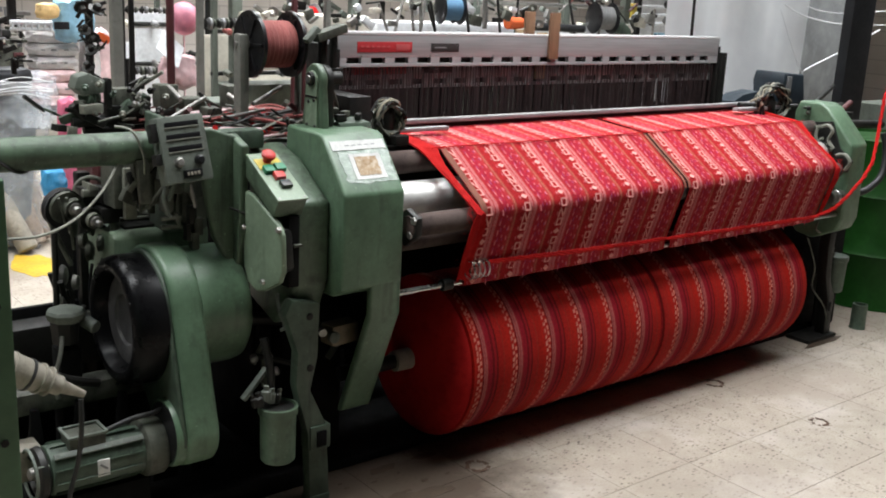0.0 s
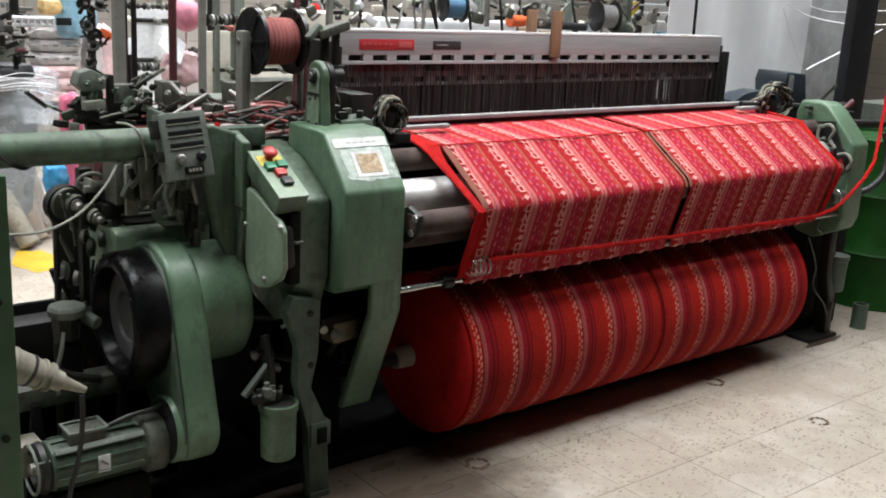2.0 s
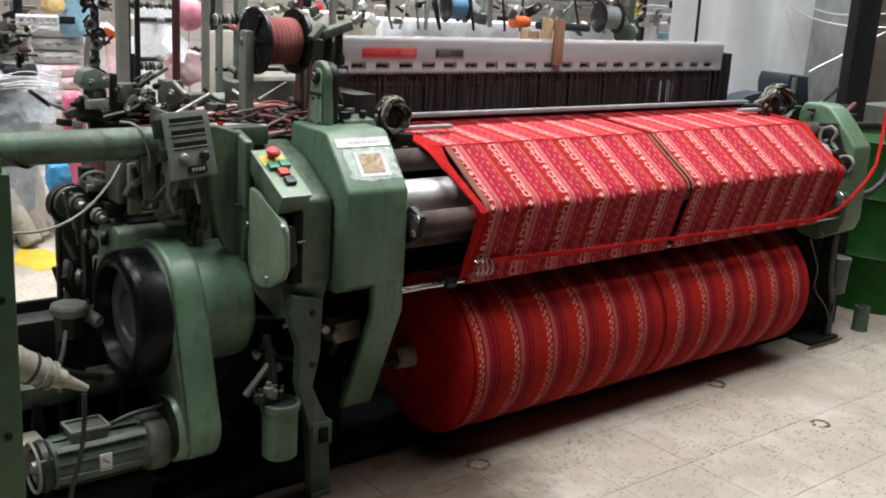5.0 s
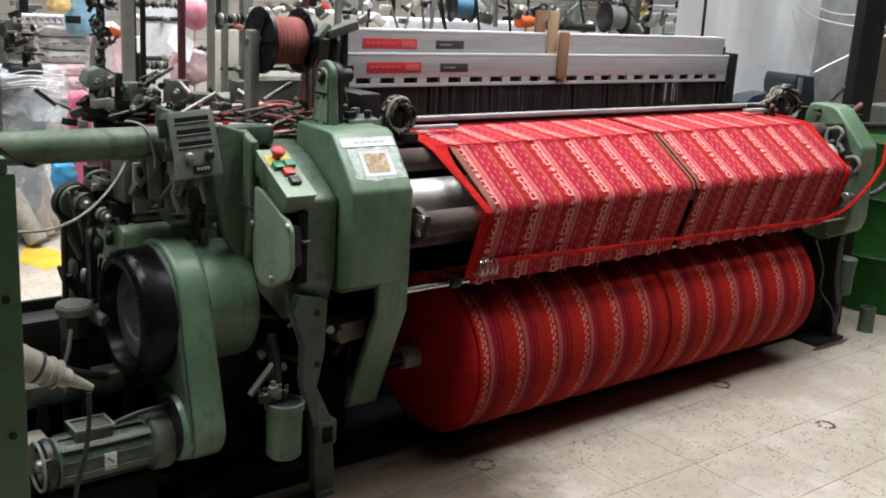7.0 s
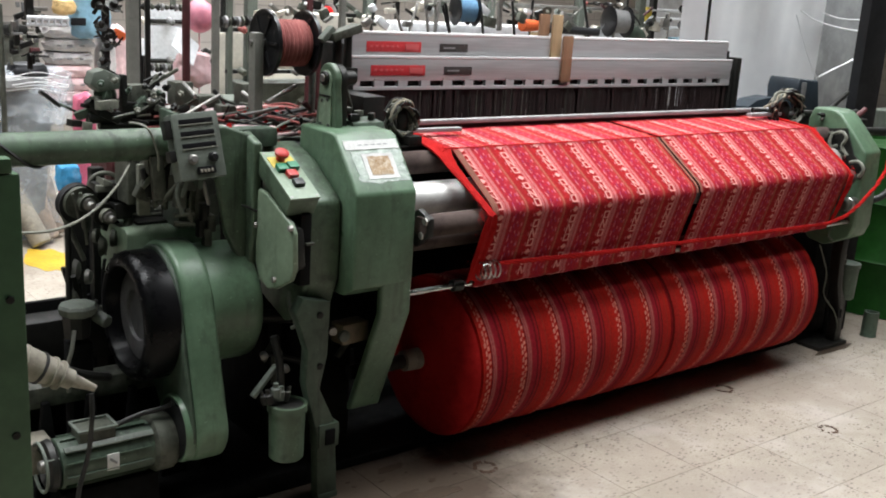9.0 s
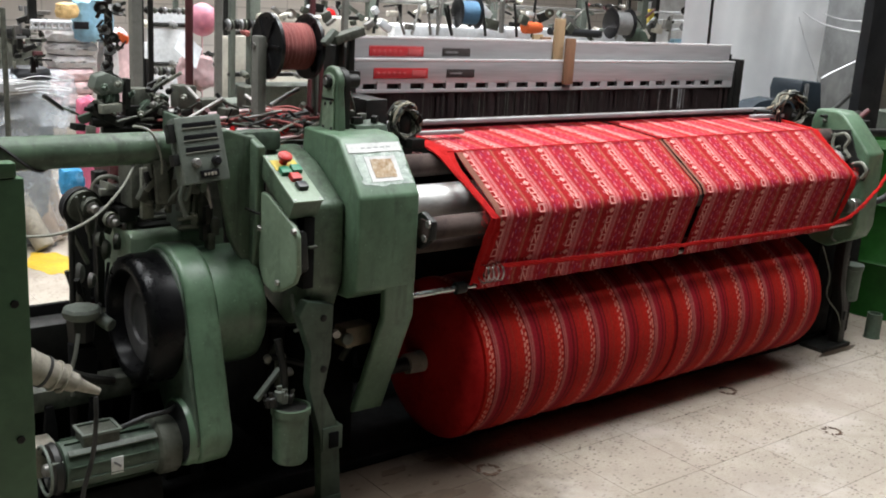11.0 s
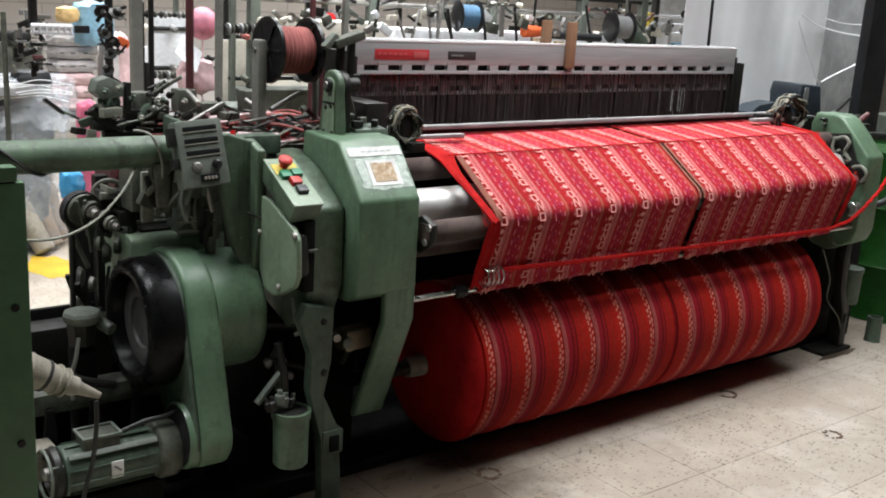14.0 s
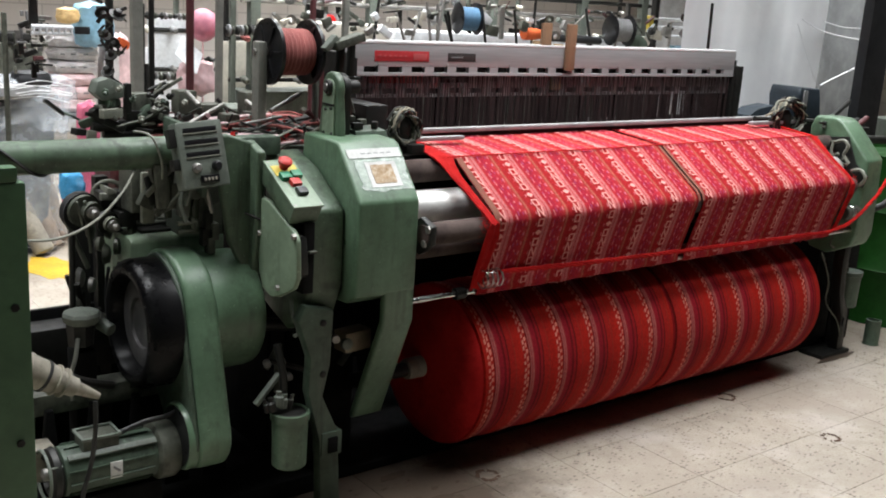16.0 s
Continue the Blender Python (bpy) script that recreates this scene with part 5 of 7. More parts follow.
for a, b in (((1.016, 2.760, 0.807), (1.067, 2.760, 0.852)), ((1.024, 2.780, 0.858), (1.063, 2.780, 0.907))):
    part("stand_box", box(a[0], b[0], a[1], a[1] + 0.06, a[2], b[2], 0.005), CAST, stand)
part("stand_head", box(0.985, 1.05, 2.82, 2.88, 0.82, 0.90, 0.006), CAST, stand)
part("stand_head_cap", box(0.98, 1.03, 2.80, 2.82, 0.88, 0.90, 0.003), MECH, stand)
rng = random.Random(11)
for k in range(30):
    p = Vector((rng.uniform(0.90, 1.08), rng.uniform(2.76, 2.84), rng.uniform(0.52, 0.86)))
    if k % 2:
        part("stand_gear", lathe(p, (0.8, -0.6, 0), [(0, 0.01), (0.004, rng.uniform(0.018, 0.035)), (0.016, rng.uniform(0.018, 0.035)), (0.02, 0.008)], 16), (CAST, GREASE, CAST, STEEL_DULL)[k % 4], stand)
    else:
        d = Vector((rng.uniform(-0.4, 0.4), 0.1, rng.uniform(-1, 1))).normalized() * rng.uniform(0.03, 0.08)
        part("stand_link", rod(p - d, p + d, rng.uniform(0.004, 0.009), 8), (CAST, GREASE)[k // 2 % 2], stand)
# back plate painted black for the dark behind the stand
part("stand_back", box(0.982, 1.235, 3.03, 3.05, 0.0, 0.742, 0.004), SHADE_BLACK, stand, "shade-black back plate")
cup = base("junction_cup", (0.867, 2.660, 0.515), "octagonal grey-green cup on a dark pedestal with a cable", "junction box")
part("cup_lid", lathe((0.870, 2.660, 0.574), (0, 0, 1), [(0, 0.038), (0.010, 0.050), (0.026, 0.053), (0.034, 0.047), (0.037, 0.02)], 8), GREY_GREEN, cup)
part("cup_body", lathe((0.867, 2.660, 0.515), (0, 0, 1), [(0, 0.035), (0.062, 0.04)], 8), CAST, cup)
part("cup_pedestal", box(0.84, 0.90, 2.63, 2.70, 0.0, 0.50, 0.006), SHADE_BLACK, cup)
part("cup_arm", rod((0.919, 2.660, 0.568), (0.938, 2.620, 0.555), 0.018, 12), GREY_GREEN, cup)
part("cup_cable", cable([(0.846, 2.620, 0.547), (0.831, 2.600, 0.500), (0.817, 2.600, 0.447), (0.820, 2.600, 0.381)], 0.006, 8), CABLE, cup)
part("lower_beam", box(0.55, 1.25, 2.86, 2.96, 0.36, 0.50, 0.01), CAST, loom)
part("lower_beam", box(0.45, 1.25, 2.62, 2.70, 0.34, 0.40, 0.008), GREASE, loom)
# base, ribs and screen carry the shade below the drive as black paint
part("base_plate", box(0.45, 1.5, 2.44, 3.3, 0.0, 0.06, 0.006), SHADE_BLACK, loom)
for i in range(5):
    part("base_rib", prism("y", 2.60, 2.62, [(0.72 + 0.12 * i, 0.06), (0.80 + 0.12 * i, 0.06), (0.77 + 0.12 * i, 0.36), (0.75 + 0.12 * i, 0.36)], 0.003), SHADE_BLACK, loom)
part("base_screen", box(0.45, 1.3, 2.99, 3.01, 0.0, 0.52, 0.003), SHADE_BLACK, loom)
part("drip_tray", box(0.62, 0.75, 2.52, 2.60, 0.20, 0.29, 0.006), NOZZLE, loom)

# suction nozzle on the neighbouring machine
near = base("neighbour_machine", (0.35, 1.85, 0), "tall plain green machine side panel with bolts", "machine cabinet")
part("side_panel", box(0.10, 0.497, 1.80, 1.835, 0.0, 1.145, 0.006), GREEN_MACHINE, near)
part("panel_return", box(0.10, 0.130, 1.835, 2.2, 0.0, 1.12, 0.006), GREEN_MACHINE, near)
part("panel_step", box(0.36, 0.484, 1.80, 1.835, 1.1455, 1.172, 0.004), GREEN_MACHINE, near)
for z in (0.66, 0.92):
    bolt(near, (0.470, 1.80, z), (0, -1, 0), 0.008, 0.006, CAST)
noz = base("suction_nozzle", (0.658, 2.340, 0.582), "soiled white plastic suction nozzle with a black strap", "nozzle")
A, B = Vector((0.609, 2.340, 0.606)), Vector((0.801, 2.340, 0.491))
ND = (B - A)
part("nozzle_cone", lathe(A, ND, [(-0.12, 0.042), (0.0, 0.042), (ND.length * 0.35, 0.037), (ND.length * 0.62, 0.023), (ND.length * 0.64, 0.025), (ND.length * 0.70, 0.024), (ND.length * 0.73, 0.017), (ND.length, 0.009)], 28), NOZZLE, noz)
part("nozzle_strap", lathe(A + ND * 0.30, ND, [(0, 0.036), (0.001, 0.0405), (0.008, 0.0395), (0.009, 0.034)], 28), CABLE_BLACK, noz)
for f in (0.10, 0.44, 0.54):
    part("nozzle_rib", lathe(A + ND * f, ND, [(0, 0.030), (0.001, 0.0425 - 0.020 * max(0.0, f - 0.25)), (0.006, 0.0422 - 0.020 * max(0.0, f - 0.25)), (0.007, 0.030)], 24), NOZZLE, noz)
part("nozzle_strut", cable([A + ND * 0.5, (0.754, 2.420, 0.521), (0.828, 2.500, 0.466), (0.912, 2.550, 0.425)], 0.012, 8), CAST, noz)

# ---- top of the loom's drive end ----
spool = base("yarn_spool", (1.53, 2.75, 1.10), "black flanged spool of dull rose yarn on a green post", "spool")
SX, SY, SZ = 1.475, 2.75, 1.310
for x in (SX, SX + 0.135):
    part("flange", lathe((x - 0.006, SY, SZ), (1, 0, 0), [(0, 0.03), (0.001, 0.06), (0.004, 0.088), (0.0, 0.098), (0.010, 0.100), (0.012, 0.09), (0.010, 0.03)], 44), BLACK, spool)
    for k in range(6):
        a = k * math.pi / 3
        part("flange_rib", block(Matrix.Translation((x - 0.007, SY + 0.055 * math.cos(a), SZ + 0.055 * math.sin(a))) @ Matrix.Rotation(a, 4, "X"), 0.006, 0.06, 0.008, 0.001), BLACK, spool)
part("yarn", lathe((SX + 0.006, SY, SZ), (1, 0, 0), [(0, 0.066)] + [(0.004 + 0.113 * k / 24, 0.069 + 0.002 * math.sin(k * 2.1)) for k in range(25)] + [(0.121, 0.066)], 40), ROSE_YARN, spool)
part("axle", rod((SX - 0.035, SY, SZ), (SX + 0.17, SY, SZ), 0.012, 12), STEEL_DULL, spool)
part("post", box(SX - 0.045, SX - 0.014, SY - 0.022, SY + 0.022, 1.02, SZ + 0.03, 0.008), POST_GREY, spool)
part("post", box(SX + 0.158, SX + 0.170, SY - 0.012, SY + 0.012, 1.02, SZ + 0.02, 0.006), GREY_GREEN, spool)
bolt(spool, (SX - 0.045, SY, SZ), (-1, 0, 0), 0.010, 0.008)

# dark table of the pick gear, littered with red yarn
part("gear_table", box(1.27, 1.90, 2.70, 3.25, 0.965, 1.005, 0.008), CAST, loom)
tangle = base("yarn_tangle", (1.5, 2.85, 1.03), "tangle of red and rose waste yarn over dark rods", "yarn waste")
rng = random.Random(21)
for k in range(110):
    p = Vector((rng.uniform(1.18, 1.82), rng.uniform(2.66, 3.1), rng.uniform(1.015, 1.085)))
    d = Vector((rng.uniform(-1, 1), rng.uniform(-0.6, 0.6), rng.uniform(-0.12, 0.12))).normalized() * rng.uniform(0.05, 0.16)
    e = Vector((rng.uniform(-0.02, 0.02), rng.uniform(-0.02, 0.02), rng.uniform(0, 0.012)))
    part("yarn_strand", cable([p - d, p + e, p + d], rng.uniform(0.003, 0.009), 6, 4), (ROSE_YARN, CAST, ROSE_YARN, GREASE, RED_YARN, MAROON, PINK_BAG)[k % 7], tangle)
for k in range(46):
    p = Vector((rng.uniform(1.12, 1.80), rng.uniform(2.72, 3.15), rng.uniform(1.01, 1.04)))
    part("gear_lug", block(Matrix.Translation(p) @ Matrix.Rotation(rng.uniform(-0.6, 0.6), 4, "Z"), rng.uniform(0.03, 0.10), rng.uniform(0.02, 0.05), rng.uniform(0.02, 0.06), 0.004), (CAST, GREASE, GREASE, STEEL_DULL)[k % 4], loom)
for p, q, r in (((1.157, 2.620, 1.115), (1.267, 2.620, 1.172), 0.006), ((1.260, 2.850, 1.180), (1.253, 2.750, 1.153), 0.007), ((1.469, 2.720, 1.136), (1.598, 2.780, 1.178), 0.007), ((1.426, 2.800, 1.158), (1.451, 2.750, 1.130), 0.007), ((1.357, 2.700, 1.101), (1.523, 2.750, 1.114), 0.005)):
    part("picking_rod", rod(p, q, r, 10), STEEL_DULL, loom)
for p, sx, sz in (((1.273, 2.900, 1.146), 0.06, 0.07), ((1.354, 2.900, 1.122), 0.07, 0.035), ((1.538, 3.000, 1.128), 0.05, 0.07), ((1.395, 2.850, 1.100), 0.05, 0.03)):
    part("gear_box", block(Matrix.Translation(p), sx, 0.06, sz, 0.006), GREASE, loom)

rng = random.Random(63)
for k in range(60):
    p = Vector((rng.uniform(1.20, 1.80), rng.uniform(2.64, 3.05), rng.uniform(1.03, 1.10)))
    d = Vector((rng.uniform(-1, 1), rng.uniform(-0.35, 0.35), rng.uniform(-0.25, 0.25))).normalized() * rng.uniform(0.03, 0.10)
    part("picking_wire", rod(p - d, p + d, rng.uniform(0.0025, 0.0055), 6), (CAST, GREASE, MAROON, CAST, MECH)[k % 5], loom)

# rocker casting beside the heald frames
ROCKER = [(2.552 + 0.046 * math.cos(radians(a)), 1.222 + 0.048 * math.sin(radians(a))) for a in range(-20, 201, 20)]
rocker = part("rocker_casting", prism("x", 1.572, 1.596, [(2.618, 1.05)] + ROCKER + [(2.500, 1.14), (2.492, 1.05)], 0.007, 3), GREEN_WORN, loom, "worn green rocker casting with a round head")
part("rocker_plate", prism("x", 1.566, 1.573, [(2.585, 1.07)] + [(2.552 + (y - 2.552) * 0.7, 1.216 + (z - 1.222) * 0.7) for y, z in ROCKER] + [(2.520, 1.15), (2.516, 1.07)], 0.002, 1), GREEN_PALE, rocker, "pale scuffed face plate")
part("rocker_cheek", prism("x", 1.604, 1.626, [(2.612, 1.05)] + [(y + 0.012, z - 0.004) for y, z in ROCKER] + [(2.520, 1.05)], 0.005, 2), CAST, rocker, "black oily cheek")
part("rocker_boss", rod((1.556, 2.550, 1.226), (1.665, 2.550, 1.226), 0.021, 20), CAST, rocker)
part("rocker_pin", rod((1.552, 2.550, 1.226), (1.66, 2.550, 1.226), 0.012, 16), STEEL_DULL, rocker)
for y, z in ((2.535, 1.165), (2.565, 1.160), (2.528, 1.09), (2.572, 1.09)):
    bolt(rocker, (1.567, y, z), (-1, 0, 0), 0.006, 0.006, CAST)
part("rocker_strap", box(1.563, 1.567, 2.520, 2.580, 1.172, 1.178, 0.001), CAST, rocker)
part("rocker_link", block(Matrix.Translation((1.67, 2.66, 1.30)), 0.022, 0.02, 0.10, 0.003), CAST, loom)
part("rocker_link", block(Matrix.Translation((1.715, 2.67, 1.29)), 0.020, 0.02, 0.11, 0.003), CAST, loom)
part("rocker_head", block(Matrix.Translation((1.68, 2.64, 1.352)) @ Matrix.Rotation(-0.3, 4, "Y"), 0.105, 0.05, 0.026, 0.004), GREASE, loom)
part("rocker_head", block(Matrix.Translation((1.62, 2.64, 1.345)) @ Matrix.Rotation(-0.8, 4, "Y"), 0.055, 0.03, 0.018, 0.003), GREY_GREEN, loom)
part("rocker_base", block(Matrix.Translation((1.70, 2.68, 1.235)), 0.09, 0.05, 0.020, 0.003), CAST, loom)
part("upright_strap", box(1.652, 1.66, 2.76, 2.775, 1.0, 1.36, 0.002), GREY_GREEN, loom)
part("upright_strap", box(1.70, 1.712, 2.82, 2.84, 1.0, 1.36, 0.002), MAROON, loom)
small = part("small_box", prism("x", 1.640, 1.752, [(2.50, 1.05), (2.512, 1.098), (2.59, 1.106), (2.60, 1.04)], 0.005, 2), GREEN_DARK, loom, "small dark green box with a slot")
part("box_slot", box(1.668, 1.735, 2.496, 2.508, 1.060, 1.072, 0.001), SHADE_BLACK, small)
for k, (x, y, z) in enumerate(((1.655, 2.53, 1.112), (1.69, 2.56, 1.118), (1.725, 2.54, 1.112), (1.67, 2.585, 1.125))):
    part("box_fitting", block(Matrix.Translation((x, y, z)) @ Matrix.Rotation(0.4 * k, 4, "Z"), 0.034, 0.018, 0.020, 0.003), (CAST, GREASE)[k % 2], small)
part("dark_side_box", box(1.80, 1.885, 2.70, 2.90, 0.95, 1.15, 0.006), CAST, loom)
# frayed yarn bundles at both edges of the cloth
for nm, c, n, sc in (("frayed_bundle", Vector((1.850, 2.560, 1.098)), 24, 0.056), ("frayed_bundle", Vector((3.993, 2.620, 1.066)), 34, 0.085)):
    fb = base(nm, c - Vector((0, 0, 0.05)), "tangle of frayed beige yarn and wire at the cloth edge", "yarn waste")
    rng = random.Random(int(c.x * 100))
    for k in range(n):
        a0 = rng.uniform(0, 6.28)
        pts = []
        for j in range(6):
            a = a0 + j * 0.75
            pts.append(c + Vector((sc * (1.0 if n < 30 else 1.5) * math.cos(a) * rng.uniform(0.5, 1), rng.uniform(-0.03, 0.03), sc * 1.15 * math.sin(a) * rng.uniform(0.6, 1))))
        part("yarn_loop", cable(pts, rng.uniform(0.0025, 0.0065), 6, 4), (BEIGE_WIRE, CAST, MECH, CAST, GREASE)[k % 5], fb)
    part("yarn_knot", lathe(c - Vector((0, -0.02, 0.05)), (0, 0, 1), [(0, 0.02), (0.02, 0.035), (0.06, 0.035), (0.09, 0.02)], 12), CAST, fb)
part("edge_arm", rod((1.80, 2.62, 1.05), (1.99, 2.70, 1.058), 0.010, 10), CAST, loom)
part("edge_arm", rod((3.86, 2.70, 1.06), (4.2, 2.62, 1.05), 0.012, 10), CAST, loom)
part("edge_cutter", block(Matrix.Translation((1.87, 2.53, 1.035)), 0.05, 0.05, 0.03, 0.004), CAST, loom)

# valve block on the far left, above the tube
valve = base("valve_block", (1.063, 2.850, 1.076), "greasy green valve with a round cap and dark arms", "valve")
part("valve_cap", lathe((1.025, 2.850, 1.152), (-0.75, -0.65, 0.15), [(-0.03, 0.022), (0.0, 0.028), (0.012, 0.028), (0.014, 0.022), (0.026, 0.020), (0.028, 0.008)], 10), GREEN_DARK, valve)
part("valve_body", prism("y", 2.82, 2.88, [(0.974, 2.820, 1.182)[::2], (0.985, 2.820, 1.215)[::2], (1.016, 2.820, 1.224)[::2], (1.063, 2.820, 1.202)[::2], (1.059, 2.820, 1.168)[::2], (0.998, 2.820, 1.160)[::2]], 0.006, 2), GREY_GREEN, valve)
part("valve_body", block(Matrix.Translation((1.123, 2.880, 1.147)) @ Matrix.Rotation(0.3, 4, "Z"), 0.062, 0.05, 0.058, 0.006), GREASE, valve)
rngv = random.Random(3)
for k in range(46):
    p = Vector((rngv.uniform(0.90, 1.28), rngv.uniform(2.80, 2.95), 1.055 + 0.09 * rngv.random() ** 1.5))
    m = Matrix.Translation(p) @ Matrix.Rotation(rngv.uniform(-0.7, 0.7), 4, "Y") @ Matrix.Rotation(rngv.uniform(-0.6, 0.6), 4, "Z")
    part("valve_fitting", block(m, rngv.uniform(0.012, 0.07), rngv.uniform(0.01, 0.03), rngv.uniform(0.006, 0.026), 0.002), (CAST, GREASE, CAST, MECH, GREEN_DARK, CAST, MAROON)[k % 7], valve)
for k in range(26):
    p = Vector((rngv.uniform(0.97, 1.25), rngv.uniform(2.78, 2.86), rngv.uniform(1.09, 1.21)))
    if k % 2:
        part("valve_nut", lathe(p, (rngv.uniform(-1, 1), -0.8, rngv.uniform(-0.6, 0.6)), [(0, 0.006), (0.001, 0.010), (0.010, 0.010), (0.012, 0.006), (0.024, 0.005)], 6), (MECH, CAST, STEEL_DULL, GREEN_DARK)[k // 2 % 4], valve)
    else:
        d = Vector((rngv.uniform(-1, 1), rngv.uniform(-0.3, 0.3), rngv.uniform(-0.7, 0.7))).normalized() * rngv.uniform(0.015, 0.045)
        part("valve_link", rod(p - d, p + d, rngv.uniform(0.003, 0.006), 6), (CAST, MECH, GREASE)[k // 2 % 3], valve)
part("valve_neck", block(Matrix.Translation((1.071, 2.830, 1.166)), 0.016, 0.03, 0.085, 0.004), CAST, valve)
for p, q, r in (((0.975, 2.850, 1.084), (1.214, 2.850, 1.090), 0.016), ((0.977, 2.850, 1.135), (1.007, 2.850, 1.094), 0.016), ((1.006, 2.850, 1.063), (1.205, 2.850, 1.059), 0.012), ((1.168, 2.900, 1.148), (1.208, 2.900, 1.189), 0.006), ((1.171, 2.850, 1.088), (1.241, 2.850, 1.102), 0.010)):
    part("valve_arm", rod(p, q, r, 12), CAST, valve)
part("valve_stem", block(Matrix.Translation((1.130, 2.850, 1.114)), 0.12, 0.04, 0.03, 0.005), CAST, valve)
part("valve_post", box(1.07, 1.11, 2.84, 2.90, 0.78, 1.10, 0.005), CAST, valve)

# ---- right end of the loom ----
part("hook_plate", prism("x", 4.108, 4.1195, [(4.108, 2.485, 1.003)[1:], (4.108, 2.383, 1.017)[1:], (4.108, 2.332, 0.906)[1:], (4.108, 2.266, 0.859)[1:], (4.108, 2.284, 0.807)[1:], (4.108, 2.429, 0.858)[1:]], 0.003), CAST, loom)
for pts in (((4.090, 2.434, 0.996), (4.085, 2.440, 0.950), (4.090, 2.422, 0.903)), ((4.090, 2.432, 0.986), (4.080, 2.385, 1.001), (4.080, 2.360, 0.977), (4.085, 2.378, 0.940), (4.090, 2.351, 0.904)), ((4.090, 2.333, 0.877), (4.080, 2.286, 0.887), (4.080, 2.260, 0.857), (4.090, 2.284, 0.821))):
    part("hook", cable(list(pts), 0.0075, 8), MECH, loom)
rng = random.Random(88)
for k in range(12):
    y = rng.uniform(2.36, 2.52)
    part("inner_fitting", lathe((4.118, y, 0.86 + 0.9 * (y - 2.30) * 0.8 + rng.uniform(-0.05, 0.05)), (-1, rng.uniform(-0.4, 0.4), rng.uniform(-0.3, 0.3)), [(0, 0.010), (0.012, 0.010), (0.014, 0.006), (0.034, 0.005)], 8), (CAST, GREASE, MECH)[k % 3], right_cover)
part("roller_end", rod((4.02, 2.30, 0.70), (4.12, 2.30, 0.70), 0.028, 20), GREASE, loom)
part("roller_ring", rod((4.06, 2.30, 0.70), (4.075, 2.30, 0.70), 0.033, 20), STEEL, loom)
part("edge_wire", cable([(4.05, 2.34, 0.66), (4.0, 2.32, 0.60), (3.99, 2.32, 0.56), (4.03, 2.32, 0.54)], 0.004, 6), GREASE, loom)
rp = base("oil_pot", (4.29, 2.4, 0.2), "dull green oil pot beside the far loom leg", "oil pot")
part("pot_body", lathe((4.341, 2.400, 0.208), (0, 0, 1), [(0, 0.040), (0.006, 0.046), (0.15, 0.050), (0.152, 0.055), (0.172, 0.055), (0.174, 0.048)], 28), GREEN_DARK, rp)
part("pot_fitting", lathe((4.279, 2.400, 0.384), (0.2, 0, 1), [(0, 0.02), (0.02, 0.02), (0.024, 0.012), (0.045, 0.012)], 12), GREASE, rp)
thing("frayed_wire", cable([(3.952, 2.330, 0.523), (3.991, 2.330, 0.468), (4.062, 2.340, 0.370), (4.080, 2.350, 0.276), (4.197, 2.350, 0.172), (4.246, 2.350, 0.090)], 0.0036, 6), GREASE, "thin frayed grey wire hanging beside the far loom leg", "wire")
drum = base("steel_drum", (5.10, 2.62, 0), "bright green steel oil drum with rolling hoops", "drum")
part("drum_shell", lathe((5.10, 2.62, 0), (0, 0, 1), [(0, 0.28), (0.006, 0.293), (0.02, 0.288), (0.27, 0.288), (0.285, 0.298), (0.30, 0.288), (0.57, 0.288), (0.585, 0.298), (0.60, 0.288), (0.85, 0.288), (0.865, 0.293), (0.87, 0.27), (0.855, 0.265)], 56), GREEN_DRUM, drum)
part("drum_bung", lathe((5.10 - 0.20, 2.62 - 0.21, 0.44), (-0.7, -0.72, 0), [(0, 0.022), (0.008, 0.022), (0.012, 0.016)], 14), GREEN_DARK, drum)
thing("pipe_stub", lathe((4.547, 2.357, 0.000), (0, 0, 1), [(0, 0.040), (0.006, 0.036), (0.115, 0.035), (0.12, 0.036), (0.121, 0.028), (0.06, 0.027)], 24), GREEN_DARK, "short grey-green pipe stub standing on the floor", "pipe")
for p, q, r, mt in (((4.28, 2.60, 1.05), (4.95, 2.9, 1.10), 0.012, CAST), ((4.3, 2.56, 1.03), (4.8, 2.75, 1.02), 0.018, CAST), ((4.35, 2.5, 0.98), (4.75, 2.5, 0.96), 0.02, CAST), ((4.5, 2.6, 1.0), (4.62, 2.6, 1.06), 0.014, MAROON)):
    part("side_bar", rod(p, q, r, 12), mt, loom)
part("side_arm", block(Matrix.Translation((4.55, 2.62, 0.97)), 0.16, 0.08, 0.09, 0.008), CAST, loom)
part("side_box", box(4.42, 4.66, 2.6, 2.8, 0.6, 0.94, 0.01), CAST, loom)
part("side_guard", box(4.40, 4.95, 2.95, 2.97, 0.05, 0.92, 0.004), SHADE_BLACK, loom)
thing("black_hose", cable([(4.52, 2.36, 0.95), (4.53, 2.34, 0.86), (4.50, 2.33, 0.76), (4.42, 2.34, 0.70), (4.36, 2.36, 0.68)], 0.016, 10), CABLE_BLACK, "black hose curving down behind the far cover", "hose")

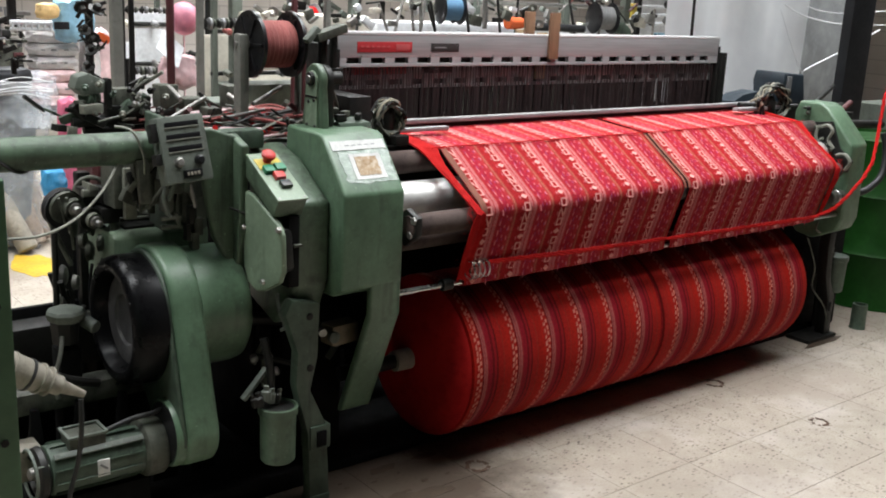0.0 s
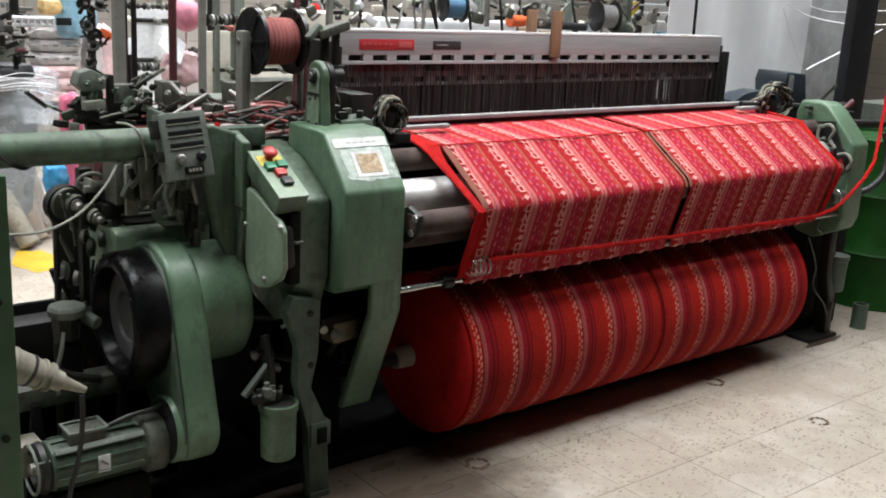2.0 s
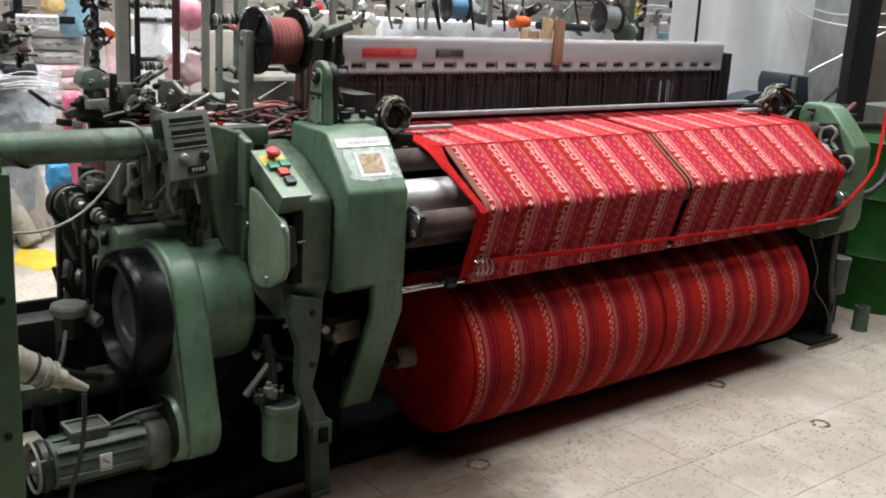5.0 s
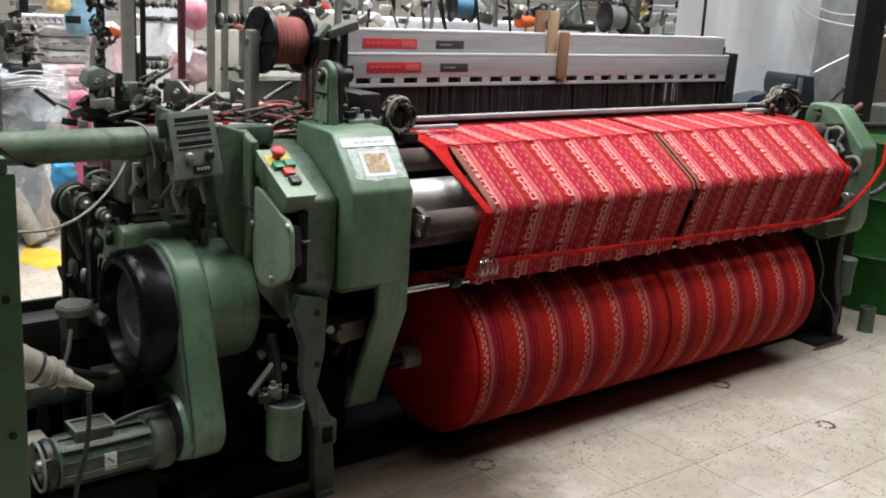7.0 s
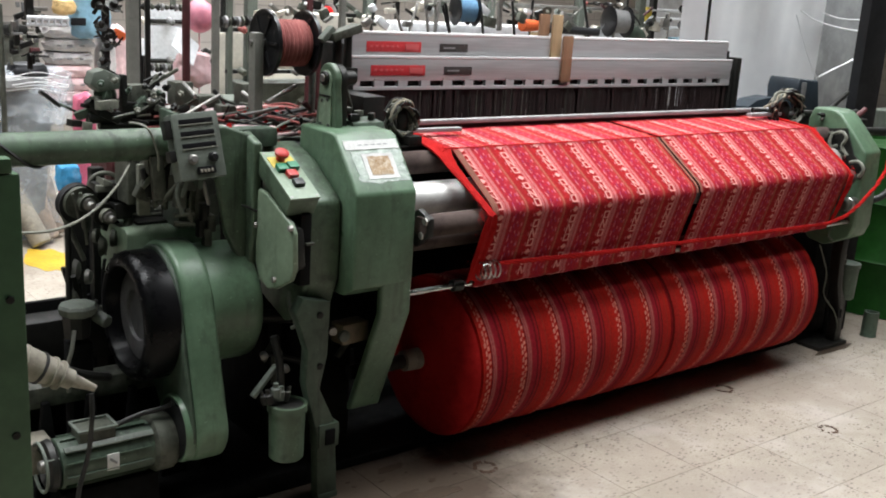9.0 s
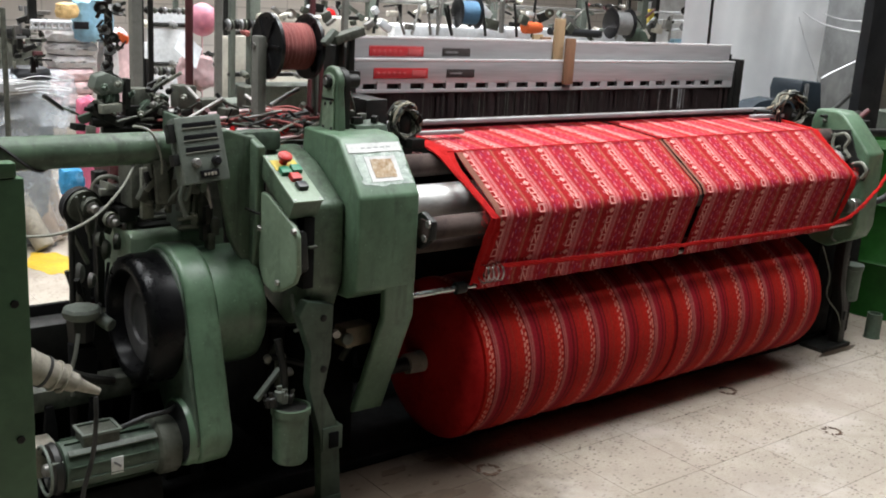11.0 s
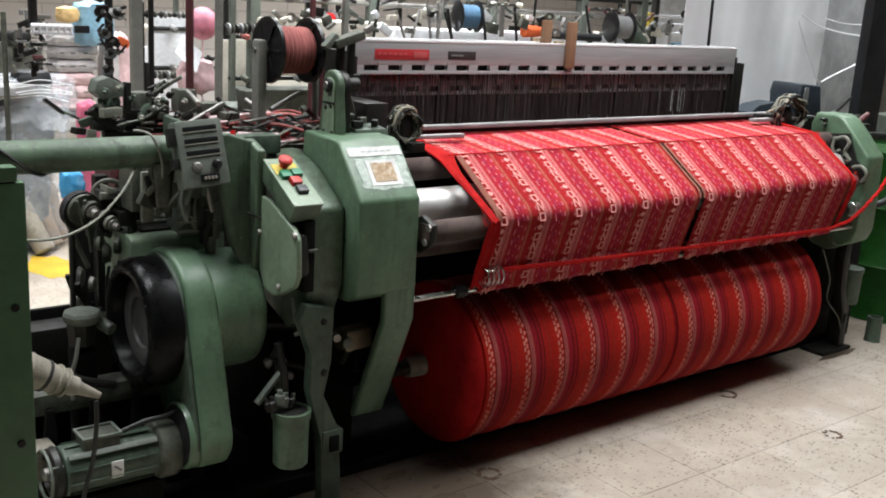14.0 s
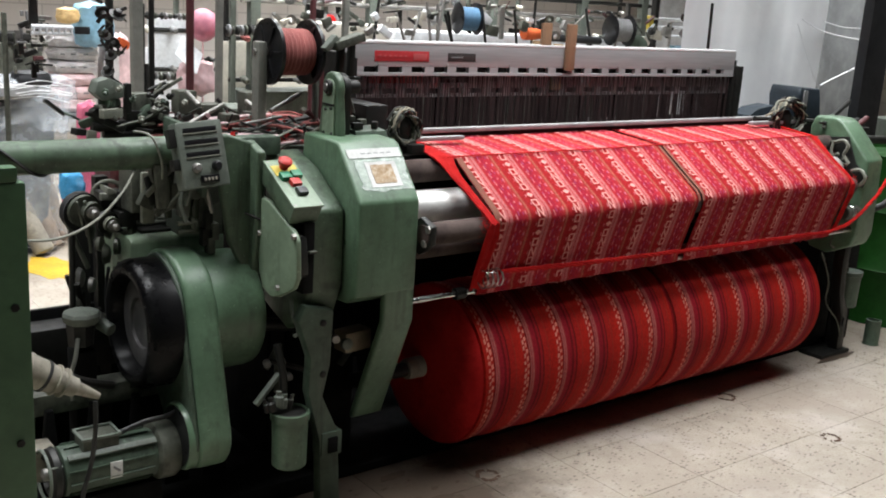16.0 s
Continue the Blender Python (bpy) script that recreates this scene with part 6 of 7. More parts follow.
# ---- floor marks ----
def ring_mark(p, r, label):
    bm = bmesh.new()
    rng2 = random.Random(int(p[0] * 97))
    for k in range(26):
        a0, a1 = 2 * math.pi * k / 26, 2 * math.pi * (k + 0.94) / 26
        ro = [r * rng2.uniform(0.86, 1.12) for _ in range(2)]
        ri = [r * rng2.uniform(0.58, 0.78) for _ in range(2)]
        if rng2.random() < 0.16:
            continue
        q = [(ro[0], a0), (ro[1], a1), (ri[1], a1), (ri[0], a0)]
        lo = [bm.verts.new((p[0] + d * math.cos(a), p[1] + d * math.sin(a), 0.0004)) for d, a in q]
        hi = [bm.verts.new((v.co.x, v.co.y, 0.0022)) for v in lo]
        bm.faces.new(hi)
        for i in range(4):
            bm.faces.new((lo[i], lo[(i + 1) % 4], hi[(i + 1) % 4], hi[i]))
    bmesh.ops.recalc_face_normals(bm, faces=bm.faces)
    return thing("rust_ring", bm, RUST, label, "floor stain")


ring_mark((3.342, 1.819, 0.000), 0.036, "rusty ring mark of an old bolt hole on the floor")
ring_mark((3.322, 2.278, 0.000), 0.040, "rusty ring mark of an old bolt hole on the floor")
ring_mark((2.030, 2.246, 0.000), 0.042, "rusty ring mark of an old bolt hole on the floor")


def blot(name, cx, cy, rx, ry, material, label, seed, h=0.0016):
    bm = bmesh.new()
    rng2 = random.Random(seed)
    ph = [rng2.uniform(0, 6.28) for _ in range(5)]
    lo, hi = [], []
    for k in range(60):
        a = 2 * math.pi * k / 60
        r = 1 + sum(0.16 / (j + 1) * math.sin((j * 2 + 2) * a + ph[j]) for j in range(5))
        lo.append(bm.verts.new((cx + rx * r * math.cos(a), cy + ry * r * math.sin(a), 0.0003)))
        hi.append(bm.verts.new((cx + rx * r * math.cos(a), cy + ry * r * math.sin(a), h)))
    bm.faces.new(hi)
    for i in range(60):
        j = (i + 1) % 60
        bm.faces.new((lo[i], lo[j], hi[j], hi[i]))
    bmesh.ops.recalc_face_normals(bm, faces=bm.faces)
    return thing(name, bm, material, label, "floor stain")


rng = random.Random(77)
for k in range(18):
    r = 0.006 + 0.02 * rng.random() ** 2
    blot("oil_stain", 1.40 + 0.55 * rng.random() ** 1.4, 2.22 + 0.24 * rng.random(), r * rng.uniform(1, 2), r * 0.8, OIL, "dark oil drips on the floor beside the loom leg", 100 + k, 0.0008 + 0.00006 * k)
for k, (cx, cy, rx, ry) in enumerate(((1.66, 2.20, 0.10, 0.05), (1.80, 2.19, 0.07, 0.03), (1.60, 2.10, 0.05, 0.03))):
    blot("oil_stain", cx, cy, rx, ry, OIL, "brown soaked-in oil stain on the floor beside the leg", 60 + k, 0.0010 + 0.0002 * k)
blot("oil_stain", 4.20, 2.325, 0.13, 0.022, OIL, "dark oil smear beside the loom foot", 8)
blot("yellow_mark", 1.58, 5.25, 0.10, 0.27, YELLOW_FLOOR, "worn yellow painted floor mark", 4)

# ---- behind the loom ----
def post(x, y, z1, w, material, label, z0=0.0):
    return thing("machine_post", box(x - w / 2, x + w / 2, y - w / 2, y + w / 2, z0, z1, 0.004), material, label, "post")


thing("warp_rod", rod((1.292, 2.9, 1.02), (1.292, 2.9, 2.3), 0.012, 14), MAROON, "thin upright maroon steel rod", "rod")
post(1.245, 3.2, 2.4, 0.034, POST_GREY, "tall grey-green steel machine post")
post(1.315, 3.25, 1.9, 0.016, CAST, "thin black steel machine post")
post(1.53, 3.2, 2.4, 0.022, POST_GREY, "tall grey-green steel machine post")
post(2.09, 3.3, 2.4, 0.022, POST_GREY, "tall dark green steel machine post")
post(1.92, 3.25, 2.2, 0.018, MAROON, "thin maroon steel machine post")


def bobbin(name, c, axis, r, w, yarn, core, label, group=""):
    b = base(name, Vector(c) - Vector((0, 0, r)), label, "bobbin", group)
    ax = Vector(axis).normalized()
    o = Vector(c) - ax * w / 2
    part("flange", lathe(o, ax, [(0, r * 0.3), (0.002, r * 0.9), (0.006, r), (0.010, r * 0.95), (0.008, r * 0.3)], 28), core, b)
    part("flange", lathe(o + ax * w, ax, [(0, r * 0.3), (0.002, r * 0.9), (0.006, r), (0.010, r * 0.95), (0.008, r * 0.3)], 28), core, b)
    part("yarn", lathe(o + ax * 0.008, ax, [(0, r * 0.7), (0.002, r * 0.74), (w - 0.012, r * 0.74), (w - 0.01, r * 0.7)], 28), yarn, b)
    return b


def cone(c, r, h, material, label, axis=(0, 0, 1)):
    return thing("yarn_cone", lathe(c, axis, [(0, r * 0.8), (0.006, r), (h * 0.2, r), (h * 0.9, r * 0.55), (h * 0.92, r * 0.3), (h, r * 0.25)], 24), material, label, "yarn cone", "cones of yarn")


# rear loom: white beam, guards, posts, bobbins
rear = base("rear_loom", (4.0, 5.0, 0), "second loom behind with white beam covers and grey frame", "loom")
part("beam_cover", box(3.25, 5.3, 4.62, 4.85, 1.10, 1.305, 0.02), WHITE, rear)
part("beam_cover", box(2.55, 3.20, 4.60, 4.9, 1.05, 1.33, 0.02), CREAM, rear)
part("rear_frame", box(2.5, 5.6, 4.9, 5.1, 0.5, 0.95, 0.02), GREY_GREEN, rear)
for x in (2.55, 3.3, 4.2, 5.0, 5.6):
    part("rear_post", box(x, x + 0.06, 4.95, 5.0, 0, 1.9, 0.005), GREY_GREEN, rear)
for z in (1.52, 1.68, 1.42):
    part("rear_rail", rod((2.5, 4.97, z), (5.7, 4.97, z), 0.014, 10), (CAST, MAROON, STEEL_DULL)[int(z * 10) % 3], rear)
rng = random.Random(33)
for k in range(44):
    x = rng.uniform(2.5, 5.6)
    p = (x, rng.uniform(4.45, 4.6), rng.uniform(1.30, 1.40))
    part("rear_fitting", block(Matrix.Translation(p) @ Matrix.Rotation(rng.uniform(-0.8, 0.8), 4, "Y"), rng.uniform(0.02, 0.10), 0.03, rng.uniform(0.01, 0.06), 0.003), (CAST, STEEL_DULL, WHITE, GREASE, CREAM)[k % 5], rear)
for k in range(16):
    x = rng.uniform(2.5, 5.5)
    part("rear_needle", rod((x, 4.5, 1.26), (x + rng.uniform(-0.06, 0.06), 4.52, rng.uniform(1.4, 1.6)), 0.008, 8), (CAST, STEEL_DULL)[k % 2], rear)
rng = random.Random(70)
for k in range(60):
    x, z = rng.uniform(2.5, 5.5), rng.uniform(1.30, 1.50)
    if k % 3 == 0:
        part("rear_guide", lathe((x, rng.uniform(4.46, 4.60), z), (rng.uniform(-1, 1), -0.6, rng.uniform(-0.4, 0.4)), [(0, 0.008), (0.003, 0.026), (0.010, 0.028), (0.014, 0.012), (0.05, 0.010)], 12), (CAST, GREASE, STEEL_DULL, GREY)[k % 4], rear)
    elif k % 3 == 1:
        part("rear_link", rod((x, 4.52, z), (x + rng.uniform(-0.16, 0.16), 4.54, z + rng.uniform(-0.10, 0.10)), rng.uniform(0.004, 0.009), 6), (CAST, STEEL_DULL, CAST, MAROON)[k % 4], rear)
    else:
        part("rear_bracket", block(Matrix.Translation((x, 4.56, z - 0.04)) @ Matrix.Rotation(rng.choice((0.0, 1.57, 0.5)), 4, "Y"), rng.uniform(0.03, 0.09), 0.03, rng.uniform(0.012, 0.030), 0.003), (GREASE, CAST, GREY_GREEN)[k % 3], rear)
part("rear_foot", box(2.5, 2.62, 4.8, 5.2, 0, 0.5, 0.01), GREY_GREEN, rear)
part("rear_foot", box(5.5, 5.62, 4.8, 5.2, 0, 0.5, 0.01), GREY_GREEN, rear)
bobbin("rear_bobbin", (3.605, 4.450, 1.389), (0.95, -0.22, 0), 0.085, 0.12, mat("dusty_blue_yarn", (0.075, 0.17, 0.28), 0.8, 0.0, (0.03, 0.07, 0.12), 0.4, 160, 0.6), BLACK, "black flanged bobbin of blue yarn", "bobbins on the rear loom")
bobbin("rear_bobbin", (4.831, 4.450, 1.362), (0.95, -0.22, 0), 0.095, 0.13, GREY, BLACK, "black flanged bobbin of grey yarn", "bobbins on the rear loom")
bobbin("rear_bobbin", (2.981, 4.900, 1.320), (0.9, 0.2, 0), 0.06, 0.08, RED_YARN, GREY, "small bobbin of red yarn", "bobbins on the rear loom")
bobbin("rear_bobbin", (5.011, 4.450, 1.267), (0.7, 0.6, 0), 0.07, 0.10, DARK, GREEN_DARK, "small dark green flanged bobbin", "bobbins on the rear loom")
part("yarn_cone", lathe((4.083, 4.500, 1.317), (1, 0.1, 0), [(0, 0.03), (0.006, 0.036), (0.1, 0.034), (0.14, 0.028)], 20), ORANGE, rear, "bright orange yarn cone on its side")
part("dark_roller", rod((4.288, 4.500, 1.301), (4.725, 4.500, 1.291), 0.024, 14), DARK, rear)
part("steel_pin", rod((3.911, 4.500, 1.282), (3.905, 4.500, 1.464), 0.016, 10), STEEL_DULL, rear)
# wall boards and shelves far behind; the last board is added to brighten the rack
for i, (a, b, mt) in enumerate((((2.258, 5.600, 0.938), (2.483, 5.600, 1.285), WHITE), ((2.512, 5.200, 0.859), (2.742, 5.200, 1.189), CREAM), ((2.897, 5.400, 0.811), (3.279, 5.400, 1.007), CREAM), ((2.192, 6.200, 0.669), (2.523, 6.200, 1.078), WHITE), ((6.659, 5.900, 1.088), (7.589, 5.900, 1.637), WHITE))):
    thing("wall_board", box(a[0], b[0], a[1], a[1] + 0.03, 0.3, b[2], 0.006), mt, "pale flat panel behind", "panel")
shelf = base("pipe_rack", (6.243, 5.200, 1.224), "rack of pale horizontal pipes and odds and ends", "rack")
for z in (10, 30, 52):
    part("rack_pipe", rod((5.927, 5.200, 1.385)[:2] + (1.433 - 0.003 * (z - 10),), (6.587, 5.200, 1.402)[:2] + (1.433 - 0.003 * (z - 10),), 0.012, 10), WHITE, shelf)
part("rack_post", box(6.022, 6.022 + 0.04, 5.19, 5.24, 0, 1.6, 0.004), CAST, shelf)
part("rack_post", box(6.518, 6.518 + 0.04, 5.19, 5.24, 0, 1.6, 0.004), GREY, shelf)
part("yellow_clamp", block(Matrix.Translation((5.857, 5.100, 1.389)), 0.05, 0.04, 0.13, 0.006), YELLOW, shelf)
part("blue_bundle", block(Matrix.Translation((6.189, 5.100, 1.222)), 0.12, 0.06, 0.05, 0.01), BLUE_BAG, shelf)

# row of creel stands with bobbins on the far side
for n, (x, y) in enumerate(((2.75, 5.0), (2.45, 5.6), (3.0, 6.3), (4.4, 6.6), (5.8, 6.8), (7.2, 6.9))):
    cr = base("creel_stand", (x, y, 0), "steel creel stand carrying small bobbins and guides", "creel", "creel stands")
    for dx in (-0.28, 0.28):
        part("creel_post", box(x + dx - 0.015, x + dx + 0.015, y - 0.015, y + 0.015, 0, 2.3, 0.003), (GREY_GREEN, CAST)[n % 2], cr)
    for z in (1.0, 1.22, 1.44, 1.66):
        part("creel_rail", rod((x - 0.3, y, z), (x + 0.3, y, z), 0.012, 8), CAST, cr)
        for k in range(4):
            xx = x - 0.24 + 0.16 * k
            part("creel_bobbin", lathe((xx, y - 0.10, z), (0.2, 1, 0.1), [(0, 0.01), (0.01, 0.018), (0.08, 0.018), (0.09, 0.01)], 10), (STEEL_DULL, CAST, GREY, GREASE, BLACK, ROSE_YARN, CREAM)[(k * 3 + n + int(z * 10)) % 7], cr)

# bags and balloons
def bag(name, c, rx, ry, rz, material, label, seed, rough=0.12):
    bm = bmesh.new()
    bmesh.ops.create_icosphere(bm, subdivisions=4, radius=1.0)
    for v in bm.verts:
        d = v.co.copy()
        k = 1 + rough * noise.noise(d * 2.2 + Vector((seed, 0, 0))) + rough * 0.5 * noise.noise(d * 6 + Vector((0, seed, 0)))
        s = max(abs(d.x), abs(d.y), abs(d.z))
        d = d * (0.55 + 0.45 / max(s, 0.2)) if rough > 0.05 else d
        v.co = Vector(c) + Vector((d.x * rx, d.y * ry, d.z * rz)) * k
    return thing(name, bm, material, label, "bag" if "bag" in name else name.split("_")[-1])


bag("pink_balloon", (1.842, 4.000, 1.325), 0.062, 0.06, 0.068, mat("milky_pink_plastic", (0.74, 0.27, 0.36), 0.4, 0.0, (0.78, 0.45, 0.5), 0.5, 30, 0.4), "round pink balloon of yarn in plastic", 1, 0.02)
thing("balloon_string", rod(Vector((1.864, 4.050, 1.249)) - Vector((0, 0, 0.25)), Vector((1.864, 4.050, 1.249)) + Vector((0, 0, 0.03)), 0.004, 6), PINK_BAG, "thin pink string below the balloon", "string")
bag("plastic_bag", (1.814, 4.000, 1.110), 0.075, 0.05, 0.07, PINK_BAG, "pale pink translucent plastic bag", 2, 0.2)
paper = prism("y", -0.001, 0.001, [(1.756, 0.087), (1.705, 0.005), (1.777, -0.087), (1.826, 0.005)], 0.0004, 1)
paper.transform(Matrix.Translation((0, 3.965, 1.204)) @ Matrix.Rotation(radians(-32), 4, "X"))
thing("paper_sheet", paper, WHITE, "white paper sheet leaning on the plastic bag", "paper")
PALE_BAG = mat("pale_grey_plastic_bag", (0.60, 0.575, 0.57), 0.35, 0.0, (0.42, 0.30, 0.30), 0.5, 30, 0.5)
rng = random.Random(41)
for k in range(6):
    lab = ("flattened clear bag of pale pink yarn in a stack", "flattened pale grey bag of yarn in a stack")[k > 2]
    stacked = bag("yarn_bag", (2.02 + rng.uniform(-0.012, 0.012), 6.22, 0.733 + 0.076 * k), 0.140 + rng.uniform(-0.01, 0.01), 0.12, 0.043, (PINK_BAG, PALE_BAG)[k > 2], lab, 30 + k, 0.10)
    stacked["group"] = "stacked yarn bags"
    for q in range(3):
        u = 1.93 + 0.06 * q + rng.uniform(-0.01, 0.01)
        if k in (1, 3, 4):
            part("printed_bar", box(u, u + rng.uniform(0.012, 0.03), 6.094, 6.104, 0.730 + 0.076 * k, 0.738 + 0.076 * k, 0.001), GREY, stacked)
bag("yarn_bag", (2.225, 6.16, 0.93), 0.055, 0.06, 0.24, PALE_BAG, "tall pale bag of yarn standing beside the stack", 26, 0.12)
# dark box added in place of the dark, shadowed background
house = base("dark_backdrop", (1.85, 7.1, 0), "added dark backdrop with pale fittings far behind", "machine housing")
part("backdrop_body", box(1.55, 2.08, 6.95, 7.3, 0.0, 1.04, 0.015), GREASE, house)
part("backdrop_cap", box(1.60, 2.02, 6.97, 7.28, 1.04, 1.10, 0.015), CAST, house)
for k in range(16):
    part("backdrop_fitting", block(Matrix.Translation((rng.uniform(1.80, 2.06), 6.94, rng.uniform(0.74, 1.06))) @ Matrix.Rotation(rng.choice((0.0, 0.0, 1.57, 0.4)), 4, "Y"), rng.uniform(0.02, 0.12), 0.03, rng.uniform(0.008, 0.03), 0.003), (CREAM, CAST, STEEL_DULL, MAROON)[k % 4], house)
head = base("winding_head", (1.317, 4.600, 1.063), "cluttered dark winding head of a machine behind", "winding head")
ha, hb = Vector((1.248, 4.600, 1.068)), Vector((1.386, 4.600, 1.320))
part("head_post", rod((ha.x - 0.02, 4.64, 0), (ha.x - 0.02, 4.64, hb.z), 0.012, 8), GREASE, head)
rngh = random.Random(61)
for k in range(40):
    p = Vector((ha.x + (hb.x - ha.x) * rngh.random(), 4.6 + rngh.uniform(-0.05, 0.05), ha.z + (hb.z - ha.z) * rngh.random()))
    m = Matrix.Translation(p) @ Matrix.Rotation(rngh.choice((0.0, 0.05, 1.57, 1.5, -0.4)), 4, "Y")
    part("head_fitting", block(m, rngh.uniform(0.012, 0.07), 0.02, rngh.uniform(0.006, 0.022), 0.002), (CAST, MECH, GREASE, CAST, STEEL_DULL, CAST, GREY)[k % 7], head)
bag("yarn_bag", (2.117, 6.100, 1.212), 0.115, 0.09, 0.13, BLUE_BAG, "blue plastic yarn bag", 6, 0.12)
bag("yarn_bag", (1.938, 6.000, 1.263), 0.060, 0.06, 0.045, AMBER, "small amber yellow yarn bag", 9, 0.12)
bag("yarn_bag", (2.315, 6.200, 0.907), 0.055, 0.06, 0.26, PINK_BAG, "salmon pink hanging yarn bag", 7, 0.10)
bag("yarn_bag", (1.221, 3.600, 0.976), 0.036, 0.04, 0.09, PINK, "small bright pink yarn bag", 8, 0.10)
bag("yarn_bag", (1.281, 3.300, 0.787), 0.02, 0.03, 0.14, PINK, "narrow bright pink yarn bag", 12, 0.10)
bag("yarn_bag", (1.303, 3.900, 0.697), 0.08, 0.06, 0.16, PINK, "pink yarn bag behind the stand", 13, 0.12)
bag("yarn_bag", (1.159, 3.600, 0.766), 0.042, 0.04, 0.05, BLUE, "bright blue yarn bag", 14, 0.15)
thing("red_warp_reel", rod((1.266, 3.600, 0.826), (1.401, 3.600, 0.831), 0.10, 28), MAROON, "dark red warp reel behind the tube", "reel")
# plastic bin with a dark lid, and a bag of tubes on the floor far behind
tote = base("plastic_tote", (1.45, 5.75, 0), "translucent bluish plastic tote wrapped in clear film", "tote")
part("tote_body", prism("y", 5.55, 6.05, [(1.10, 0.0), (1.70, 0.0), (1.80, 0.84), (1.05, 0.84)], 0.02, 3), WRAP, tote)
part("tote_content", prism("y", 5.60, 6.0, [(1.14, 0.02), (1.66, 0.02), (1.74, 0.80), (1.10, 0.80)], 0.02, 2), mat("grey_blue_plastic", (0.13, 0.15, 0.165), 0.45, 0.0, (0.42, 0.46, 0.5), 0.35, 30, 0.3), tote)
part("tote_lid", lathe((1.42, 5.8, 0.85), (0, 0, 1), [(0, 0.32), (0.02, 0.34), (0.06, 0.33), (0.08, 0.28), (0.085, 0.1)], 36), GREY, tote)
drape = base("film_drape", (1.45, 5.75, 0.86), "crumpled milky plastic film draped over the tote", "plastic film")
rows = []
for j in range(13):
    v = j / 12
    rows.append([(1.10 + 0.72 * i / 24 + 0.01 * math.sin(j * 1.1 + i), 5.52 + (0.02 if v < 0.55 else 0.75 * (v - 0.55)) - 0.05 * (1 - min(v / 0.55, 1.0)) + 0.012 * math.sin(i * 1.1 + j * 0.5), 0.70 + 0.032 * math.sin(i * 0.55) * (1 - v) + 0.24 * min(v / 0.55, 1.0) + 0.012 * math.sin(i * 1.7 + j)) for i in range(25)])
part("film_sheet", sheet(rows, 0.002), WRAP, drape)
rng = random.Random(52)
# white strands drawn as the highlights on the film's creases
for k in range(7):
    z = 0.945 - 0.013 * k
    part("film_highlight", cable([(1.28, 5.49, z + rng.uniform(-0.01, 0.01)), (1.46, 5.475, z - 0.012 + rng.uniform(-0.012, 0.012)), (1.62, 5.475, z + rng.uniform(-0.015, 0.010)), (1.79, 5.50, z - 0.030 + rng.uniform(-0.02, 0.02))], rng.uniform(0.0010, 0.0020), 6, 6), FILM, drape, "thin white strand for a highlight on the film")
bag("dark_hose_coil", (1.607, 5.600, 0.945), 0.10, 0.08, 0.045, DARK, "dark rubber hose coil on the tote", 16, 0.10)
for k, (a, b) in enumerate((((1.601, 5.750, 0.450), (1.694, 5.600, 0.095)), ((1.472, 5.700, 0.421), (1.621, 5.500, 0.106)), ((1.708, 5.850, 0.427), (1.762, 5.700, 0.085)))):
    thing("cardboard_tube", rod(a, (b[0], b[1], 0.02), 0.055, 20), (CARDBOARD, NOZZLE, CARDBOARD)[k], "brown cardboard tube leaning in the plastic bag", "tube", "cardboard tubes")
bag("tube_bag", (1.78, 5.80, 0.25), 0.24, 0.14, 0.27, WRAP, "clear bluish plastic bag round cardboard tubes", 18, 0.15)
thing("grey_bin", prism("y", 3.95, 4.15, [(1.78, 0.0), (2.08, 0.0), (2.08, 0.985), (1.78, 0.985)], 0.01), GREY_GREEN, "grey-green machine housing under the pink bags", "machine housing")
bench = base("yarn_bench", (2.2, 6.25, 0), "thin grey steel bench carrying yarn bags", "bench")
part("bench_top", box(1.75, 2.75, 6.08, 6.42, 0.66, 0.69, 0.004), GREY, bench)
for bx in (1.80, 2.70):
    part("bench_leg", box(bx - 0.015, bx + 0.015, 6.30, 6.33, 0, 0.66, 0.003), CAST, bench)
# toothed rail and beaded guides above the bags
comb = base("guide_comb", (1.296, 4.200, 1.265), "white toothed guide rail on a machine behind", "guide rail")
part("comb_rail", rod((1.212, 4.200, 1.288), (1.374, 4.200, 1.286), 0.010, 8), WHITE, comb)
part("comb_rail", rod((1.211, 4.200, 1.262), (1.373, 4.200, 1.262), 0.007, 8), WHITE, comb)
for k in range(7):
    x = 24 + 10 * k
    part("comb_tooth", block(Matrix.Translation(Vector((1.220, 4.200, 1.275)) + Vector((0.0245 * k, 0, 0))), 0.008, 0.02, 0.035, 0.002), WHITE, comb)
part("comb_post", box(1.222, 1.222 + 0.03, 4.24, 4.27, 1.28, 4.0, 0.003), CAST, comb)
part("comb_tag", block(Matrix.Translation((1.411, 4.200, 1.278)), 0.06, 0.01, 0.03, 0.002), DARK, comb)
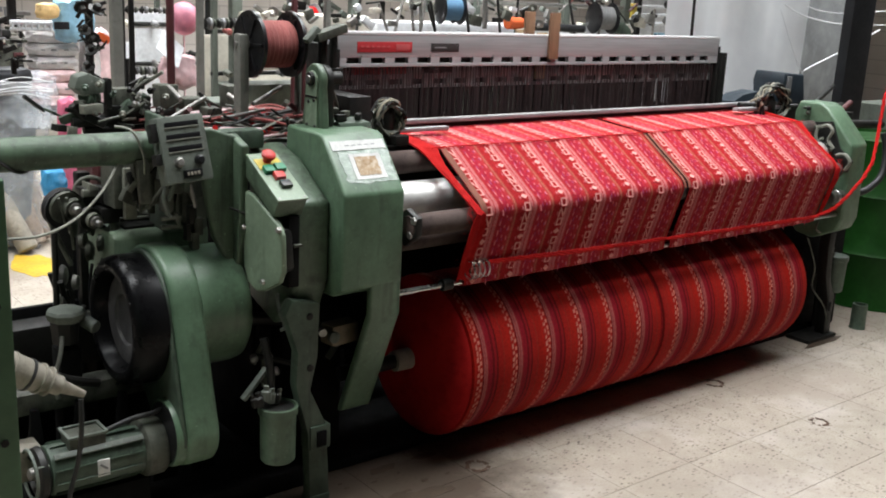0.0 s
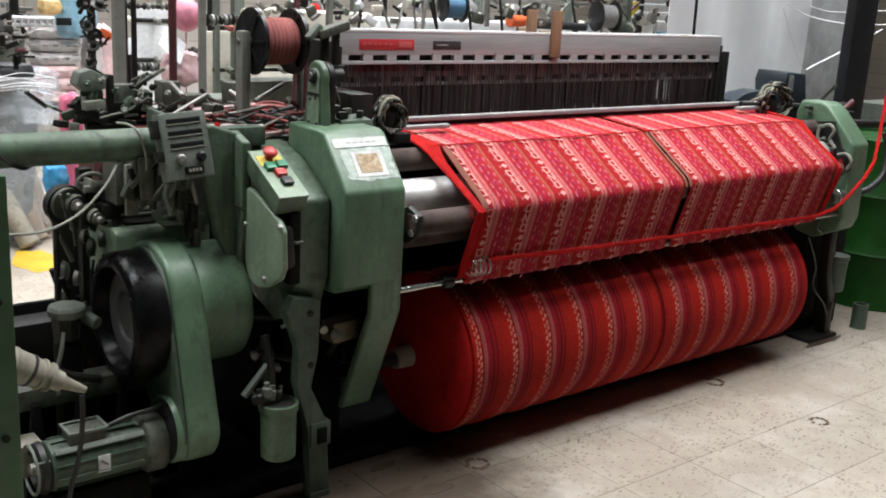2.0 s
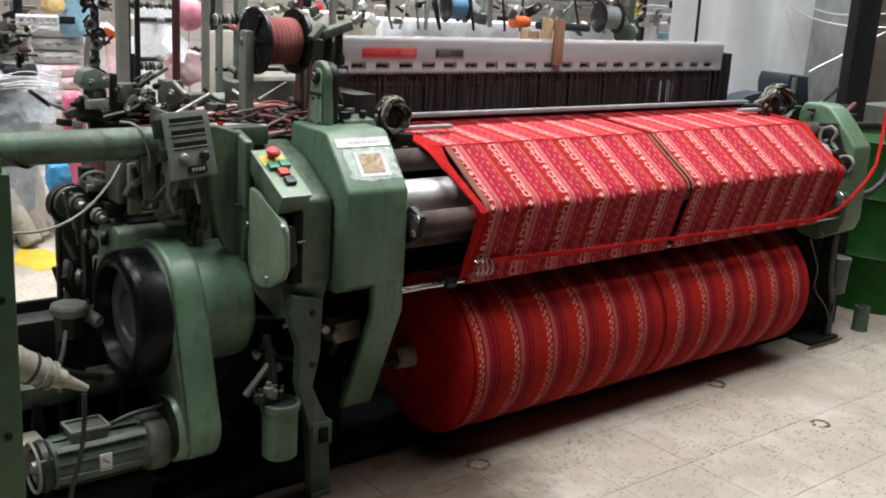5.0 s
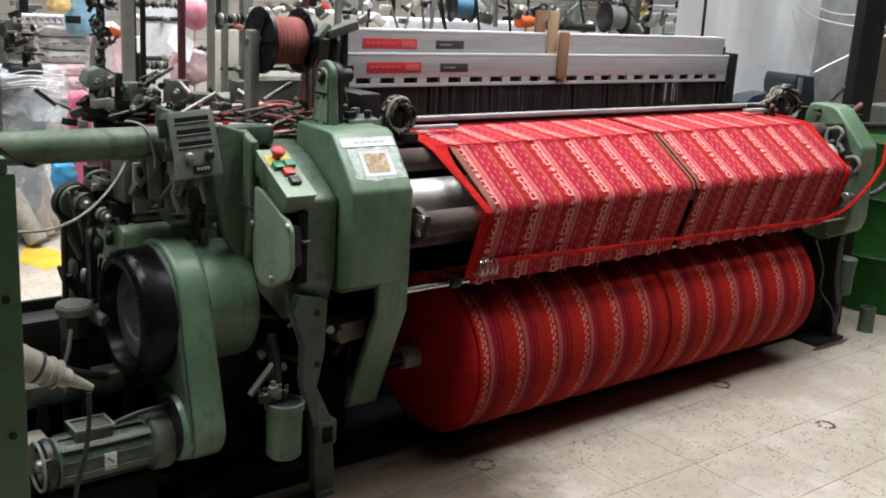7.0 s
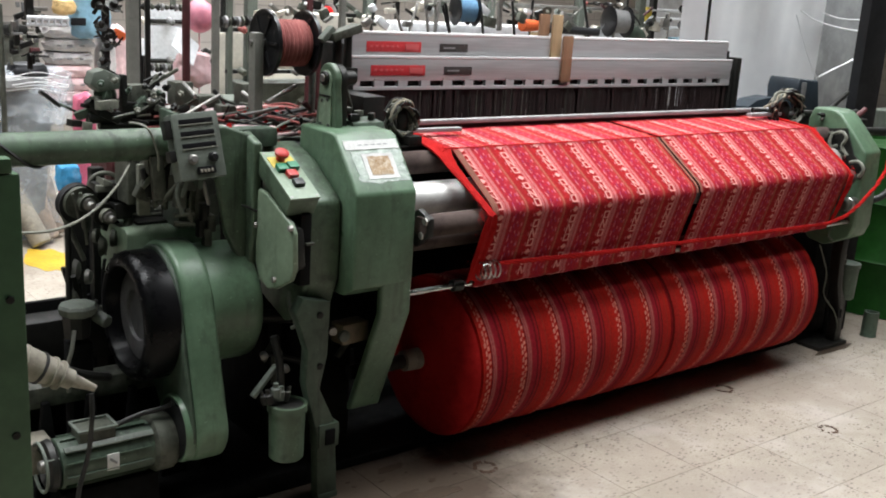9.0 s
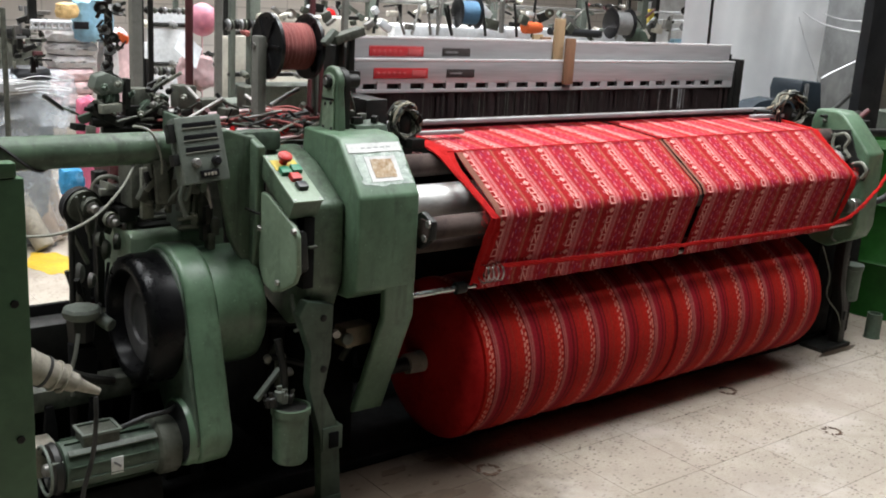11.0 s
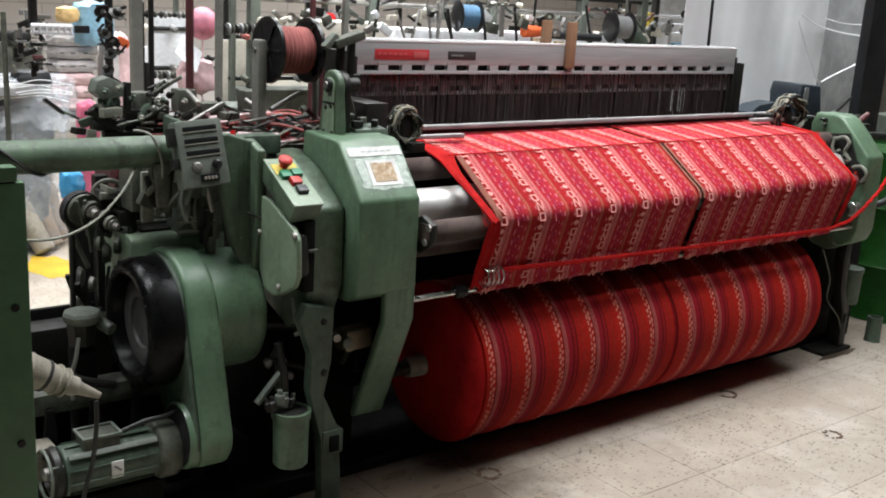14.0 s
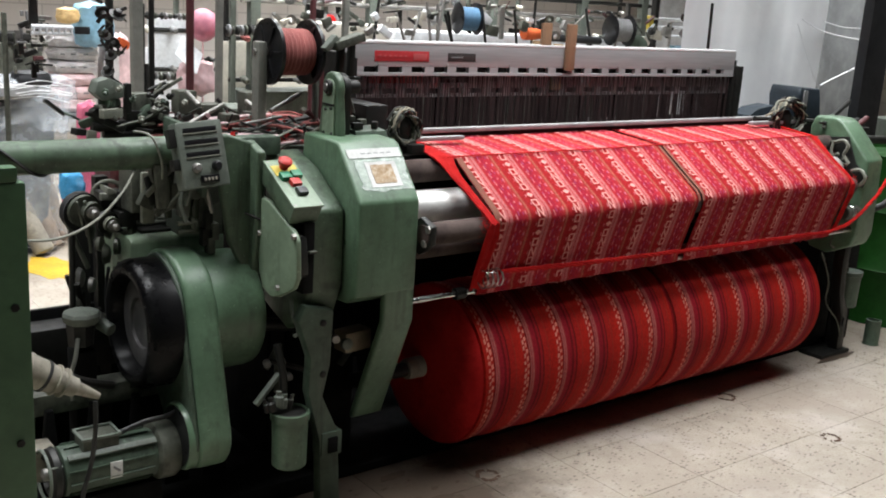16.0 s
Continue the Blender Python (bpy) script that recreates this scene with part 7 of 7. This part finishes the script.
for n, (a, b) in enumerate((((1.749, 4.400, 1.340), (1.946, 4.400, 1.341)), ((1.777, 4.400, 1.078), (1.941, 4.400, 1.071)), ((2.119, 4.400, 1.285), (2.314, 4.400, 1.294)))):
    gb = base("beaded_guide", Vector(a), "row of dark beads and guides on a rod", "yarn guide", "beaded guides")
    a, b = Vector(a), Vector(b)
    part("guide_rod", rod(a, b, 0.006, 8), CAST, gb)
    for k in range(9):
        c = a.lerp(b, (k + 0.5) / 9)
        part("guide_bead", lathe(c - Vector((0.008, 0, 0)), (1, 0, 0), [(0, 0.006), (0.004, 0.010 + 0.010 * rng.random() + 0.010 * (n == 2)), (0.014, 0.010 + 0.012 * rng.random() + 0.008 * (n == 2)), (0.018, 0.006)], 10), (CAST, GREY, GREASE)[k % 3], gb)
    part("guide_post", box(a.x - 0.012, a.x + 0.012, a.y + 0.02, a.y + 0.044, 0, a.z + 0.05, 0.003), CAST, gb)
tensioner = base("tension_tree", (1.441, 4.000, 1.074), "black upright with round tension discs", "tensioner")
part("tree_post", rod((1.435, 4.000, 1.052)[:2] + (0.0,), (1.451, 4.000, 1.376)[:2] + (1.5,), 0.016, 10), CAST, tensioner)
for p, r in (((1.401, 3.950, 1.366), 0.028), ((1.458, 3.950, 1.349), 0.032), ((1.412, 3.950, 1.272), 0.024), ((1.455, 3.950, 1.251), 0.020), ((1.438, 3.950, 1.198), 0.024), ((1.424, 3.950, 1.133), 0.026)):
    tilt = Vector((rngv.uniform(-1, 1), -0.6, rngv.uniform(-0.5, 0.9)))
    part("tension_disc", lathe(p, tilt, [(0, 0.008), (0.003, r), (0.008, r * 1.02), (0.010, r * 0.5), (0.03, r * 0.45), (0.034, 0.006)], 20), CAST, tensioner)
    for q in range(4):
        part("tension_arm", block(Matrix.Translation(Vector(p) + Vector((rngv.uniform(-0.03, 0.03), -0.01, rngv.uniform(-0.05, 0.05)))) @ Matrix.Rotation(rngv.uniform(-1.2, 1.2), 4, "Y"), rngv.uniform(0.02, 0.06), 0.012, rngv.uniform(0.006, 0.014), 0.002), (CAST, GREASE, CAST)[q % 3], tensioner)
part("orange_guide", block(Matrix.Translation((1.484, 3.950, 1.247)) @ Matrix.Rotation(0.5, 4, "Y"), 0.05, 0.03, 0.03, 0.006), ORANGE, tensioner)

# plastic sheet enclosure on the far right
encl = base("sheet_enclosure", (5.6, 4.0, 0), "white plastic sheeting hung over a grey cabinet frame", "plastic enclosure")
rows = []
for j in range(22):
    z = 0.80 + 1.9 * j / 21
    rows.append([(4.60 + 1.02 * i / 30, 3.75 - 0.22 * (i / 30) + 0.010 * math.sin(i * 0.5 + j * 0.22) + 0.003 * math.sin(i * 1.9 - j * 0.4), z + (0.16 * (1 - i / 30) ** 2 if j == 0 else 0) - 0.05 * math.sin(i * 0.3) * (j == 0)) for i in range(31)])
part("plastic_sheet", sheet(rows, 0.002), FILM, encl, "milky white plastic sheet with soft folds")
part("cabinet", box(5.55, 6.3, 3.62, 4.3, 0, 2.6, 0.01), CABINET, encl)
for pts, r in ((((5.343, 3.500, 1.499), (5.556, 3.500, 1.439), (5.946, 3.500, 1.400), (6.541, 3.500, 1.400)), 0.004), (((5.625, 3.500, 1.116), (5.750, 3.500, 1.156), (6.036, 3.500, 1.239), (6.442, 3.500, 1.370)), 0.005), (((5.286, 3.450, 1.391), (5.392, 3.450, 1.261), (5.537, 3.450, 1.102)), 0.002), (((5.228, 3.450, 1.472), (5.335, 3.450, 1.331), (5.480, 3.450, 1.142)), 0.002), (((5.560, 3.500, 1.495), (5.877, 3.500, 1.464), (6.619, 3.500, 1.496)), 0.003)):
    part("sheet_fold", cable(list(pts), r, 8), FILM, encl, "creased fold of plastic sheet")
part("frame_rod", rod((4.502, 3.500, 1.552), (4.515, 3.500, 1.078), 0.008, 8), CAST, encl)
thing("dark_column", box(5.396, 5.628, 3.1, 3.16, 0, 2.6, 0.006), DARK, "dark steel column in front of the sheeting", "column")
cm = base("covered_motor", (5.138, 3.300, 0.956)[:2] + (0.0,), "dark covered motor unit on a stand beside the sheeting", "machine cover")
part("motor_hood", prism("y", 3.3, 3.5, [(5.135, 3.300, 0.953)[::2], (5.110, 3.300, 1.073)[::2], (5.130, 3.300, 1.129)[::2], (5.315, 3.300, 1.116)[::2], (5.358, 3.300, 0.943)[::2]], 0.012, 3), NAVY, cm)
part("hood_strip", box(5.144, 5.177, 3.285, 3.298, 1.001, 1.109, 0.002), GREY, cm)
# dark mass added to fill the darkness below the sheet
part("dark_fill_lump", prism("y", 3.34, 3.46, [(4.741, 3.340, 0.892)[::2], (4.734, 3.340, 0.975)[::2], (4.809, 3.340, 1.010)[::2], (4.948, 3.340, 1.026)[::2], (5.078, 3.340, 0.997)[::2], (5.106, 3.340, 0.878)[::2]], 0.01, 2), NAVY, cm)
part("motor_stand", box(4.722, 5.358, 3.32, 3.48, 0, 0.962, 0.01), CAST, cm)
side = base("side_loom", (6.6, 3.4, 0), "cluttered pale grey-green machine in the hall", "loom")
part("side_body", box(6.4, 7.2, 3.1, 3.6, 0, 0.9, 0.02), GREY_GREEN, side)
for k in range(14):
    part("side_fitting", block(Matrix.Translation((rng.uniform(6.2, 6.9), 3.0, rng.uniform(0.9, 1.4))), rng.uniform(0.03, 0.12), 0.05, rng.uniform(0.02, 0.1), 0.005), (WHITE, CAST, STEEL_DULL)[k % 3], side)

# ---- floor tiles: each one a thin slab on the bed ----
TILE = 0.331
TX, TY = 2.317 - 24 * TILE, 1.545 - 18 * TILE


def tile_mesh():
    bm = box(-TILE / 2 + 0.0007, TILE / 2 - 0.0007, -TILE / 2 + 0.0007, TILE / 2 - 0.0007, -0.006, 0.0, 0.0012, 1)
    me = bpy.data.meshes.new("floor_tile")
    bm.to_mesh(me)
    bm.free()
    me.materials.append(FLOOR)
    return me


slab = tile_mesh()
rest = []
rng = random.Random(2)
for i in range(60):
    for j in range(44):
        x, y = TX + (i + 0.5) * TILE, TY + (j + 0.5) * TILE
        if x > 13.8 or y > 9.8:
            continue
        if (0.9 < x < 5.3 and 0.4 < y < 3.0):
            ob = new("floor_tile", slab)
            ob.parent = floor
            ob.location = Vector((x, y, rng.uniform(-0.0003, 0.0003))) - floor.location
        else:
            rest.append((x, y))
vs, fs = [], []
for x, y in rest:
    k, h = len(vs), TILE / 2 - 0.0007
    vs += [(x - h, y - h, 0), (x + h, y - h, 0), (x + h, y + h, 0), (x - h, y + h, 0), (x - h, y - h, -0.006), (x + h, y - h, -0.006), (x + h, y + h, -0.006), (x - h, y + h, -0.006)]
    fs += [(k, k + 1, k + 2, k + 3), (k, k + 4, k + 5, k + 1), (k + 1, k + 5, k + 6, k + 2), (k + 2, k + 6, k + 7, k + 3), (k + 3, k + 7, k + 4, k)]
me = bpy.data.meshes.new("far_tiles")
me.from_pydata(vs, [], fs)
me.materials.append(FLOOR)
far = new("far_tiles", me)
far.parent = floor
far.location = -floor.location
tagged(far, kind="stuff")


def wave(t, period, first, rise=0.30):
    """A dwell-and-swap wave: 1 near first + n * period, 0 half way between, smooth in between."""
    p = abs(((t - first) / period + 0.5) % 1.0 - 0.5) * 2
    a = min(max((p - 0.5 + rise / 2) / rise, 0.0), 1.0)
    return 1 - a * a * (3 - 2 * a)


PICK = 0.4835
DOWN = ((1.22, 1.5), (2.76, 5.2), (10.9, 11.56), (14.65, 14.95))


def motions():
    steps = [k / 30 for k in range(0, 481, 1)]
    for i, fr in enumerate(FRAMES):
        home = fr.location.copy()
        rows = []
        for t in steps:
            up = wave(t, PICK, 0.055, 0.42)
            if i == 1:
                up = wave(t, PICK, 0.055 + PICK / 2 - 0.02, 0.42)
            elif i == 2:
                gap = min(max(a - t, t - b) for a, b in DOWN)
                gap = min(max(gap / 0.1, 0.0), 1.0)
                up = gap * gap * (3 - 2 * gap)
            elif i == 3:
                up = 0.1
            rows.append((t, Matrix.Translation(home + Vector((0, 0, -0.079 * (1 - up))))))
        walk(fr, rows)
    home = sley.location.copy()
    rows = []
    for t in steps:
        back = 0.5 - 0.5 * math.cos(2 * math.pi * ((t - 0.04) / (PICK / 2)))
        rows.append((t, Matrix.Translation(home + Vector((0, -0.035 + 0.07 * back ** 2, 0.004 * back ** 2)))))
    walk(sley, rows)
    rows = [(t, Matrix.Translation(roll.location) @ Matrix.Rotation(-radians(18.6) * t / 16, 4, "X")) for t in (0.0, 4.0, 8.0, 12.0, 16.0)]
    walk(roll, rows)
    for ob, start in FIGURE_ROWS:
        rows = []
        for t in (0.0, 2.0, 4.0, 6.0, 8.0, 10.0, 12.0, 14.0, 16.0):
            y, z, a = along(start + SPEED * t)
            n = Vector((0, math.sin(a), -math.cos(a)))
            tilt = math.atan2(-n.y, n.z)
            spot = Vector((0, y, z)) + n * 0.0026 - Vector((CX0, 2.4, 0.6))
            rows.append((t, Matrix.Translation(spot) @ Matrix.Rotation(tilt, 4, "X")))
        walk(ob, rows)


motions()
